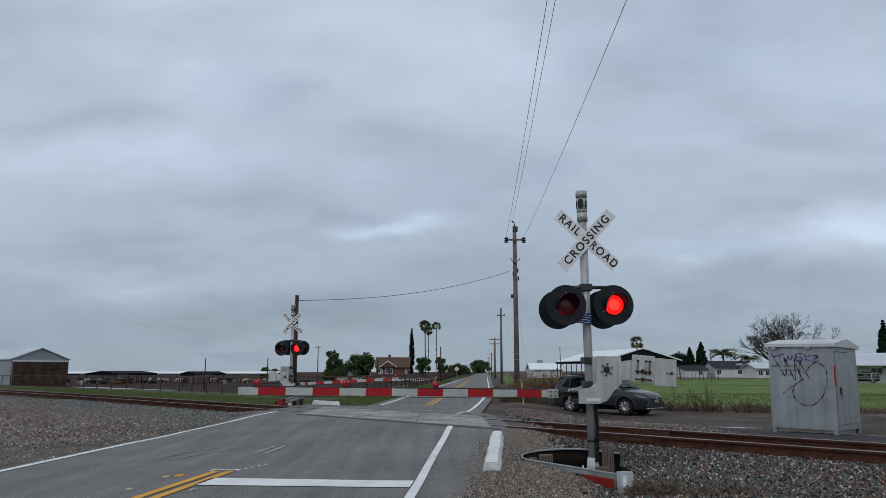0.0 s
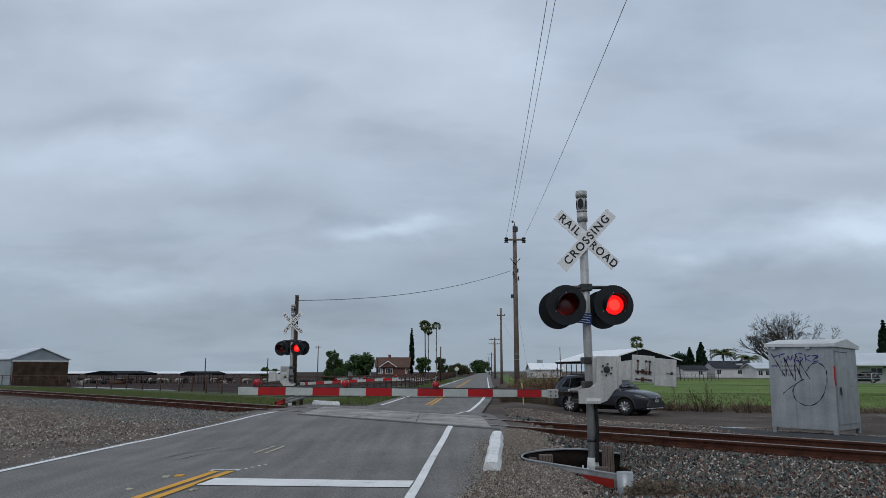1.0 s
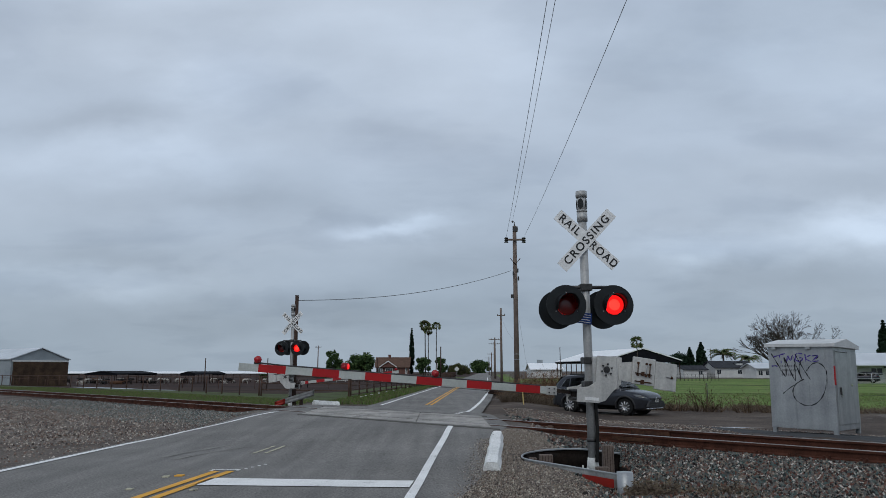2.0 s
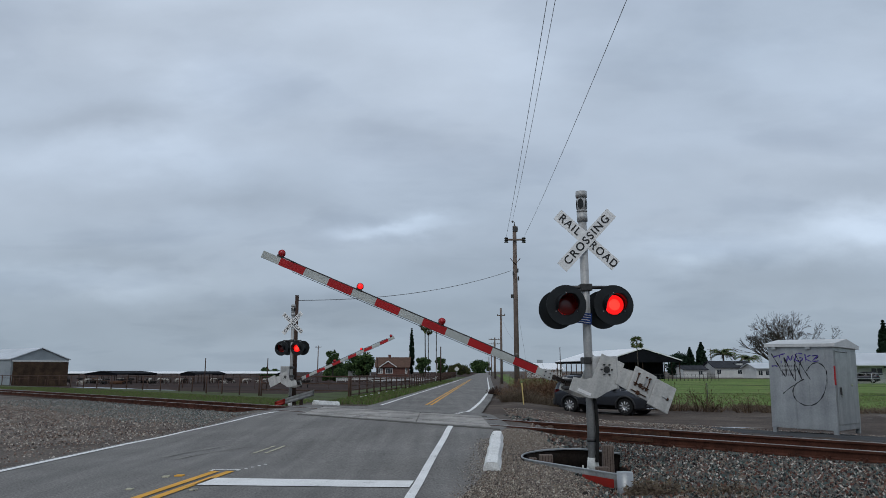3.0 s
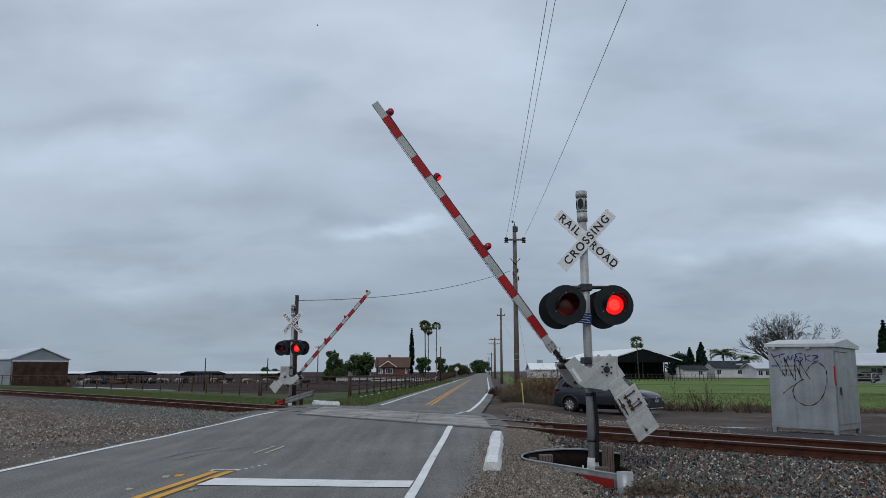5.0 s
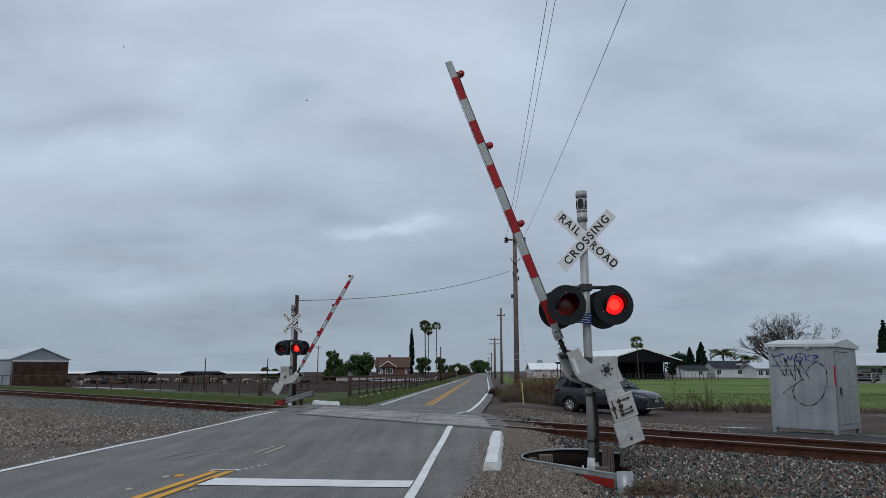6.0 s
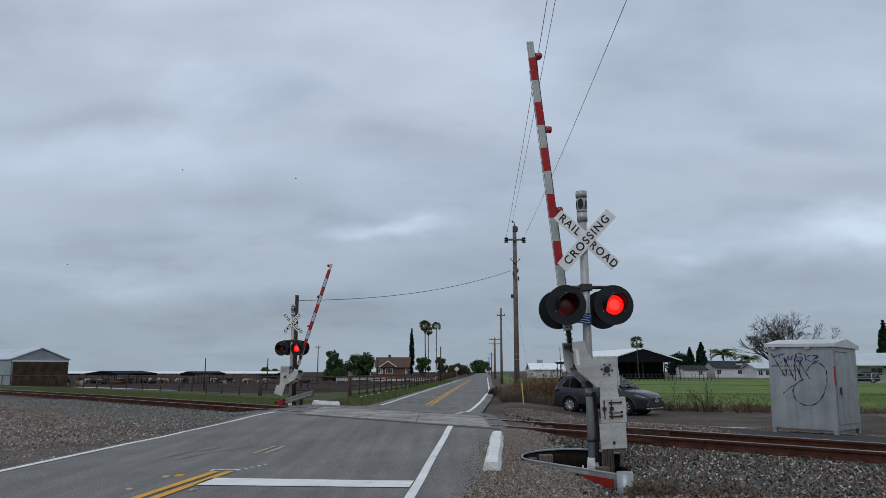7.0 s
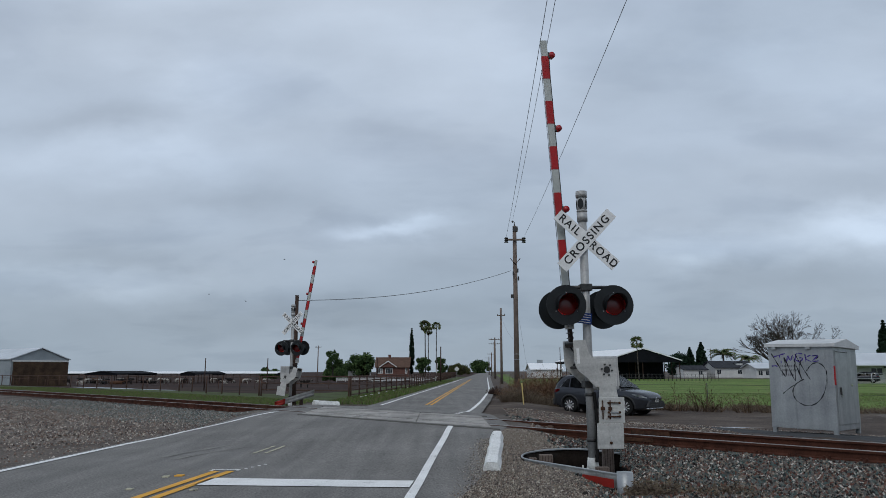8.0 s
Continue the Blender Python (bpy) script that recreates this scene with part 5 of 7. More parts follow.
def parked_car(m):
    car = thing("car", m, "dark grey compact sport utility car parked on the dirt lot", "car")
    # lower body with its wheel openings
    xs = sorted(set([-2.28, -2.22, -2.15, -2.05, 2.30, 2.27, 2.22, 2.15] + [round(-2.0 + 0.1 * i, 3) for i in range(42)] + [wx + 0.415 * math.cos(math.pi * k / 12) for wx in AXLES for k in range(13)]))
    bm = B()
    rows = []
    for x in xs:
        zb, zs = glide(BELT, x), glide(SILL, x)
        lo = max(zs, arch(x))
        col = [(flank(x, lo) - 0.16, max(zs, lo - 0.0)), (flank(x, lo), lo)]
        col += [(flank(x, lo + (zb - lo) * k / 8), lo + (zb - lo) * k / 8) for k in range(1, 9)]
        y = flank(x, zb)
        crown = 0.06 if 1.0 < x < 2.25 else 0.02
        col += [(y * 0.90, zb + crown * 0.55), (y * 0.55, zb + crown), (0.0, zb + crown * 1.15)]
        rows.append([bm.verts.new((x, y, z)) for y, z in col] + [bm.verts.new((x, -y, z)) for y, z in col[-2::-1]])
    for a, b in zip(rows, rows[1:]):
        for j in range(len(a) - 1):
            bm.faces.new((a[j], b[j], b[j + 1], a[j + 1])).smooth = True
    bm.faces.new(rows[0]), bm.faces.new(rows[-1])
    bmesh.ops.recalc_face_normals(bm, faces=bm.faces)
    part("body", bm, M["car_paint"], car)
    part("underbody", box(B(), -2.0, 2.0, -0.72, 0.72, 0.22, 0.62, 0.05), M["trim"], car)
    # roof and pillars
    bm = B()
    rows = []
    for i in range(35):
        x = -2.20 + 3.37 * i / 34
        zr, zb = glide(ROOF, x), glide(BELT, x) + 0.0
        zr = max(zr, zb + 0.012)
        col = [(cabin(x, zb + (zr - zb) * k / 4 * 0.93), zb + (zr - zb) * k / 4 * 0.93) for k in range(5)]
        top = cabin(x, zr)
        col += [(top - 0.035, zr - 0.018), (top * 0.6, zr + 0.012), (0.0, zr + 0.02)]
        rows.append([bm.verts.new((x, y, z)) for y, z in col] + [bm.verts.new((x, -y, z)) for y, z in col[-2::-1]])
    for a, b in zip(rows, rows[1:]):
        for j in range(len(a) - 1):
            bm.faces.new((a[j], b[j], b[j + 1], a[j + 1])).smooth = True
    bm.faces.new(rows[0]), bm.faces.new(rows[-1])
    bmesh.ops.recalc_face_normals(bm, faces=bm.faces)
    part("roof", bm, M["car_paint"], car)

    def on_side(name, pts, mat, sgn, at, out=0.006, label="", t=0.008):
        """A thin panel that follows the side: outline points (x, z)."""
        bm = B()
        f = bm.faces.new([bm.verts.new((x, sgn * (at(x, z) + out), z)) for x, z in pts])
        bmesh.ops.solidify(bm, geom=[f], thickness=t if sgn > 0 else -t)
        bmesh.ops.triangulate(bm, faces=[f for f in bm.faces if len(f.verts) > 4])
        bmesh.ops.recalc_face_normals(bm, faces=bm.faces)
        return part(name, bm, mat, car, label)

    for sgn in (-1, 1):
        on_side("rear_quarter_window", [(-1.80, 1.15), (-1.40, 1.12), (-1.40, 1.50), (-1.58, 1.47)], M["glass"], sgn, cabin)
        on_side("side_window", [(-1.34, 1.115), (-0.46, 1.075), (-0.46, 1.575), (-1.34, 1.535)], M["glass"], sgn, cabin)
        on_side("side_window", [(-0.38, 1.075), (0.90, 1.04), (0.55, 1.38), (0.22, 1.53), (-0.05, 1.58), (-0.38, 1.585)], M["glass"], sgn, cabin)
        on_side("window_trim", [(-1.86, 1.125), (0.92, 1.015), (0.92, 1.035), (-1.84, 1.15)], M["chrome"], sgn, cabin, 0.012)
        on_side("window_trim", [(-1.86, 1.125), (-1.62, 1.47), (-1.58, 1.47), (-1.82, 1.135)], M["chrome"], sgn, cabin, 0.012)
        for hx in (-1.02, 0.06):
            part("door_handle", box(B(), hx, hx + 0.22, sgn * (flank(hx, 0.92) - 0.01), sgn * (flank(hx, 0.92) + 0.03), 0.91, 0.94, 0.008), M["car_paint"], car)
        for hx in (-0.42, 0.82):
            on_side("door_seam", [(hx, 0.42), (hx + 0.014, 0.42), (hx + 0.014, 1.02), (hx, 1.02)], M["trim"], sgn, flank, 0.002)
        on_side("side_moulding", [(-0.88, 0.245), (0.88, 0.245), (0.88, 0.42), (-0.88, 0.42)], M["trim"], sgn, flank, 0.014)
        for wx in AXLES:
            # dark lip round the wheel opening
            bm = B()
            rim_rows = []
            for k in range(25):
                a = math.pi * (k / 24) * 1.08 - 0.125
                row = []
                for r, o in ((0.40, -0.04), (0.405, 0.012), (0.475, 0.012), (0.485, -0.01)):
                    x, z = wx + r * math.cos(a), max(0.25, 0.345 + r * math.sin(a))
                    row.append(bm.verts.new((x, sgn * (flank(x, z) + o), z)))
                rim_rows.append(row)
            for a_, b_ in zip(rim_rows, rim_rows[1:]):
                for j in range(3):
                    bm.faces.new((a_[j], a_[j + 1], b_[j + 1], b_[j])).smooth = True
            bmesh.ops.recalc_face_normals(bm, faces=bm.faces)
            part("arch_lip", bm, M["trim"], car)
            part("wheel_well", rod(B(), (wx, sgn * 0.58, 0.36), (wx, sgn * 0.70, 0.36), 0.40, seg=28), M["trim"], car)
            bm = B()
            rod(bm, (0, sgn * -0.11, 0), (0, sgn * 0.11, 0), 0.35, seg=36)
            bmesh.ops.bevel(bm, geom=[e for e in bm.edges if len(e.link_faces) == 2 and e.calc_face_angle(0) > 1.0], offset=0.03, segments=3, affect="EDGES")
            wheel = part("wheel", bm, M["rubber"], car)
            wheel.location = (wx, sgn * 0.80, 0.35)
            bm = B()
            rod(bm, (0, sgn * 0.104, 0), (0, sgn * 0.113, 0), 0.238, seg=32, mat=1)
            for i in range(10):
                a = 2 * math.pi * (i // 2) / 5 + (0.20 if i % 2 else -0.20)
                b = 2 * math.pi * (i // 2) / 5 + (0.30 if i % 2 else -0.30)
                rod(bm, (0.05 * math.cos(a), sgn * 0.122, 0.05 * math.sin(a)), (0.232 * math.cos(b), sgn * 0.117, 0.232 * math.sin(b)), 0.019, 0.024, 8)
            rod(bm, (0, sgn * 0.11, 0), (0, sgn * 0.130, 0), 0.05, seg=16)
            part("rim", bm, [M["rim"], M["trim"]], wheel)
        bm = B()
        ball(bm, (0.80, sgn * 1.02, 1.09), 0.115, 12, 0, (0.62, 1.0, 0.72))
        box(bm, 0.76, 0.86, sgn * 0.86, sgn * 0.98, 1.03, 1.07, 0.01)
        part("mirror", bm, M["car_paint"], car)
        # swept headlight that wraps round the corner
        bm = B()
        hl = [[bm.verts.new((x, sgn * (flank(x, z) + 0.008), z)) for z in (lo, hi)] for x, lo, hi in ((1.66, 0.86, 0.885), (1.82, 0.80, 0.875), (1.98, 0.755, 0.855), (2.12, 0.735, 0.80), (2.22, 0.715, 0.755))]
        for a_, b_ in zip(hl, hl[1:]):
            bm.faces.new((a_[0], b_[0], b_[1], a_[1]))
        bmesh.ops.solidify(bm, geom=bm.faces[:], thickness=0.012)
        part("headlight", bm, M["headlight"], car)
        bm = B()
        tl = [[bm.verts.new((x, sgn * (flank(x, z) + 0.010), z)) for z in (lo, hi)] for x, lo, hi in ((-2.20, 0.86, 1.0), (-2.10, 0.88, 1.03), (-1.95, 0.93, 1.05), (-1.84, 0.99, 1.05))]
        for a_, b_ in zip(tl, tl[1:]):
            bm.faces.new((a_[0], b_[0], b_[1], a_[1]))
        bmesh.ops.solidify(bm, geom=bm.faces[:], thickness=0.03)
        part("tail_lamp", bm, M["taillight"], car)
        part("fog_lamp", rod(B(), (2.10, sgn * 0.62, 0.47), (2.22, sgn * 0.60, 0.47), 0.05, seg=14), M["headlight"], car)
        part("roof_rail", box(B(), -1.45, 0.05, sgn * 0.60, sgn * 0.635, 1.64, 1.715, 0.012), M["trim"], car)
    bm = B()
    f = bm.faces.new([bm.verts.new(p) for p in ((1.15, -0.74, 1.095), (1.15, 0.74, 1.095), (0.38, 0.60, 1.585), (0.38, -0.60, 1.585))])
    bmesh.ops.solidify(bm, geom=[f], thickness=0.012)
    bmesh.ops.translate(bm, verts=bm.verts[:], vec=(0.02, 0, 0.058))
    part("windscreen", bm, M["windscreen"], car)
    bm = B()
    f = bm.faces.new([bm.verts.new(p) for p in ((-2.19, 0.62, 1.16), (-2.19, -0.62, 1.16), (-1.90, -0.56, 1.53), (-1.90, 0.56, 1.53))])
    bmesh.ops.solidify(bm, geom=[f], thickness=0.012)
    bmesh.ops.translate(bm, verts=bm.verts[:], vec=(-0.04, 0, 0.035))
    part("rear_window", bm, M["glass"], car)
    part("spoiler", box(B(), -2.10, -1.80, -0.56, 0.56, 1.585, 1.62, 0.012), M["car_paint"], car)
    part("upper_grille", box(B(), 2.16, 2.312, -0.50, 0.50, 0.655, 0.735, 0.02), M["trim"], car)
    part("badge", ball(B(), (2.315, 0, 0.70), 0.055, 14, 0, (0.25, 1.3, 0.8)), M["chrome"], car)
    bm = B()
    plate(bm, [(-0.62, 0.60), (0.62, 0.60), (0.78, 0.40), (0.60, 0.33), (-0.60, 0.33), (-0.78, 0.40)], 0, 0.09)
    lg = part("lower_grille", bm, M["trim"], car)
    lg.data.transform(pose(2.325, 0, 0, 0, 0, 90))
    for k in range(3):
        part("grille_slat", box(B(), 2.31, 2.335, -0.52, 0.52, 0.385 + 0.065 * k, 0.402 + 0.065 * k), M["steel"], lg)
    part("front_lip", box(B(), 2.02, 2.30, -0.66, 0.66, 0.275, 0.325, 0.02), M["chrome"], car)
    part("number_plate", box(B(), 2.337, 2.347, -0.16, 0.16, 0.555, 0.655), M["plate_white"], car)
    part("plate_bar", box(B(), 2.348, 2.350, -0.12, 0.12, 0.585, 0.625), M["ink"], car)
    part("rear_bumper", box(B(), -2.31, -2.0, -0.72, 0.72, 0.34, 0.62, 0.04), M["trim"], car)
    return car


parked = parked_car(pose(7.17, 31.6, -0.33, 0, 0, -42))


# ---- poles and wires ----
def utility_pole(x, y, z, top, r, lean=0.0, arm=0.0, arm_z=1.0, mat="pole_wood", label="weathered timber utility pole with a cross arm", extras=False):
    p = thing("utility_pole", pose(x, y, z, 0, lean, 0), label, "utility pole", "utility poles along the road")
    bm = B()
    rod(bm, (0, 0, -0.5), (0, 0, top), r, r * 0.68, 14)
    part("pole", bm, M[mat], p)
    if arm:
        part("cross_arm", box(B(), -arm / 2, arm / 2, -0.10 - r, -r + 0.01, top - arm_z - 0.06, top - arm_z + 0.06, 0.01), M["pole_wood"], p)
        for sx in ((-1, 1) if extras or arm < 1.5 else (-1, -0.6, 0.6, 1)):
            bm = B()
            xx = sx * (arm / 2 - 0.05)
            if extras:
                for k in range(3):
                    rod(bm, (xx, -r - 0.05, top - arm_z - 0.20 + 0.13 * k), (xx, -r - 0.05, top - arm_z - 0.11 + 0.13 * k), 0.15, 0.10, 14)
            else:
                rod(bm, (xx, -r - 0.05, top - arm_z + 0.05), (xx, -r - 0.05, top - arm_z + 0.2), 0.05, 0.03, 8)
            part("insulator", bm, M["steel"], p)
    if extras:
        bm = B()
        rod(bm, (0, 0, top), (0, 0, top + 0.28), 0.05, 0.03, 10)
        ball(bm, (-0.12, 0, top + 0.32), 0.08, 10)
        part("top_insulator", bm, M["steel"], p)
        part("top_bracket", box(B(), -0.12, 0.22, -0.16, 0.12, top - 0.4, top - 0.05, 0.02), M["steel"], p)
        for fx, fz in ((0.10, 3.0), (0.14, 3.55), (-0.20, 3.2)):
            part("fuse_cutout", box(B(), fx, fx + 0.10, -0.30, -0.16, top - fz - 0.28, top - fz, 0.03), M["trim"], p)
        for sx in (-1, 1):
            bm = B()
            rod(bm, (0, -0.15, top - 2.7), (sx * 0.34, -0.25, top - 2.3), 0.025, seg=8)
            part("bracket", bm, M["rust"], p)
        part("wire_clevis", box(B(), -0.32, -0.1, -0.1, 0.05, top - 5.0, top - 4.75, 0.02), M["steel"], p)
        for k in range(2):
            part("band", rod(B(), (0, 0, 2.35 + 0.35 * k), (0, 0, 2.39 + 0.35 * k), r * 1.0, seg=14), M["galv"], p)
    return p


MAIN = utility_pole(4.95, 48, -0.1, 11.5, 0.19, 0, 1.3, 1.0, extras=True, label="tall weathered timber utility pole with insulators")
utility_pole(7.2, 88, 0, 9.2, 0.17, 0, 1.0, 0.9)
utility_pole(10.2, 140, 0, 8.0, 0.17, 0, 2.4, 0.4)
utility_pole(11.5, 160, 0, 8.0, 0.17, 0, 2.4, 0.5)
utility_pole(14.6, 215, 0, 7.0, 0.18, 0, 2.4, 0.5)
utility_pole(18.0, 280, 0, 7.0, 0.2, 0, 2.6, 0.5)
utility_pole(-6.55, 31.6, 0.0, 4.85, 0.115, 0, mat="dark_wood", label="dark brown timber service pole beside the far signal")
utility_pole(-0.30, 95, 0.0, 4.7, 0.10, 0, mat="dark_wood", label="short dark timber post beside the road")
utility_pole(-33.2, 100, -1.3, 4.6, 0.09, 0, mat="dark_wood", label="slim dark post in the corral")
utility_pole(-24.5, 100, -1.3, 4.6, 0.09, 0, mat="dark_wood", label="slim dark post in the corral")
utility_pole(-31.5, 180, -1.6, 9.4, 0.16, 0, 1.6, 0.4, label="far timber utility pole with a cross arm")
utility_pole(-23.0, 250, 0.0, 6.0, 0.2, 0, mat="dark_wood", label="dark post before the far house")
utility_pole(16.4, 100, 0.0, 4.8, 0.07, 0, mat="dark_wood", label="slim grey post beside the white shed")
utility_pole(82.5, 220, 0.0, 8.3, 0.16, 0, 2.2, 0.4, label="far timber utility pole with cross arms")


def wire(a, b, sag, r, label):
    bm = B()
    a, b = Vector(a), Vector(b)
    n = 40
    pts = [a.lerp(b, i / n) - Vector((0, 0, sag * 4 * (i / n) * (1 - i / n))) for i in range(n + 1)]
    for p, q in zip(pts, pts[1:]):
        rod(bm, p, q, r, seg=5, caps=False)
    tagged(link("overhead_wire", bm, M["wire"]), label, "wire", "overhead wires")


# three line wires run back over the shoulder to the next pole, behind the camera
wire((4.36, 47.8, 10.6), (0.75, -12, 10.2), 0.55, 0.0085, "thin grey overhead line wire")
wire((4.85, 48, 11.9), (1.05, -12, 10.9), 0.55, 0.0085, "thin grey overhead line wire")
wire((5.58, 47.8, 10.6), (3.05, -12, 10.2), 0.55, 0.0085, "thin grey overhead line wire")
utility_pole(1.9, -12, 0, 10.9, 0.19, 0, 2.6, 0.7, label="timber utility pole with a cross arm")
wire((4.65, 48, 8.28), (-6.5, 31.6, 4.62), 0.5, 0.016, "dark service wire strung to the short pole")
wire((7.2, 88, 8.6), (5.1, 48, 3.5), 0.8, 0.008, "thin steel guy wire between the poles")
wire((5.15, 48, 5.0), (5.75, 46.6, 0.0), 0.0, 0.006, "steel guy wire of the pole")

marker = thing("marker_post", pose(3.75, 33.6, 0.0, 0, -4, 0), "slim yellow marker post leaning on the verge", "marker post")
part("post", box(B(), -0.026, 0.026, -0.015, 0.015, -0.2, 0.95, 0.005), M["yellow"], marker)


sign = thing("road_sign", pose(2.9, 150, 0.0), "pale diamond warning sign on a post seen from behind", "road sign")
part("post", rod(B(), (0, 0, -0.4), (0, 0, 2.2), 0.05, seg=8), M["galv"], sign)
part("sign_plate", box(B(), -0.38, 0.38, -0.07, -0.05, -0.38, 0.38, 0.005, pose(0, 0, 1.9) @ pose(0, 0, 0, 0, 45, 0)), M["plate_white"], sign)
lean_post = thing("marker_post", pose(-1.05, 100, 0.0, 0, 6, 0), "leaning white post beside the pipe fence", "marker post")
part("post", box(B(), -0.05, 0.05, -0.05, 0.05, -0.4, 2.6, 0.01), M["plate_white"], lean_post)


M["stalk"] = islands("dark_dry_stalks", [(0.105, 0.072, 0.048), (0.075, 0.052, 0.038), (0.14, 0.10, 0.068)])
M["tumble"] = islands("dark_tumbleweed", [(0.05, 0.03, 0.025), (0.035, 0.024, 0.02), (0.07, 0.045, 0.035)])


# ---- blades, weeds, crowns ----
def tuft_field(name, spots, h, w, mat, label, category, seed, lean=0.4, blades=3, parent=None):
    rng = random.Random(seed)
    vs, fs = [], []
    for x, y in spots:
        z = ground_z(x, y) - 0.04
        for _ in range(blades):
            a, k = rng.uniform(0, 6.28), h * rng.uniform(0.5, 1.3)
            dx, dy = math.cos(a), math.sin(a)
            lx, ly = rng.gauss(0, lean) * k, rng.gauss(0, lean) * k
            ox, oy = x + rng.uniform(-0.08, 0.08), y + rng.uniform(-0.08, 0.08)
            n = len(vs)
            vs += [(ox - dx * w, oy - dy * w, z), (ox + dx * w, oy + dy * w, z), (ox + lx * 0.5 + dx * w * 0.7, oy + ly * 0.5 + dy * w * 0.7, z + k * 0.6), (ox + lx, oy + ly, z + k)]
            fs += [(n, n + 1, n + 2), (n, n + 2, n + 3)]
    return joined(name, vs, fs, mat, label, category, parent)


def weed_bush(x, y, rx, ry, h, n, mat, label, seed, category="dry bush", name="weed_bush", thick=1.0):
    """A tangle of thin bent stems."""
    rng = random.Random(seed)
    z = ground_z(x, y) - 0.05
    bush = thing(name, pose(x, y, z), label, category, "dry weeds on the verge")
    vs, fs = [], []
    for _ in range(n):
        r, a = math.sqrt(rng.random()), rng.uniform(0, 6.28)
        p = Vector((rx * r * math.cos(a), ry * r * math.sin(a), 0))
        top = h * (1.05 - 0.55 * r * r) * rng.uniform(0.45, 1.1)
        d = Vector((p.x * 0.35 / max(rx, 0.1) + rng.gauss(0, 0.35), p.y * 0.35 / max(ry, 0.1) + rng.gauss(0, 0.35), 1.0))
        w = rng.uniform(0.006, 0.016) * thick
        q = p
        s = Vector((rng.gauss(0, 1), rng.gauss(0, 1), 0)).normalized()
        steps = 4
        pts = [q]
        for k in range(steps):
            d = d + Vector((rng.gauss(0, 0.3), rng.gauss(0, 0.3), rng.gauss(-0.1, 0.2)))
            q = q + d.normalized() * top / steps
            q.z = max(q.z, 0.02)
            pts.append(q.copy())
        for k in range(steps):
            m = len(vs)
            a_, b_ = pts[k], pts[k + 1]
            w0, w1 = w * (1 - k / 5), w * (1 - (k + 1) / 5)
            vs += [tuple(a_ - s * w0), tuple(a_ + s * w0), tuple(b_ + s * w1), tuple(b_ - s * w1)]
            fs.append((m, m + 1, m + 2, m + 3))
            if k:
                for _ in range(2):
                    t = Vector((rng.gauss(0, 1), rng.gauss(0, 1), rng.gauss(0.3, 0.8))).normalized() * top * 0.16
                    m = len(vs)
                    vs += [tuple(b_), tuple(b_ + t + s * 0.018), tuple(b_ + t * 1.1 - s * 0.012)]
                    fs.append((m, m + 1, m + 2))
    joined("tangle", vs, fs, mat, "", "", bush)
    return bush


def crown_leaves(parent, blobs, per, size, mat, seed, name="crown", flat=1.0):
    """Leaf clumps: small tilted triangles and quads gathered in many uneven lumps."""
    rng = random.Random(seed)
    vs, fs = [], []
    for c, r in blobs:
        for _ in range(per):
            d = Vector((rng.gauss(0, 1), rng.gauss(0, 1), rng.gauss(0, 1) * flat)).normalized() * r * rng.random() ** 0.4
            p = Vector(c) + d
            u = Vector((rng.gauss(0, 1), rng.gauss(0, 1), rng.gauss(0, 1))).normalized()
            v = u.cross(Vector((rng.gauss(0, 1), rng.gauss(0, 1), rng.gauss(0, 1)))).normalized()
            k = size * rng.uniform(0.6, 1.3)
            n = len(vs)
            vs += [tuple(p - u * k), tuple(p + v * k * 0.7), tuple(p + u * k), tuple(p - v * k * 0.6)]
            fs.append((n, n + 1, n + 2, n + 3))
    return joined(name, vs, fs, mat, "", "", parent)


def prism(out, p, q, r0, r1, n):
    """A tapered stick appended to a pair of vertex and face lists."""
    vs, fs = out
    d = (q - p).normalized()
    u = d.orthogonal().normalized()
    v = d.cross(u)
    k = len(vs)
    for c, r in ((p, r0), (q, r1)):
        for i in range(n):
            a = 2 * math.pi * i / n
            vs.append(tuple(c + u * (r * math.cos(a)) + v * (r * math.sin(a))))
    for i in range(n):
        fs.append((k + i, k + (i + 1) % n, k + n + (i + 1) % n, k + n + i))


def limb_tree(out, p, d, length, r, depth, rng, spread=0.55, shrink=0.74):
    q = p + d * length
    prism(out, p, q, r, r * 0.68, 6 if r > 0.05 else 3)
    if depth == 0:
        return
    for _ in range(3 if rng.random() < 0.55 else 2):
        e = (d + Vector((rng.gauss(0, spread), rng.gauss(0, spread), rng.gauss(0.05, spread * 0.5)))).normalized()
        limb_tree(out, q, e, length * shrink * rng.uniform(0.75, 1.15), max(r * 0.62, 0.02), depth - 1, rng, spread, shrink)


def broad_tree(x, y, z, h, w, mat, label, seed, trunk=0.25, per=150):
    rng = random.Random(seed)
    t = thing("tree", pose(x, y, z), label, "tree", "trees round the farms")
    out = ([], [])
    limb_tree(out, Vector((0, 0, -0.3)), Vector((0, 0, 1)), h * 0.32, h * 0.035, 3, rng, 0.6)
    joined("trunk", *out, M["bark"], "", "", t)
    blobs = []
    for _ in range(26):
        a, rr, u = rng.uniform(0, 6.28), math.sqrt(rng.random()), rng.random()
        zz = h * (trunk + (0.92 - trunk) * u)
        k = w / 2 * (1.0 - 0.75 * abs(u - 0.4) ** 1.5) * 0.85
        blobs.append(((k * rr * math.cos(a), k * rr * math.sin(a), zz), w * rng.uniform(0.10, 0.2)))
    crown_leaves(t, blobs, per, w * 0.04, mat, seed)
    return t


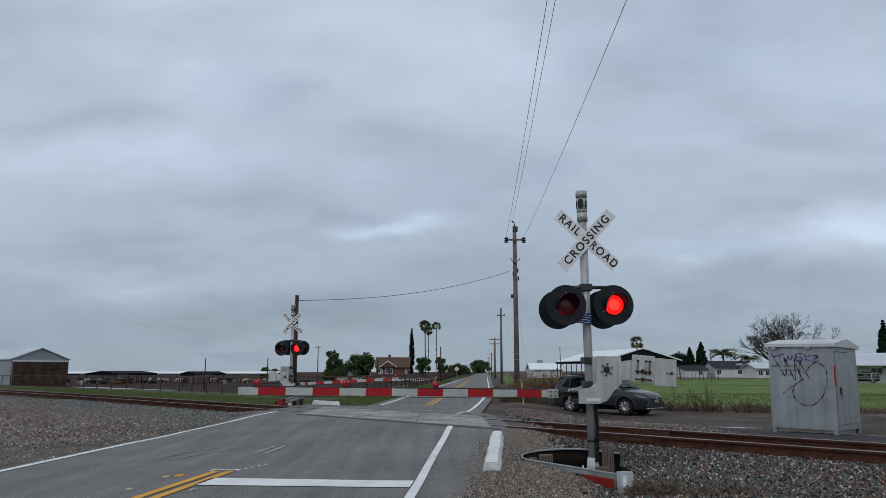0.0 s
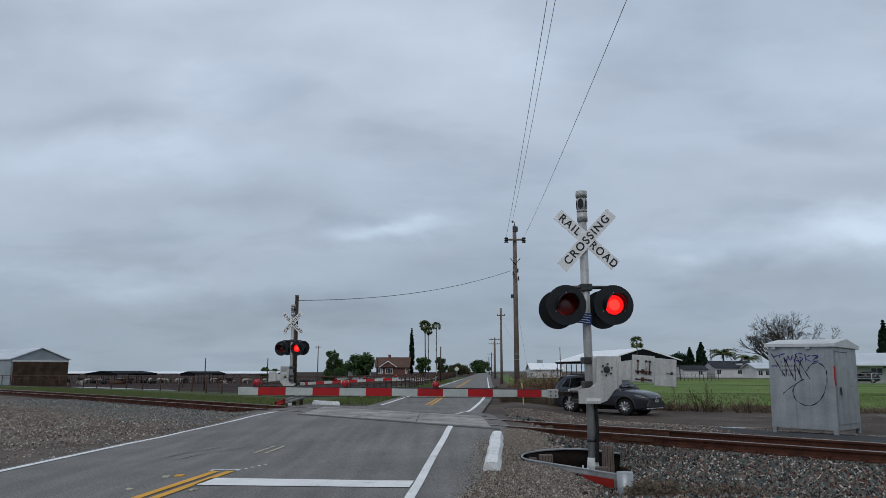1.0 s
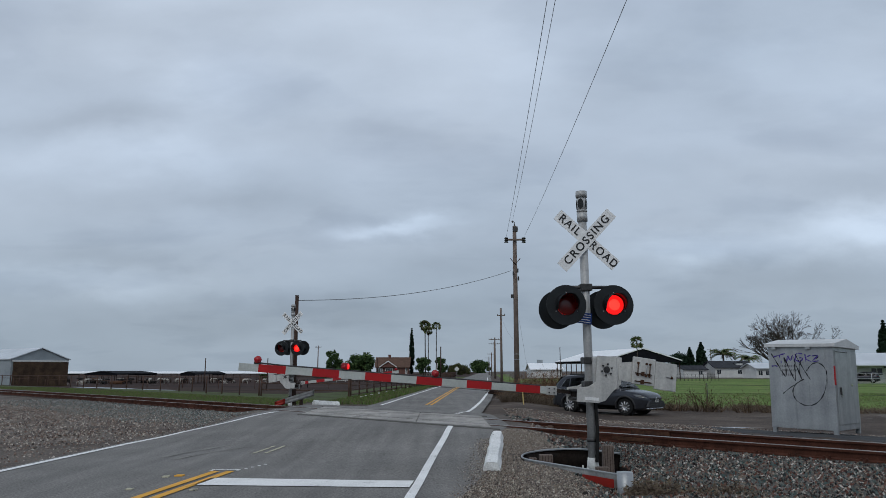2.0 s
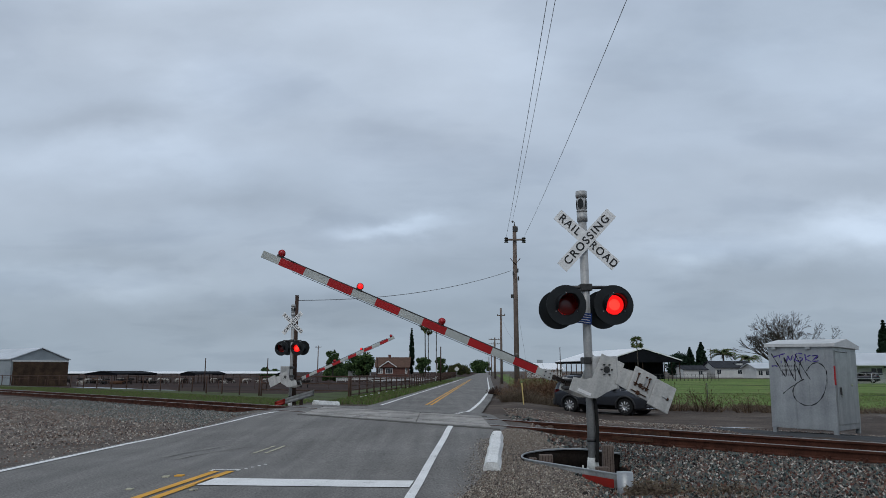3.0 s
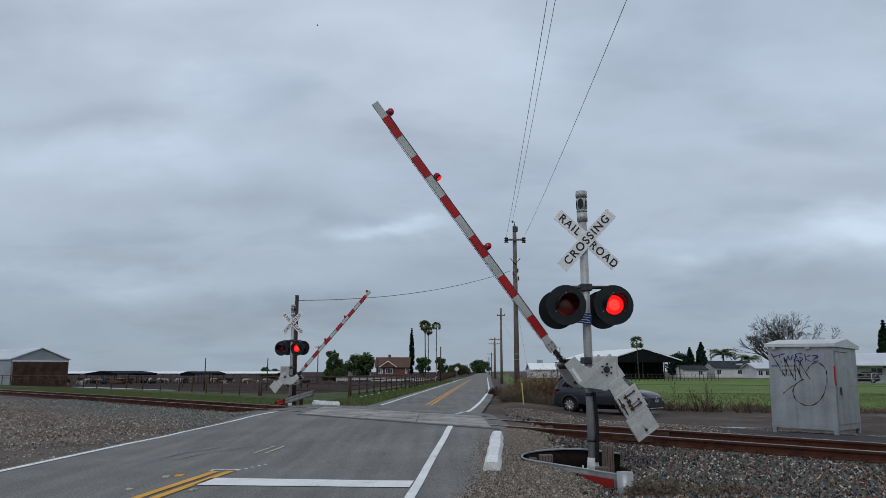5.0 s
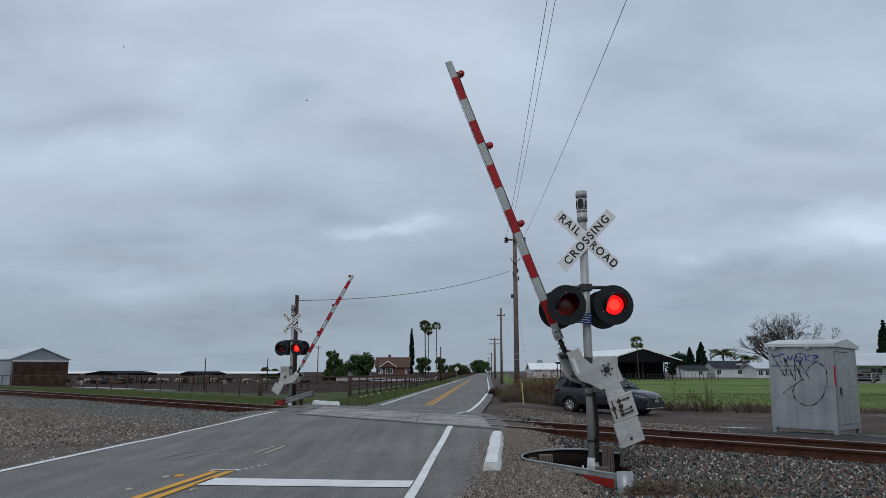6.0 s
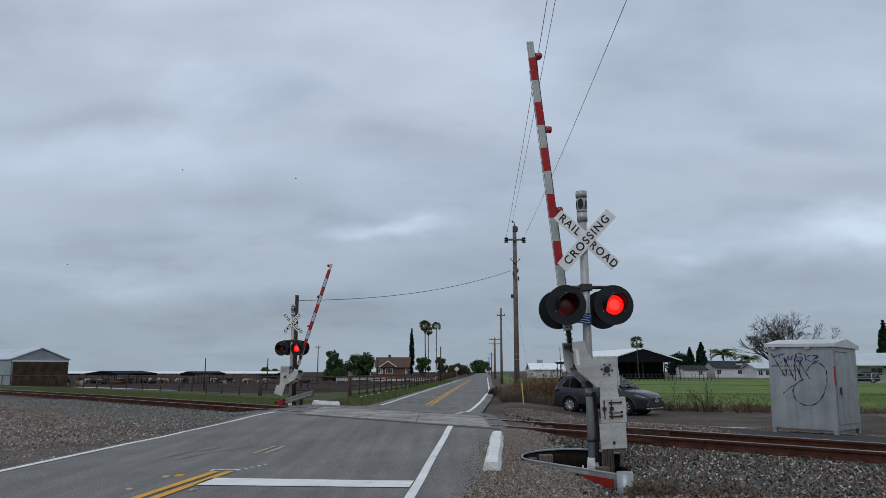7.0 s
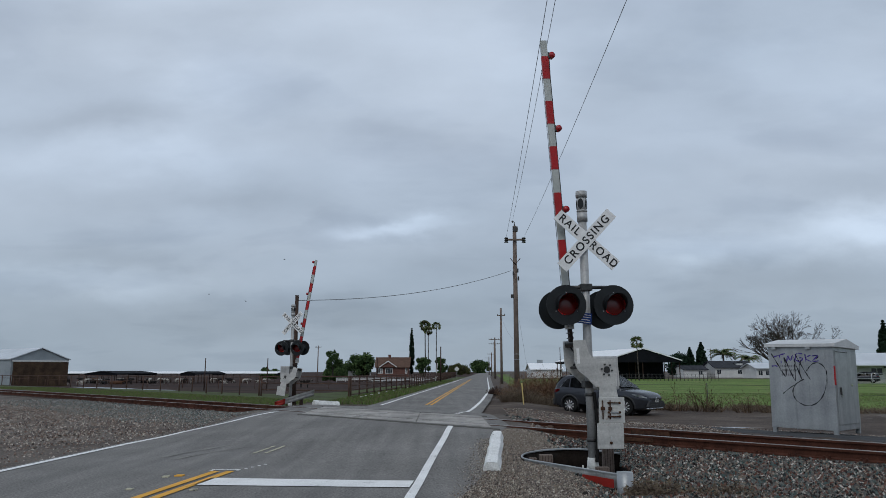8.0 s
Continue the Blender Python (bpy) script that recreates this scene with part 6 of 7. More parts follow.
def spire_tree(x, y, z, h, w, mat, label, seed, tight=False, n=None):
    rng = random.Random(seed)
    t = thing("tree", pose(x, y, z), label, "tree", "trees round the farms")
    part("trunk", rod(B(), (0, 0, -0.3), (0, 0, h * 0.95), w * 0.07, 0.03, 8), M["bark"], t)
    blobs = []
    tiers = 26 if tight else 22
    for i in range(tiers):
        u = i / (tiers - 1)
        r = w / 2 * ((math.sin(min(1, (u + 0.12) * 1.6) * 1.57) * (1 - u) ** 0.55) if tight else (1 - u) ** 0.8 * rng.uniform(0.75, 1.15))
        for k in range(3 if tight else 8):
            a = rng.uniform(0, 6.28)
            q = r * (0.45 if tight else 0.72)
            blobs.append(((q * math.cos(a), q * math.sin(a), h * (0.05 + 0.93 * u) - (0 if tight else r * rng.uniform(-0.1, 0.5))), max(0.12, r * (0.55 if tight else 0.34))))
    crown_leaves(t, blobs, n or 70, w * (0.075 if tight else 0.05), mat, seed, flat=1.0 if tight else 0.5)
    return t


def palm(x, y, z, h, r, label, seed, fronds=34, skirt=True, droop=0.9, fan=True):
    rng = random.Random(seed)
    t = thing("palm_tree", pose(x, y, z, rng.uniform(-1, 1), rng.uniform(-1, 1), 0), label, "palm tree", "palms round the farms")
    bm = B()
    n = 8
    for i in range(n):
        rod(bm, (0, 0, -0.3 + (h + 0.3) * i / n), (0, 0, -0.3 + (h + 0.3) * (i + 1) / n), r * (0.085 - 0.02 * i / n), r * (0.083 - 0.023 * i / n), 8)
    part("trunk", bm, M["bark"], t)
    vs, fs = [], []
    for i in range(fronds):
        a = rng.uniform(0, 6.28)
        up = rng.uniform(-1.1, 2.2) if fan else rng.uniform(-0.1, 1.1)
        d = Vector((math.cos(a), math.sin(a), up)).normalized()
        side = Vector((-math.sin(a), math.cos(a), 0))
        p = Vector((0, 0, h))
        if fan:
            # a stalk that ends in a stiff fan of blades
            c = p + d * r * 0.5
            over = d.cross(side)
            roll = rng.uniform(0, 3.14)
            side, over = side * math.cos(roll) + over * math.sin(roll), over * math.cos(roll) - side * math.sin(roll)
            m = len(vs)
            vs += [tuple(p), tuple(p + side * r * 0.03), tuple(c + side * r * 0.03), tuple(c)]
            fs.append((m, m + 1, m + 2, m + 3))
            for k in range(-4, 5):
                e = (d * math.cos(k * 0.33) + side * math.sin(k * 0.33) - over * 0.12 * rng.random()).normalized()
                tip = c + e * r * rng.uniform(0.42, 0.6) - Vector((0, 0, r * 0.08))
                w = side * math.cos(k * 0.33) * r * 0.06 - d * math.sin(k * 0.33) * r * 0.06
                m = len(vs)
                vs += [tuple(c), tuple(c.lerp(tip, 0.5) + w), tuple(tip), tuple(c.lerp(tip, 0.5) - w)]
                fs.append((m, m + 1, m + 2, m + 3))
            continue
        pts = [p]
        for k in range(5):
            d = (d + Vector((0, 0, -0.11 * droop * (k + 0.4)))).normalized()
            p = p + d * r / 5
            pts.append(p)
        for k in range(1, 6):
            for s in (-1, 1):
                for q in range(3):
                    base = pts[k - 1].lerp(pts[k], q / 3)
                    tip = base + side * s * r * 0.24 * (1 - 0.1 * k) + (pts[k] - pts[k - 1]) * 0.9 - Vector((0, 0, r * 0.09))
                    m = len(vs)
                    vs += [tuple(base), tuple(base + (pts[k] - pts[k - 1]) * 0.28), tuple(tip)]
                    fs.append((m, m + 1, m + 2))
    joined("fronds", vs, fs, M["frond"], "", "", t)
    if skirt:
        crown_leaves(t, [((0, 0, h - r * 0.35), r * 0.32), ((0, 0, h - r * 0.75), r * 0.22)], 60, r * 0.11, M["dry"], seed + 1, "dead_skirt")
    return t


def bare_tree(x, y, z, h, label, seed, depth=7, spread=0.36, first=0.18):
    rng = random.Random(seed)
    t = thing("bare_tree", pose(x, y, z), label, "tree", "trees round the farms")
    out = ([], [])
    for k in range(4):
        d = Vector((rng.gauss(0, 0.35), rng.gauss(0, 0.3), 1)).normalized()
        limb_tree(out, Vector((rng.uniform(-0.2, 0.2), 0, -0.2)), d, h * first, h * 0.016, depth - 1, rng, spread, 0.80)
    joined("branchwork", *out, M["twig"], "", "", t)
    return t


for k, (cx, cy, rx, ry) in enumerate(((-34.5, 74, 3.4, 1.1), (-27, 68, 2.0, 0.6))):
    bm = B()
    bmesh.ops.create_circle(bm, cap_ends=True, segments=40, radius=1)
    for v in bm.verts:
        q = 1 + 0.22 * noise.noise(Vector((v.co.x * 1.5, v.co.y * 1.5, k)))
        v.co = (cx + v.co.x * rx * q, cy + v.co.y * ry * q, ground_z(cx + (v.co.x * rx * q), cy) + 0.03)
    tagged(link("puddle", bm, M["water"]), "shallow rain puddle on the mud", "puddle", kind="structure")
for k, (cx, cy, rx, ry) in enumerate(((8.6, 22.6, 0.9, 0.22), (3.6, 47.0, 0.6, 2.2))):
    bm = B()
    bmesh.ops.create_circle(bm, cap_ends=True, segments=40, radius=1)
    for v in bm.verts:
        q = 1 + 0.25 * noise.noise(Vector((v.co.x * 1.7, v.co.y * 1.7, k + 5)))
        v.co = (cx + v.co.x * rx * q, cy + v.co.y * ry * q, ground_z(cx, cy) - 0.005)
    tagged(link("puddle", bm, M["water"]), "shallow rain puddle on the dirt", "puddle", kind="structure")

tuft_field("grass", scatter(16000, 21, (-50, -6.5), (24, 66), lambda x, y, r: 3.2 < beyond(x, y) < 8.5 and x < -7.6 + 0.05 * y), 0.11, 0.02, M["grass_blades"], "rough green grass beyond the track", "grass", 22)
tuft_field("grass", scatter(9000, 23, (-6, 3), (33, 110), lambda x, y, r: -2.5 < x - (-3.1 + 0.0632 * (y - 34)) < -0.1), 0.18, 0.025, M["grass_blades"], "green roadside grass along the fence", "grass", 24)
tuft_field("grass", scatter(12000, 25, (8, 45), (24, 60), lambda x, y, r: right_of_road(x, y) > 4.5 and (y > 40.5 - 0.42 * (x - 10))), 0.08, 0.025, M["grass_blades"], "green pasture grass", "grass", 26)
tuft_field("grass", scatter(4000, 27, (3, 9), (44, 90), lambda x, y, r: 1.4 < right_of_road(x, y) < 4.5), 0.2, 0.03, M["grass_blades"], "green verge grass beside the road", "grass", 28)
tuft_field("dry_weeds", scatter(7000, 29, (8, 40), (18, 42), lambda x, y, r: -1.3 < (y - (36.0 - 0.42 * (x - 10))) + ragged(x, y, 1.2) < 1.6 and x > 9.5 and r.random() < 0.12 + smooth_step(0.1, 0.7, math.sin(1.3 * x) + 0.6 * math.sin(0.47 * x + 1.0))), 0.22, 0.016, M["grey_weed"], "low brown weeds along the field's edge", "weeds", 30, 0.6)

# the big tangle of brown weeds by the pole, and the stalks along the lot
weed_bush(5.3, 39.0, 1.8, 1.5, 1.75, 2600, M["dry"], "large tangle of rust-brown dry weeds", 41)
weed_bush(4.0, 37.0, 1.0, 0.9, 0.9, 1100, M["grey_weed"], "dark grey-brown dry weed bush", 42)
weed_bush(6.9, 40.0, 1.2, 1.2, 1.4, 1500, M["dry"], "large tangle of rust-brown dry weeds", 43)
weed_bush(5.6, 36.0, 1.5, 0.7, 0.7, 1100, M["grey_weed"], "dark grey-brown dry weed bush", 44)
for k in range(12):
    x = 10.2 + 2.05 * k
    weed_bush(x, 35.6 - 0.42 * (x - 10) + random.uniform(-0.4, 0.4), 1.0, 0.6, random.uniform(0.15, 0.55), 150, M["grey_weed"], "brown weeds along the edge of the pasture", 50 + k)
for k, (x, y, h) in enumerate(((10.9, 33.5, 1.6), (11.9, 33.2, 1.9), (12.3, 32.6, 1.5), (13.4, 32.0, 1.3), (14.6, 32.2, 1.5), (10.3, 34.2, 1.3))):
    weed_bush(x, y, 0.45, 0.3, h * 0.95, 26, M["stalk"], "tall dry thistle stalks", 70 + k, "thistle", "thistle", 2.4)
weed_bush(2.75, 9.3, 0.42, 0.5, 0.26, 500, M["grey_weed"], "low dead grass tuft beside the guard rail", 81)
weed_bush(3.5, 9.0, 0.5, 0.4, 0.18, 350, M["grey_weed"], "low dead grass tuft on the gravel", 82)

weed_bush(3.45, 47.6, 0.36, 0.36, 0.62, 420, M["tumble"], "dark round tumbleweed on the verge", 83, "tumbleweed", "tumbleweed")


# ---- fences ----
def fence(name, pts, gap, h, rails, r, mat, label, group="", post_r=None):
    f = thing(name, Matrix(), label, "fence")
    posts = []
    for a, b in zip(pts, pts[1:]):
        a, b = Vector(a), Vector(b)
        n = max(1, round((b - a).length / gap))
        posts += [a.lerp(b, i / n) for i in range(n)]
    posts.append(Vector(pts[-1]))
    for p in posts:
        z = ground_z(p.x, p.y)
        part("post", rod(B(), (p.x, p.y, z - 0.2), (p.x, p.y, z + h), post_r or r * 1.4, seg=8), M[mat], f)
    for k in rails:
        for a, b in zip(pts, pts[1:]):
            bm = B()
            n = max(1, round((Vector(b) - Vector(a)).length / gap))
            last = None
            for i in range(n + 1):
                p = Vector(a).lerp(Vector(b), i / n)
                q = Vector((p.x, p.y, ground_z(p.x, p.y) + k))
                if last is not None:
                    rod(bm, last, q, r, seg=6, caps=False)
                last = q
            part("rail", bm, M[mat], f)
    return f


M["pipe"] = surface("rusty_brown_pipe", (0.105, 0.062, 0.047), (0.065, 0.042, 0.034), 3, 30, 0.8, bump=0.2)
M["fence_white"] = surface("white_fence_paint", (0.66, 0.66, 0.65), (0.55, 0.55, 0.54), 2, 20, 0.6, bump=0.1)
fence("pipe_fence", [(-11.6, 46), (-5.3, 40.5)], 6.5, 1.25, (1.2, 0.8, 0.4), 0.035, "pipe", "rust-brown pipe gate and fence beside the road", post_r=0.055)
fence("pipe_fence", [(-5.2, 40.6), (-2.9, 62), (-0.8, 100), (1.2, 150), (4.0, 215)], 2.2, 1.25, (1.2, 0.95, 0.7, 0.45, 0.2), 0.03, "pipe", "long rust-brown pipe fence along the road", post_r=0.045)
fence("pipe_fence", [(-62, 96), (-44, 80), (-22, 60), (-11.8, 46.2)], 3.2, 1.25, (1.2,), 0.03, "pipe", "rust-brown pipe fence along the paddock", post_r=0.05)
fence("pipe_fence", [(-120, 130), (-60, 118), (-6, 112)], 6.0, 1.25, (1.2,), 0.03, "pipe", "dark cattle fence across the corral", post_r=0.05)
fence("white_fence", [(-35, 236), (-8, 236), (4, 232)], 3.0, 1.3, (1.25, 0.85, 0.4), 0.11, "fence_white", "white board fence before the house", post_r=0.09)
fence("wire_fence", [(8.5, 36.5), (17, 33.0), (26, 29.2), (36, 25)], 4.2, 1.25, (1.15, 0.75), 0.006, "steel", "slim wire fence with steel posts along the pasture", post_r=0.022)
for k in range(14):
    p = Vector((-4.6, 40.8)).lerp(Vector((-0.2, 100)), (k / 14) ** 1.5)
    ob = link("stone", ball(B(), (0, 0, 0), 0.10, 8, 0, (1, 1, 0.7)), M["kerb"])
    ob.matrix_basis = pose(p.x, p.y, ground_z(p.x, p.y) + 0.06, 0, 0, 30 * k)
    tagged(ob, "whitewashed stone beside the fence", "stone", "whitewashed stones along the fence")


# ---- farm buildings ----
M.update(
    tin=surface("pale_corrugated_steel", (0.33, 0.365, 0.38), (0.27, 0.30, 0.315), 0.4, 8, 0.5, 0.2, bump=0.1, amount=0.2),
    tin_roof=surface("weathered_white_roof_steel", (0.60, 0.63, 0.66), (0.50, 0.53, 0.56), 0.2, 6, 0.45, 0.1, bump=0.1, amount=0.2),
    roof_white=surface("bright_white_roof_steel", (0.84, 0.85, 0.86), (0.76, 0.77, 0.78), 0.3, 6, 0.6, bump=0.05, amount=0.15),
    hay=surface("dark_stacked_hay", (0.085, 0.055, 0.035), (0.045, 0.030, 0.022), 0.8, 6, 0.95, bump=0.7),
    # near-black colour that stands in for the deep shade under the cattle roofs
    shade_fill=surface("near_black_painted_shade", (0.010, 0.011, 0.015), (0.007, 0.008, 0.010), 0.5, 5, 0.9, bump=0.1),
    brick=surface("dull_red_siding", (0.165, 0.085, 0.068), (0.125, 0.064, 0.053), 1.0, 8, 0.85, bump=0.2),
    tile=surface("brown_roof_shingles", (0.130, 0.080, 0.060), (0.095, 0.060, 0.046), 1.2, 8, 0.9, bump=0.4),
    white_wall=surface("white_stucco", (0.66, 0.66, 0.64), (0.56, 0.56, 0.545), 0.6, 8, 0.8, bump=0.1, amount=0.2),
    slate=surface("dark_grey_shingles", (0.045, 0.048, 0.055), (0.032, 0.034, 0.04), 1.0, 8, 0.85, bump=0.3),
    pane=plain("dark_window_pane", (0.03, 0.035, 0.042), 0.1),
    cow_white=surface("white_cow_hide", (0.60, 0.56, 0.50), (0.02, 0.018, 0.016), 1.6, 20, 0.8, bump=0.0, amount=0.2, coords="Object"),
    cow_black=surface("black_cow_hide", (0.018, 0.016, 0.015), (0.012, 0.011, 0.011), 2, 20, 0.8, bump=0.0, spots=(0.55, 0.52, 0.47), spot_at=0.60),
    cow_brown=surface("brown_cow_hide", (0.12, 0.062, 0.035), (0.08, 0.042, 0.025), 2, 20, 0.8, bump=0.0),
)


def gable_house(name, m, w, d, eave, ridge, wall, roof, label, category, over=0.5, gable=None):
    """Four walls and a pitched roof; the ridge runs along x."""
    h = thing(name, m, label, category)
    t = 0.2
    part("wall", box(B(), -w / 2, w / 2, -d / 2, -d / 2 + t, -0.5, eave), wall, h)
    part("wall", box(B(), -w / 2, w / 2, d / 2 - t, d / 2, -0.5, eave), wall, h)
    for s in (-1, 1):
        bm = B()
        plate(bm, [(-d / 2 + t, -0.5), (d / 2 - t, -0.5), (d / 2 - t, eave), (0, ridge - 0.1), (-d / 2 + t, eave)], s * w / 2 - s * t, s * w / 2)
        ob = part("wall", bm, gable or wall, h)
        ob.data.transform(pose(0, 0, 0, 0, 0, 90))
    k = (ridge - eave) / (d / 2)
    for s in (-1, 1):
        bm = B()
        a = [(-w / 2 - over, s * (d / 2 + over), eave - k * over), (w / 2 + over, s * (d / 2 + over), eave - k * over), (w / 2 + over, 0, ridge), (-w / 2 - over, 0, ridge)]
        lo = [bm.verts.new(p) for p in a]
        hi = [bm.verts.new((x, y, z + 0.16)) for x, y, z in a]
        bm.faces.new(lo), bm.faces.new(hi)
        for i in range(4):
            bm.faces.new((lo[i], lo[(i + 1) % 4], hi[(i + 1) % 4], hi[i]))
        bmesh.ops.recalc_face_normals(bm, faces=bm.faces)
        part("roof", bm, roof, h)
    return h


def window(h, x, z, w, hh, y, frame="white_wall", two=True):
    fr = part("window", box(B(), x - w / 2 - 0.15, x + w / 2 + 0.15, y - 0.06, y - 0.005, z - 0.15, z + hh + 0.15), M[frame], h)
    for k in range(2 if two else 1):
        n = 2 if two else 1
        part("pane", box(B(), x - w / 2 + k * w / n + 0.05, x - w / 2 + (k + 1) * w / n - 0.05, y - 0.09, y - 0.061, z, z + hh), M["pane"], fr)


def open_shed(name, m, w, d, eave, ridge, label, roof="tin_roof", under="shade_fill", bays=8):
    """A roof on posts, open on all sides; the ridge runs along x."""
    h = thing(name, m, label, "cattle shed")
    k = (ridge - eave) / (d / 2)
    for s in (-1, 1):
        # the soffit's shade is put into its colour
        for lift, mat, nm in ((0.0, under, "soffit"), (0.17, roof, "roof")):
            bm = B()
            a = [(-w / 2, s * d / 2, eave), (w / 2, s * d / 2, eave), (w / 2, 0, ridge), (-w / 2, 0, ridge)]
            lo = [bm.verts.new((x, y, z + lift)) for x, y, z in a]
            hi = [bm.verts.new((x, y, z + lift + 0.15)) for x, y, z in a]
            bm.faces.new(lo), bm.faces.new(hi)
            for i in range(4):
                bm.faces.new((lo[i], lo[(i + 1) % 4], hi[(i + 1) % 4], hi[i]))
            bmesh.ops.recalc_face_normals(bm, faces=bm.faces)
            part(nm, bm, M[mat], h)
    for i in range(bays + 1):
        x = -w / 2 + 0.5 + (w - 1) * i / bays
        for y in (-d / 2 + 0.4, 0, d / 2 - 0.4):
            part("post", box(B(), x - 0.08, x + 0.08, y - 0.08, y + 0.08, -0.5, eave + (ridge - eave) * (1 - abs(y) / (d / 2)) - 0.02), M["dark_wood"], h)
    # near-black gable fills, added to stand for the dark inside under the ridge
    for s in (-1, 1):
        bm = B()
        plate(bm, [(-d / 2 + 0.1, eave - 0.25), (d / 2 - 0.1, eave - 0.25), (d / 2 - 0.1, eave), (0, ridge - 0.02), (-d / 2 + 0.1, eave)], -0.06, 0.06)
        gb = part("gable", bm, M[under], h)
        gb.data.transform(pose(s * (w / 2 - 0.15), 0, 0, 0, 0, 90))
    return h


# hay barn on the left, its gable end half open over stacked hay
hb = gable_house("hay_barn", pose(-78.2 - 16, 139 + 12, -1.6, 0, 0, math.degrees(math.atan2(0.6, -0.8)) + 180), 40, 10.6, 5.35, 7.45, M["tin"], M["tin_roof"], "pale corrugated steel hay barn with dark stacked hay", "barn", 0.3)
part("stacked_hay", box(B(), 20.0, 20.35, -4.9, 5.2, -0.5, 4.85), M["hay"], hb)
part("eave_strip", box(B(), 20.02, 20.3, -5.2, 5.25, 4.86, 5.15), M["white_wall"], hb)
# long low cattle sheds with pale roofs
open_shed("cattle_shed", pose(-87, 232, -2.1), 70, 16, 2.6, 3.15, "long low cattle shed with a pale steel roof", roof="roof_white", bays=9)
# here the roof takes the same near-black shade colour as the underside
for gx, gy, wd, rr in ((-89.2, 190, 8.6, 3.65), (-66.6, 190, 4.0, 3.55)):
    sh = open_shed("shade_shed", pose(gx, gy + 10, -2.45, 0, 0, 90), 26, wd, 3.0, rr, "open cattle shade with shade painted into its dark underside", roof="shade_fill", bays=2)
# small house far down the road
fh = gable_house("farmhouse", pose(-18.2, 262, 0.0), 11.6, 9, 3.1, 6.3, M["brick"], M["tile"], "dull red farmhouse with a brown shingle roof", "house", 0.6)
porch = part("porch_gable", plate(B(), [(-4.3, 2.9), (1.3, 2.9), (-1.5, 4.7)], -5.3, -4.4), M["brick"], fh)
for s in (-1, 1):
    bm = B()
    plate(bm, [(-1.5, 4.75), (-1.5, 5.15), (-1.5 + s * 3.1, 3.05), (-1.5 + s * 3.1, 2.7)], -5.6, -4.4)
    part("porch_roof", bm, M["white_wall"], fh)
part("chimney", box(B(), -1.8, -0.9, -0.5, 0.4, 5.6, 7.4), M["brick"], fh)
for x, w in ((-4.9, 0.9), (-3.9, 0.6), (-1.8, 1.1), (-0.6, 1.1), (5.0, 0.5)):
    window(fh, x, 0.7, w, 1.7, -4.5)
part("lean_to", box(B(), -17, -9.0, 4, 9, -0.3, 2.6), M["white_wall"], fh)
# white-roofed shed and the big shade barn to the right
ws = gable_house("white_shed", pose(28.2, 200, 0.0), 8.4, 10, 1.9, 3.5, M["white_wall"], M["roof_white"], "low shed with a white steel roof beside the pasture", "shed", 0.4)
part("roof_vent", box(B(), -1.6, -0.2, 1.0, 2.4, 2.8, 4.6), M["tin"], ws)
sb = open_shed("shade_barn", pose(41.0, 172.5, 0.0, 0, 0, 99), 34, 18, 3.6, 6.2, "big open cattle barn with painted shade underneath and pale roof edge", roof="roof_white", bays=9)
for sg in (-1, 1):
    bm = B()
    plate(bm, [(0, 6.28), (0, 6.52), (sg * 9.0, 3.92), (sg * 9.0, 3.68)], -0.05, 0.05)
    fa = part("fascia", bm, M["roof_white"], sb)
    fa.data.transform(pose(-17.05, 0, 0, 0, 0, 90))
# added near-black panel that stands in for the barn's shaded depth
part("back_wall", box(B(), -8.3, -8.0, -8.8, 8.8, -0.3, 3.9), M["shade_fill"], sb)
fence("feed_rail", [(29, 128), (41, 133), (53, 138)], 0.9, 1.3, (1.25, 0.7), 0.04, "steel", "row of dark steel feed stanchions before the barn", post_r=0.05)
# white farmhouse with dark roof, right of the conifers
rh = gable_house("farmhouse", pose(81.5, 205, 0.0, 0, 0, 4), 11.2, 8, 2.5, 4.2, M["white_wall"], M["slate"], "white stucco farmhouse with a dark shingle roof", "house", 0.5)
for x in (-4.5, 1.5, 4.6):
    window(rh, x, 0.7, 1.2, 1.1, -4.0)
part("dormer", box(B(), 1.2, 3.0, -2.9, -1.2, 2.9, 3.7), M["white_wall"], rh)
part("dormer_roof", plate(B(), [(1.0, 3.7), (3.2, 3.7), (2.1, 4.2)], -3.1, -1.0), M["slate"], rh)
rg = gable_house("garage", pose(70.0, 203, 0.0, 0, 0, 8), 7.0, 6, 1.9, 2.9, M["white_wall"], M["slate"], "small pale garage with a dark roof", "garage", 0.4)
window(rg, 1.5, 0.5, 1.2, 1.0, -3.0)
cp = gable_house("carport", pose(84.2, 190, 0.0, 0, 0, 10), 6.6, 6, 2.3, 3.4, M["white_wall"], M["tin_roof"], "long white outbuilding with a pale roof", "outbuilding", 0.6)
for x in (-3, 0, 3):
    window(cp, x * 0.7, 0.4, 1.2, 1.2, -3.0)
eb = gable_house("farm_store", pose(72.5, 118, 0.0, 0, 0, -18), 10, 9, 2.6, 4.3, M["white_wall"], M["tin_roof"], "white farm building with a pale gabled roof", "farm building", 0.7)
window(eb, -2.0, 0.9, 1.6, 1.0, -4.5)
part("sign_bar", box(B(), -1.0, 4.0, -4.62, -4.52, 2.0, 2.35), M["steel"], eb)
part("porch_canopy", box(B(), -6.5, 6.5, -6.8, -4.4, 2.28, 2.45), M["tin_roof"], eb)
fence("yard_fence", [(55, 96), (76, 96)], 2.4, 1.5, (1.45, 0.8, 0.2), 0.03, "galv", "grey wire yard fence before the farm building")

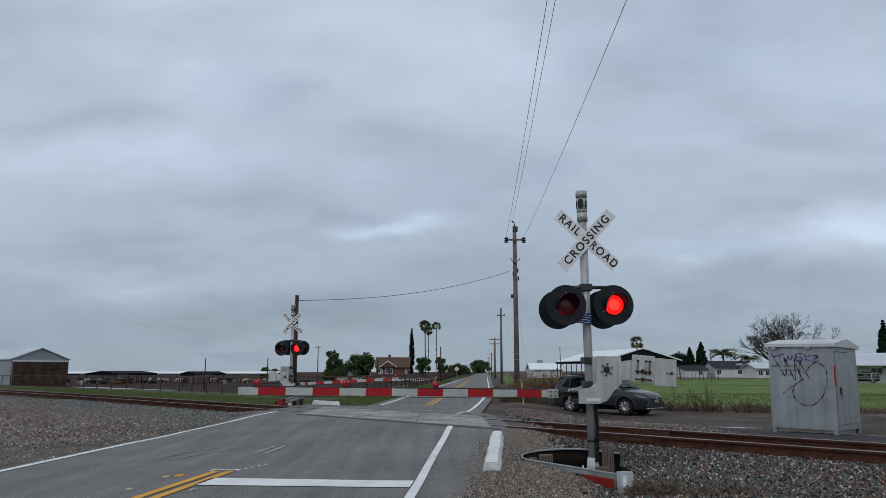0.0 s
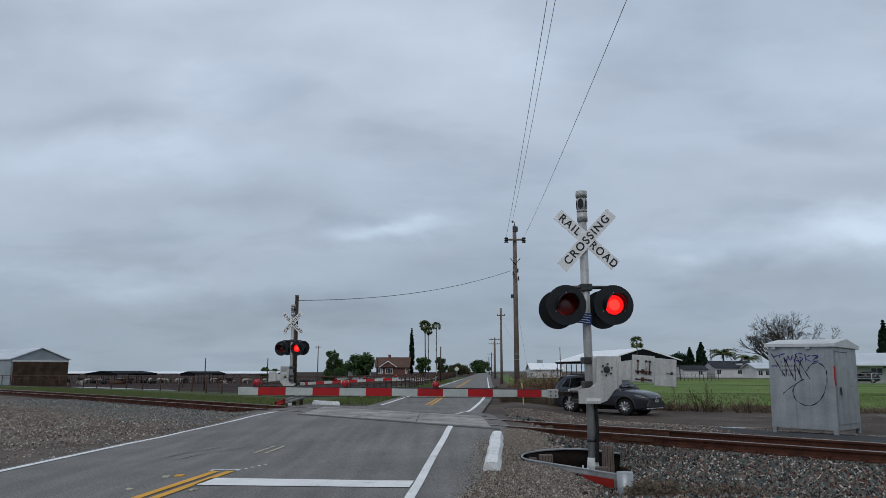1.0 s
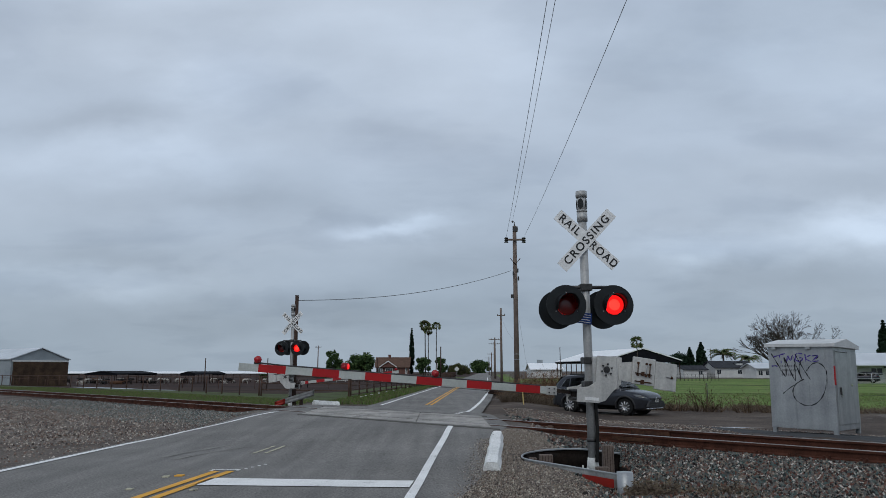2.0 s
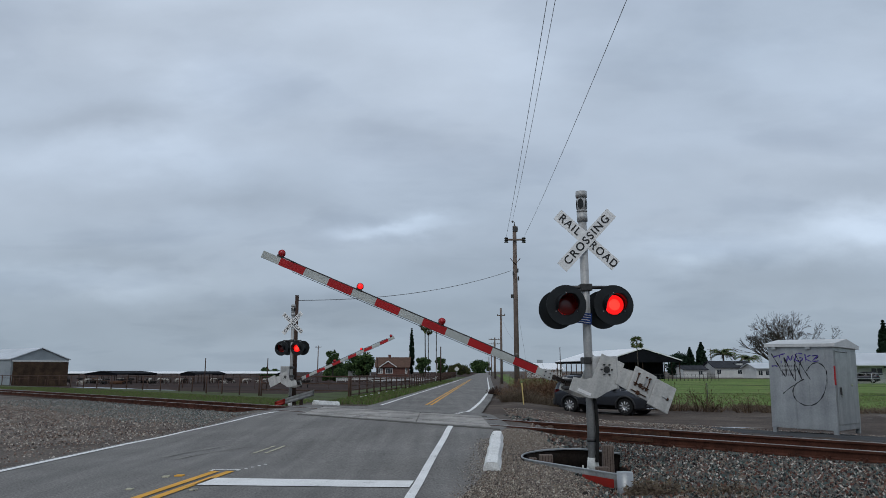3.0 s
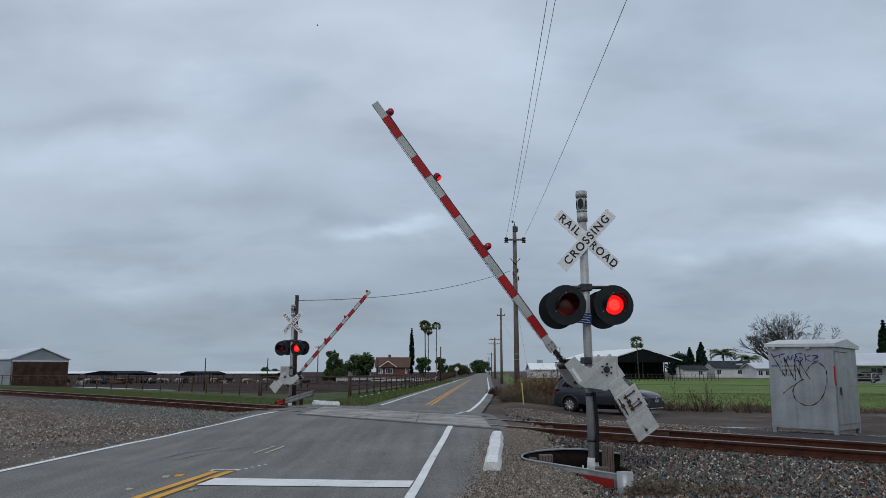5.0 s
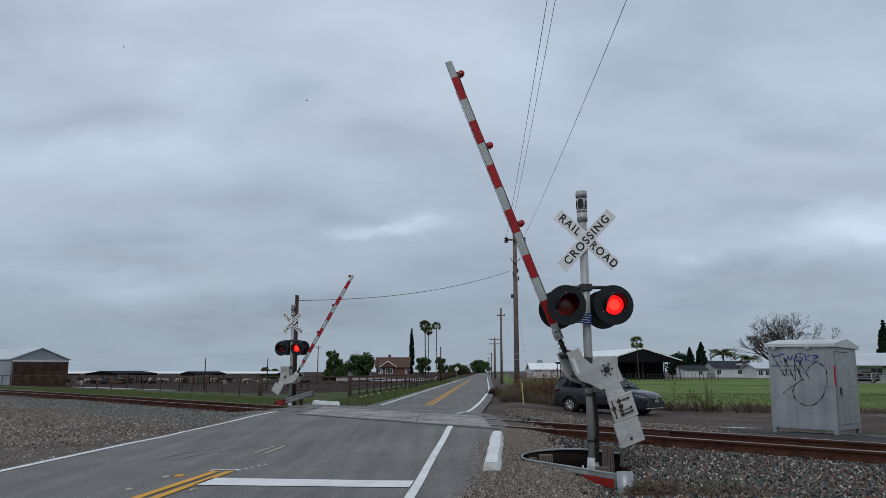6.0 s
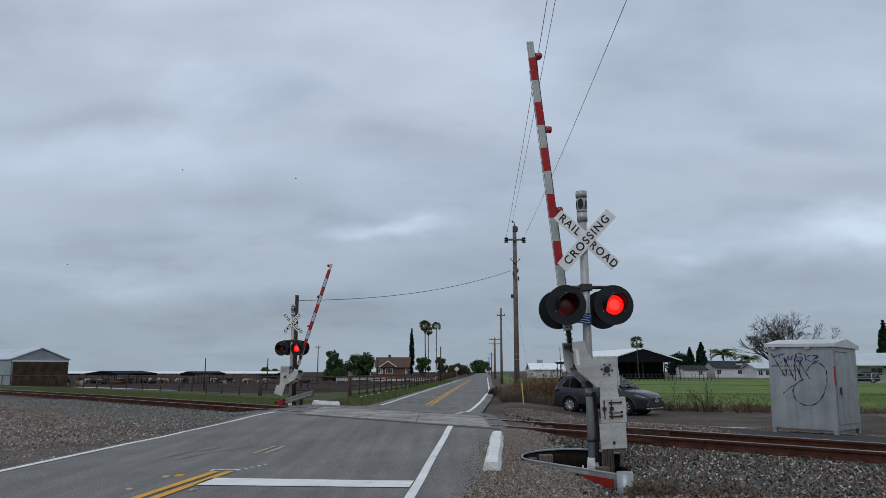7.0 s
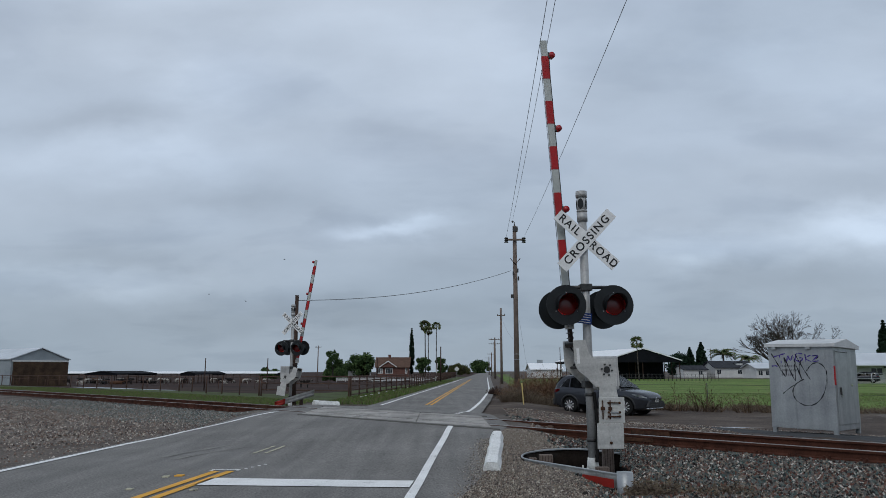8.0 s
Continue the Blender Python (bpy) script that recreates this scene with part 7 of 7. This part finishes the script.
# ---- trees ----
broad_tree(-40.3, 262, 0.0, 9.0, 7.0, M["leaf"], "dense dark green oak", 101)
broad_tree(-30.2, 265, 0.0, 7.0, 11.0, M["leaf"], "broad dark green tree", 102, 0.1)
broad_tree(-7.2, 258, 0.0, 6.4, 6.4, M["leaf"], "dark green garden tree", 103, 0.1)
broad_tree(-0.6, 262, 0.0, 6.4, 6.0, M["leaf"], "dark green garden tree", 104, 0.1)
broad_tree(4.6, 268, 0.0, 4.0, 6.0, M["olive"], "olive green hedge tree", 105, 0.05)
bare_tree(2.4, 270, 0.0, 7.0, "leafless grey tree beside the road", 106, 6, 0.42)
broad_tree(12.0, 430, 0.0, 4.5, 9.0, M["olive"], "low olive green roadside tree", 107, 0.05)
broad_tree(24.0, 520, 0.0, 8.0, 14.0, M["leaf"], "dark green roadside tree", 108, 0.05)
broad_tree(31.0, 560, 0.0, 9.0, 12.0, M["leaf"], "dark green roadside tree", 109, 0.05)
bare_tree(-19.5, 275, 0.0, 9.0, "leafless grey tree behind the farmhouse", 111, 6, 0.42)
bare_tree(6.5, 272, 0.0, 6.0, "leafless grey tree beside the garden", 112, 6, 0.45)
spire_tree(-11.6, 264, 0.0, 17.3, 3.2, M["needle"], "tall narrow dark green cypress", 113, True, 260)
palm(-6.4, 262, 0.0, 18.0, 2.5, "tall fan palm with a shaggy crown", 114)
palm(-5.2, 258, 0.0, 16.0, 1.9, "tall fan palm with a shaggy crown", 115)
palm(-2.4, 255, 0.0, 17.4, 1.9, "tall fan palm with a shaggy crown", 116, skirt=False)
palm(38.2, 140, 0.0, 7.0, 1.5, "fan palm before the shade barn", 117, skirt=False)
spire_tree(73.3, 212, 0.0, 8.4, 5.2, M["needle"], "dark green conifer beside the farmhouse", 121)
spire_tree(76.0, 210, 0.0, 9.8, 6.4, M["needle"], "dark green conifer beside the farmhouse", 122)
broad_tree(68.0, 206, 0.0, 6.0, 8.0, M["needle"], "dark green yard tree", 123, 0.05)
palm(85.5, 218, 0.0, 6.6, 4.2, "bushy feather palm behind the farmhouse", 124, 48, False, 0.8, False)
palm(91.5, 214, 0.0, 5.0, 3.8, "bushy feather palm behind the farmhouse", 125, 44, False, 0.8, False)
bare_tree(71.6, 150, 0.0, 19.0, "big leafless spreading tree behind the cabinet", 131, 8, 0.31, 0.16)
bare_tree(75.0, 152, 0.0, 19.5, "leafless spreading tree behind the cabinet", 132, 8, 0.36, 0.16)
spire_tree(96.2, 155, 0.0, 12.5, 5.5, M["needle"], "tall dark green conifer", 133)
broad_tree(-102, 420, -3.0, 5.2, 14.0, M["leaf"], "far clump of trees", 134, 0.05)
broad_tree(-62, 460, -3.0, 8.5, 14.0, M["leaf"], "far clump of trees", 135, 0.05)
broad_tree(-46, 300, -2.0, 4.6, 9.0, M["leaf"], "far clump of trees", 137, 0.05)


# ---- cattle in the corral ----
def cow(m, coat, lying, label):
    c = thing("cow", m, label, "cow", "cattle in the corral")
    z = 0.42 if lying else 0.98
    bm = B()
    ball(bm, (0, 0, z), 0.42, 14, 0, (1.9, 0.85, 0.9))
    ball(bm, (0.55, 0, z + 0.05), 0.36, 12, 0, (1.0, 0.8, 1.0))
    part("body", bm, M[coat], c)
    bm = B()
    rod(bm, (0.75, 0, z + 0.08), (1.15, 0, z + (0.28 if not lying else 0.35)), 0.2, 0.13, 10)
    ball(bm, (1.3, 0, z + (0.2 if not lying else 0.33)), 0.17, 10, 0, (1.5, 0.8, 0.85))
    part("head", bm, M[coat], c)
    for x in (-0.58, 0.55):
        for y in (-0.2, 0.2):
            part("leg", rod(B(), (x, y, 0.0), (x, y, z), 0.06, 0.11, 8) if not lying else box(B(), x - 0.3, x + 0.3, y * 1.8 - 0.08, y * 1.8 + 0.08, 0, 0.16, 0.03), M[coat], c)
    return c


rng = random.Random(77)
for k in range(46):
    u = rng.random()
    px = rng.choice((-0.53, -0.50, -0.46, -0.41, -0.26, -0.21, -0.17, -0.12, -0.07)) + rng.uniform(-0.04, 0.04)
    y = rng.uniform(165, 225)
    x = (px - 0.22) * y * 0.985 if px > -0.3 else px * y
    lying = rng.random() < 0.4
    coat = rng.choice(("cow_white", "cow_white", "cow_black", "cow_black", "cow_white", "cow_brown"))
    names = {"cow_white": "white and black", "cow_black": "black and white", "cow_brown": "brown"}
    cow(pose(x, y, ground_z(x, y) - 0.02, 0, 0, rng.uniform(0, 360)), coat, lying, f"{names[coat]} cow {'lying' if lying else 'standing'} on dark corral mud")
for x, y in ((-27.0, 128), (-24.3, 126)):
    cow(pose(x, y, ground_z(x, y), 0, 0, 20), "cow_black", False, "black and white cow standing on dark corral mud")

copy_thing(parked, pose(65.5, 112, ground_z(65.5, 112), 0, 0, 150))


# ---- birds crossing the sky ----
def bird(label):
    b = thing("bird", Matrix(), label, "bird", "birds in the sky")
    part("body", ball(B(), (0, 0, 0), 0.02, 10, 0, (2.6, 0.9, 0.8)), M["ink"], b)
    for s in (-1, 1):
        bm = B()
        vs_ = [bm.verts.new(p) for p in ((0.034, 0, 0), (-0.028, 0, 0), (-0.031, s * 0.06, 0.022), (-0.05, s * 0.125, 0.015), (0.008, s * 0.075, 0.026))]
        f = bm.faces.new(vs_)
        bmesh.ops.solidify(bm, geom=[f], thickness=0.005)
        part("wing", bm, M["ink"], b)
    return b


BIRDS = [bird("small dark bird in flight under the clouds") for _ in range(3)]


# ---- what moves ----
def motions():
    near = [(0.0, 0.8), (1.7, 0.8), (1.85, 1.9), (2.0, 4.4), (2.4, 11.7), (2.8, 18.8), (3.0, 22.0), (3.5, 30.2), (4.0, 38.1), (4.5, 45.75), (5.0, 53.2), (5.5, 60.7), (6.0, 68.05), (6.5, 75.75), (7.0, 83.35), (7.25, 85.9), (7.5, 86.5), (8.0, 85.8)]
    walk(near_arm, [(t, near_swing(a)) for t, a in near])
    walk(near_drive, [(t, near_hub(a - 0.3 + 0.02 * a)) for t, a in near])
    far = [(0.0, 2.9), (1.7, 2.9), (1.85, 3.8), (2.0, 6.0), (2.4, 12.4), (2.8, 18.9), (3.0, 21.7), (3.5, 28.0), (4.0, 34.6), (4.5, 41.1), (5.0, 47.3), (5.5, 53.5), (6.0, 59.75), (6.5, 66.75), (7.0, 73.2), (7.5, 79.8), (8.0, 82.1)]
    walk(far_arm, [(t, far_swing(a)) for t, a in far])
    walk(far_drive, [(t, far_swing(a - 2.0)) for t, a in far])
    # birds drift down over the road
    for b, (p0, p1) in zip(BIRDS, (((-5.2, 40, 46.2), (-9.1, 40, 7.8)), ((-43.6, 40, 67.0), (-11.2, 40, 5.4)), ((-78.9, 40, 19.4), (-13.3, 40, 5.8)))):
        way = Vector(p1) - Vector(p0)
        head = math.degrees(math.atan2(way.y, way.x))
        walk(b, [(0.0, pose(*p0, 0, 0, head)), (8.0, pose(*p1, 0, 0, head))])
    # the lamps of a pair turn their glowing side out by turns, once a second
    for lamp, side, at in FLASHERS:
        rows = []
        if side == "arm":
            # the middle lamp of an arm blinks a little slower, and goes out when the arm stands upright
            rows.append((0.0, 180))
            for on, off in ((0.12, 0.54), (1.08, 1.44), (2.02, 2.46), (2.97, 3.43), (3.98, 4.44), (5.02, 5.48), (6.07, 6.53), (7.06, 7.15)):
                rows += [(on - 0.075, 180), (on - 0.05, 120), (on - 0.025, 60), (on, 0), (off, 0), (off + 0.02, 60), (off + 0.04, 120), (off + 0.06, 180)]
        for n in range(0 if side == "arm" else 8):
            if side == "L":
                rows += [(n + 0.0, 180), (n + 0.0333, 120), (n + 0.0667, 60), (n + 0.1, 0)]
                if n == 7:
                    rows += [(7.2, 0), (7.2333, 60), (7.2667, 120), (7.3, 180)]
                else:
                    rows += [(n + 0.5, 0), (n + 0.5333, 60), (n + 0.5667, 120), (n + 0.6, 180)]
            else:
                if n:
                    rows += [(n + 0.0, 0), (n + 0.0333, 60), (n + 0.0667, 120), (n + 0.1, 180)]
                else:
                    rows += [(0.0, 0), (0.0333, 60), (0.0667, 120), (0.1, 180)]
                if n < 7:
                    rows += [(n + 0.4, 180), (n + 0.4333, 120), (n + 0.4667, 60), (n + 0.5, 0)]
        rows.append((8.0, 180))
        walk(lamp, [(t, pose(*at, 0, 0, a)) for t, a in rows])


motions()
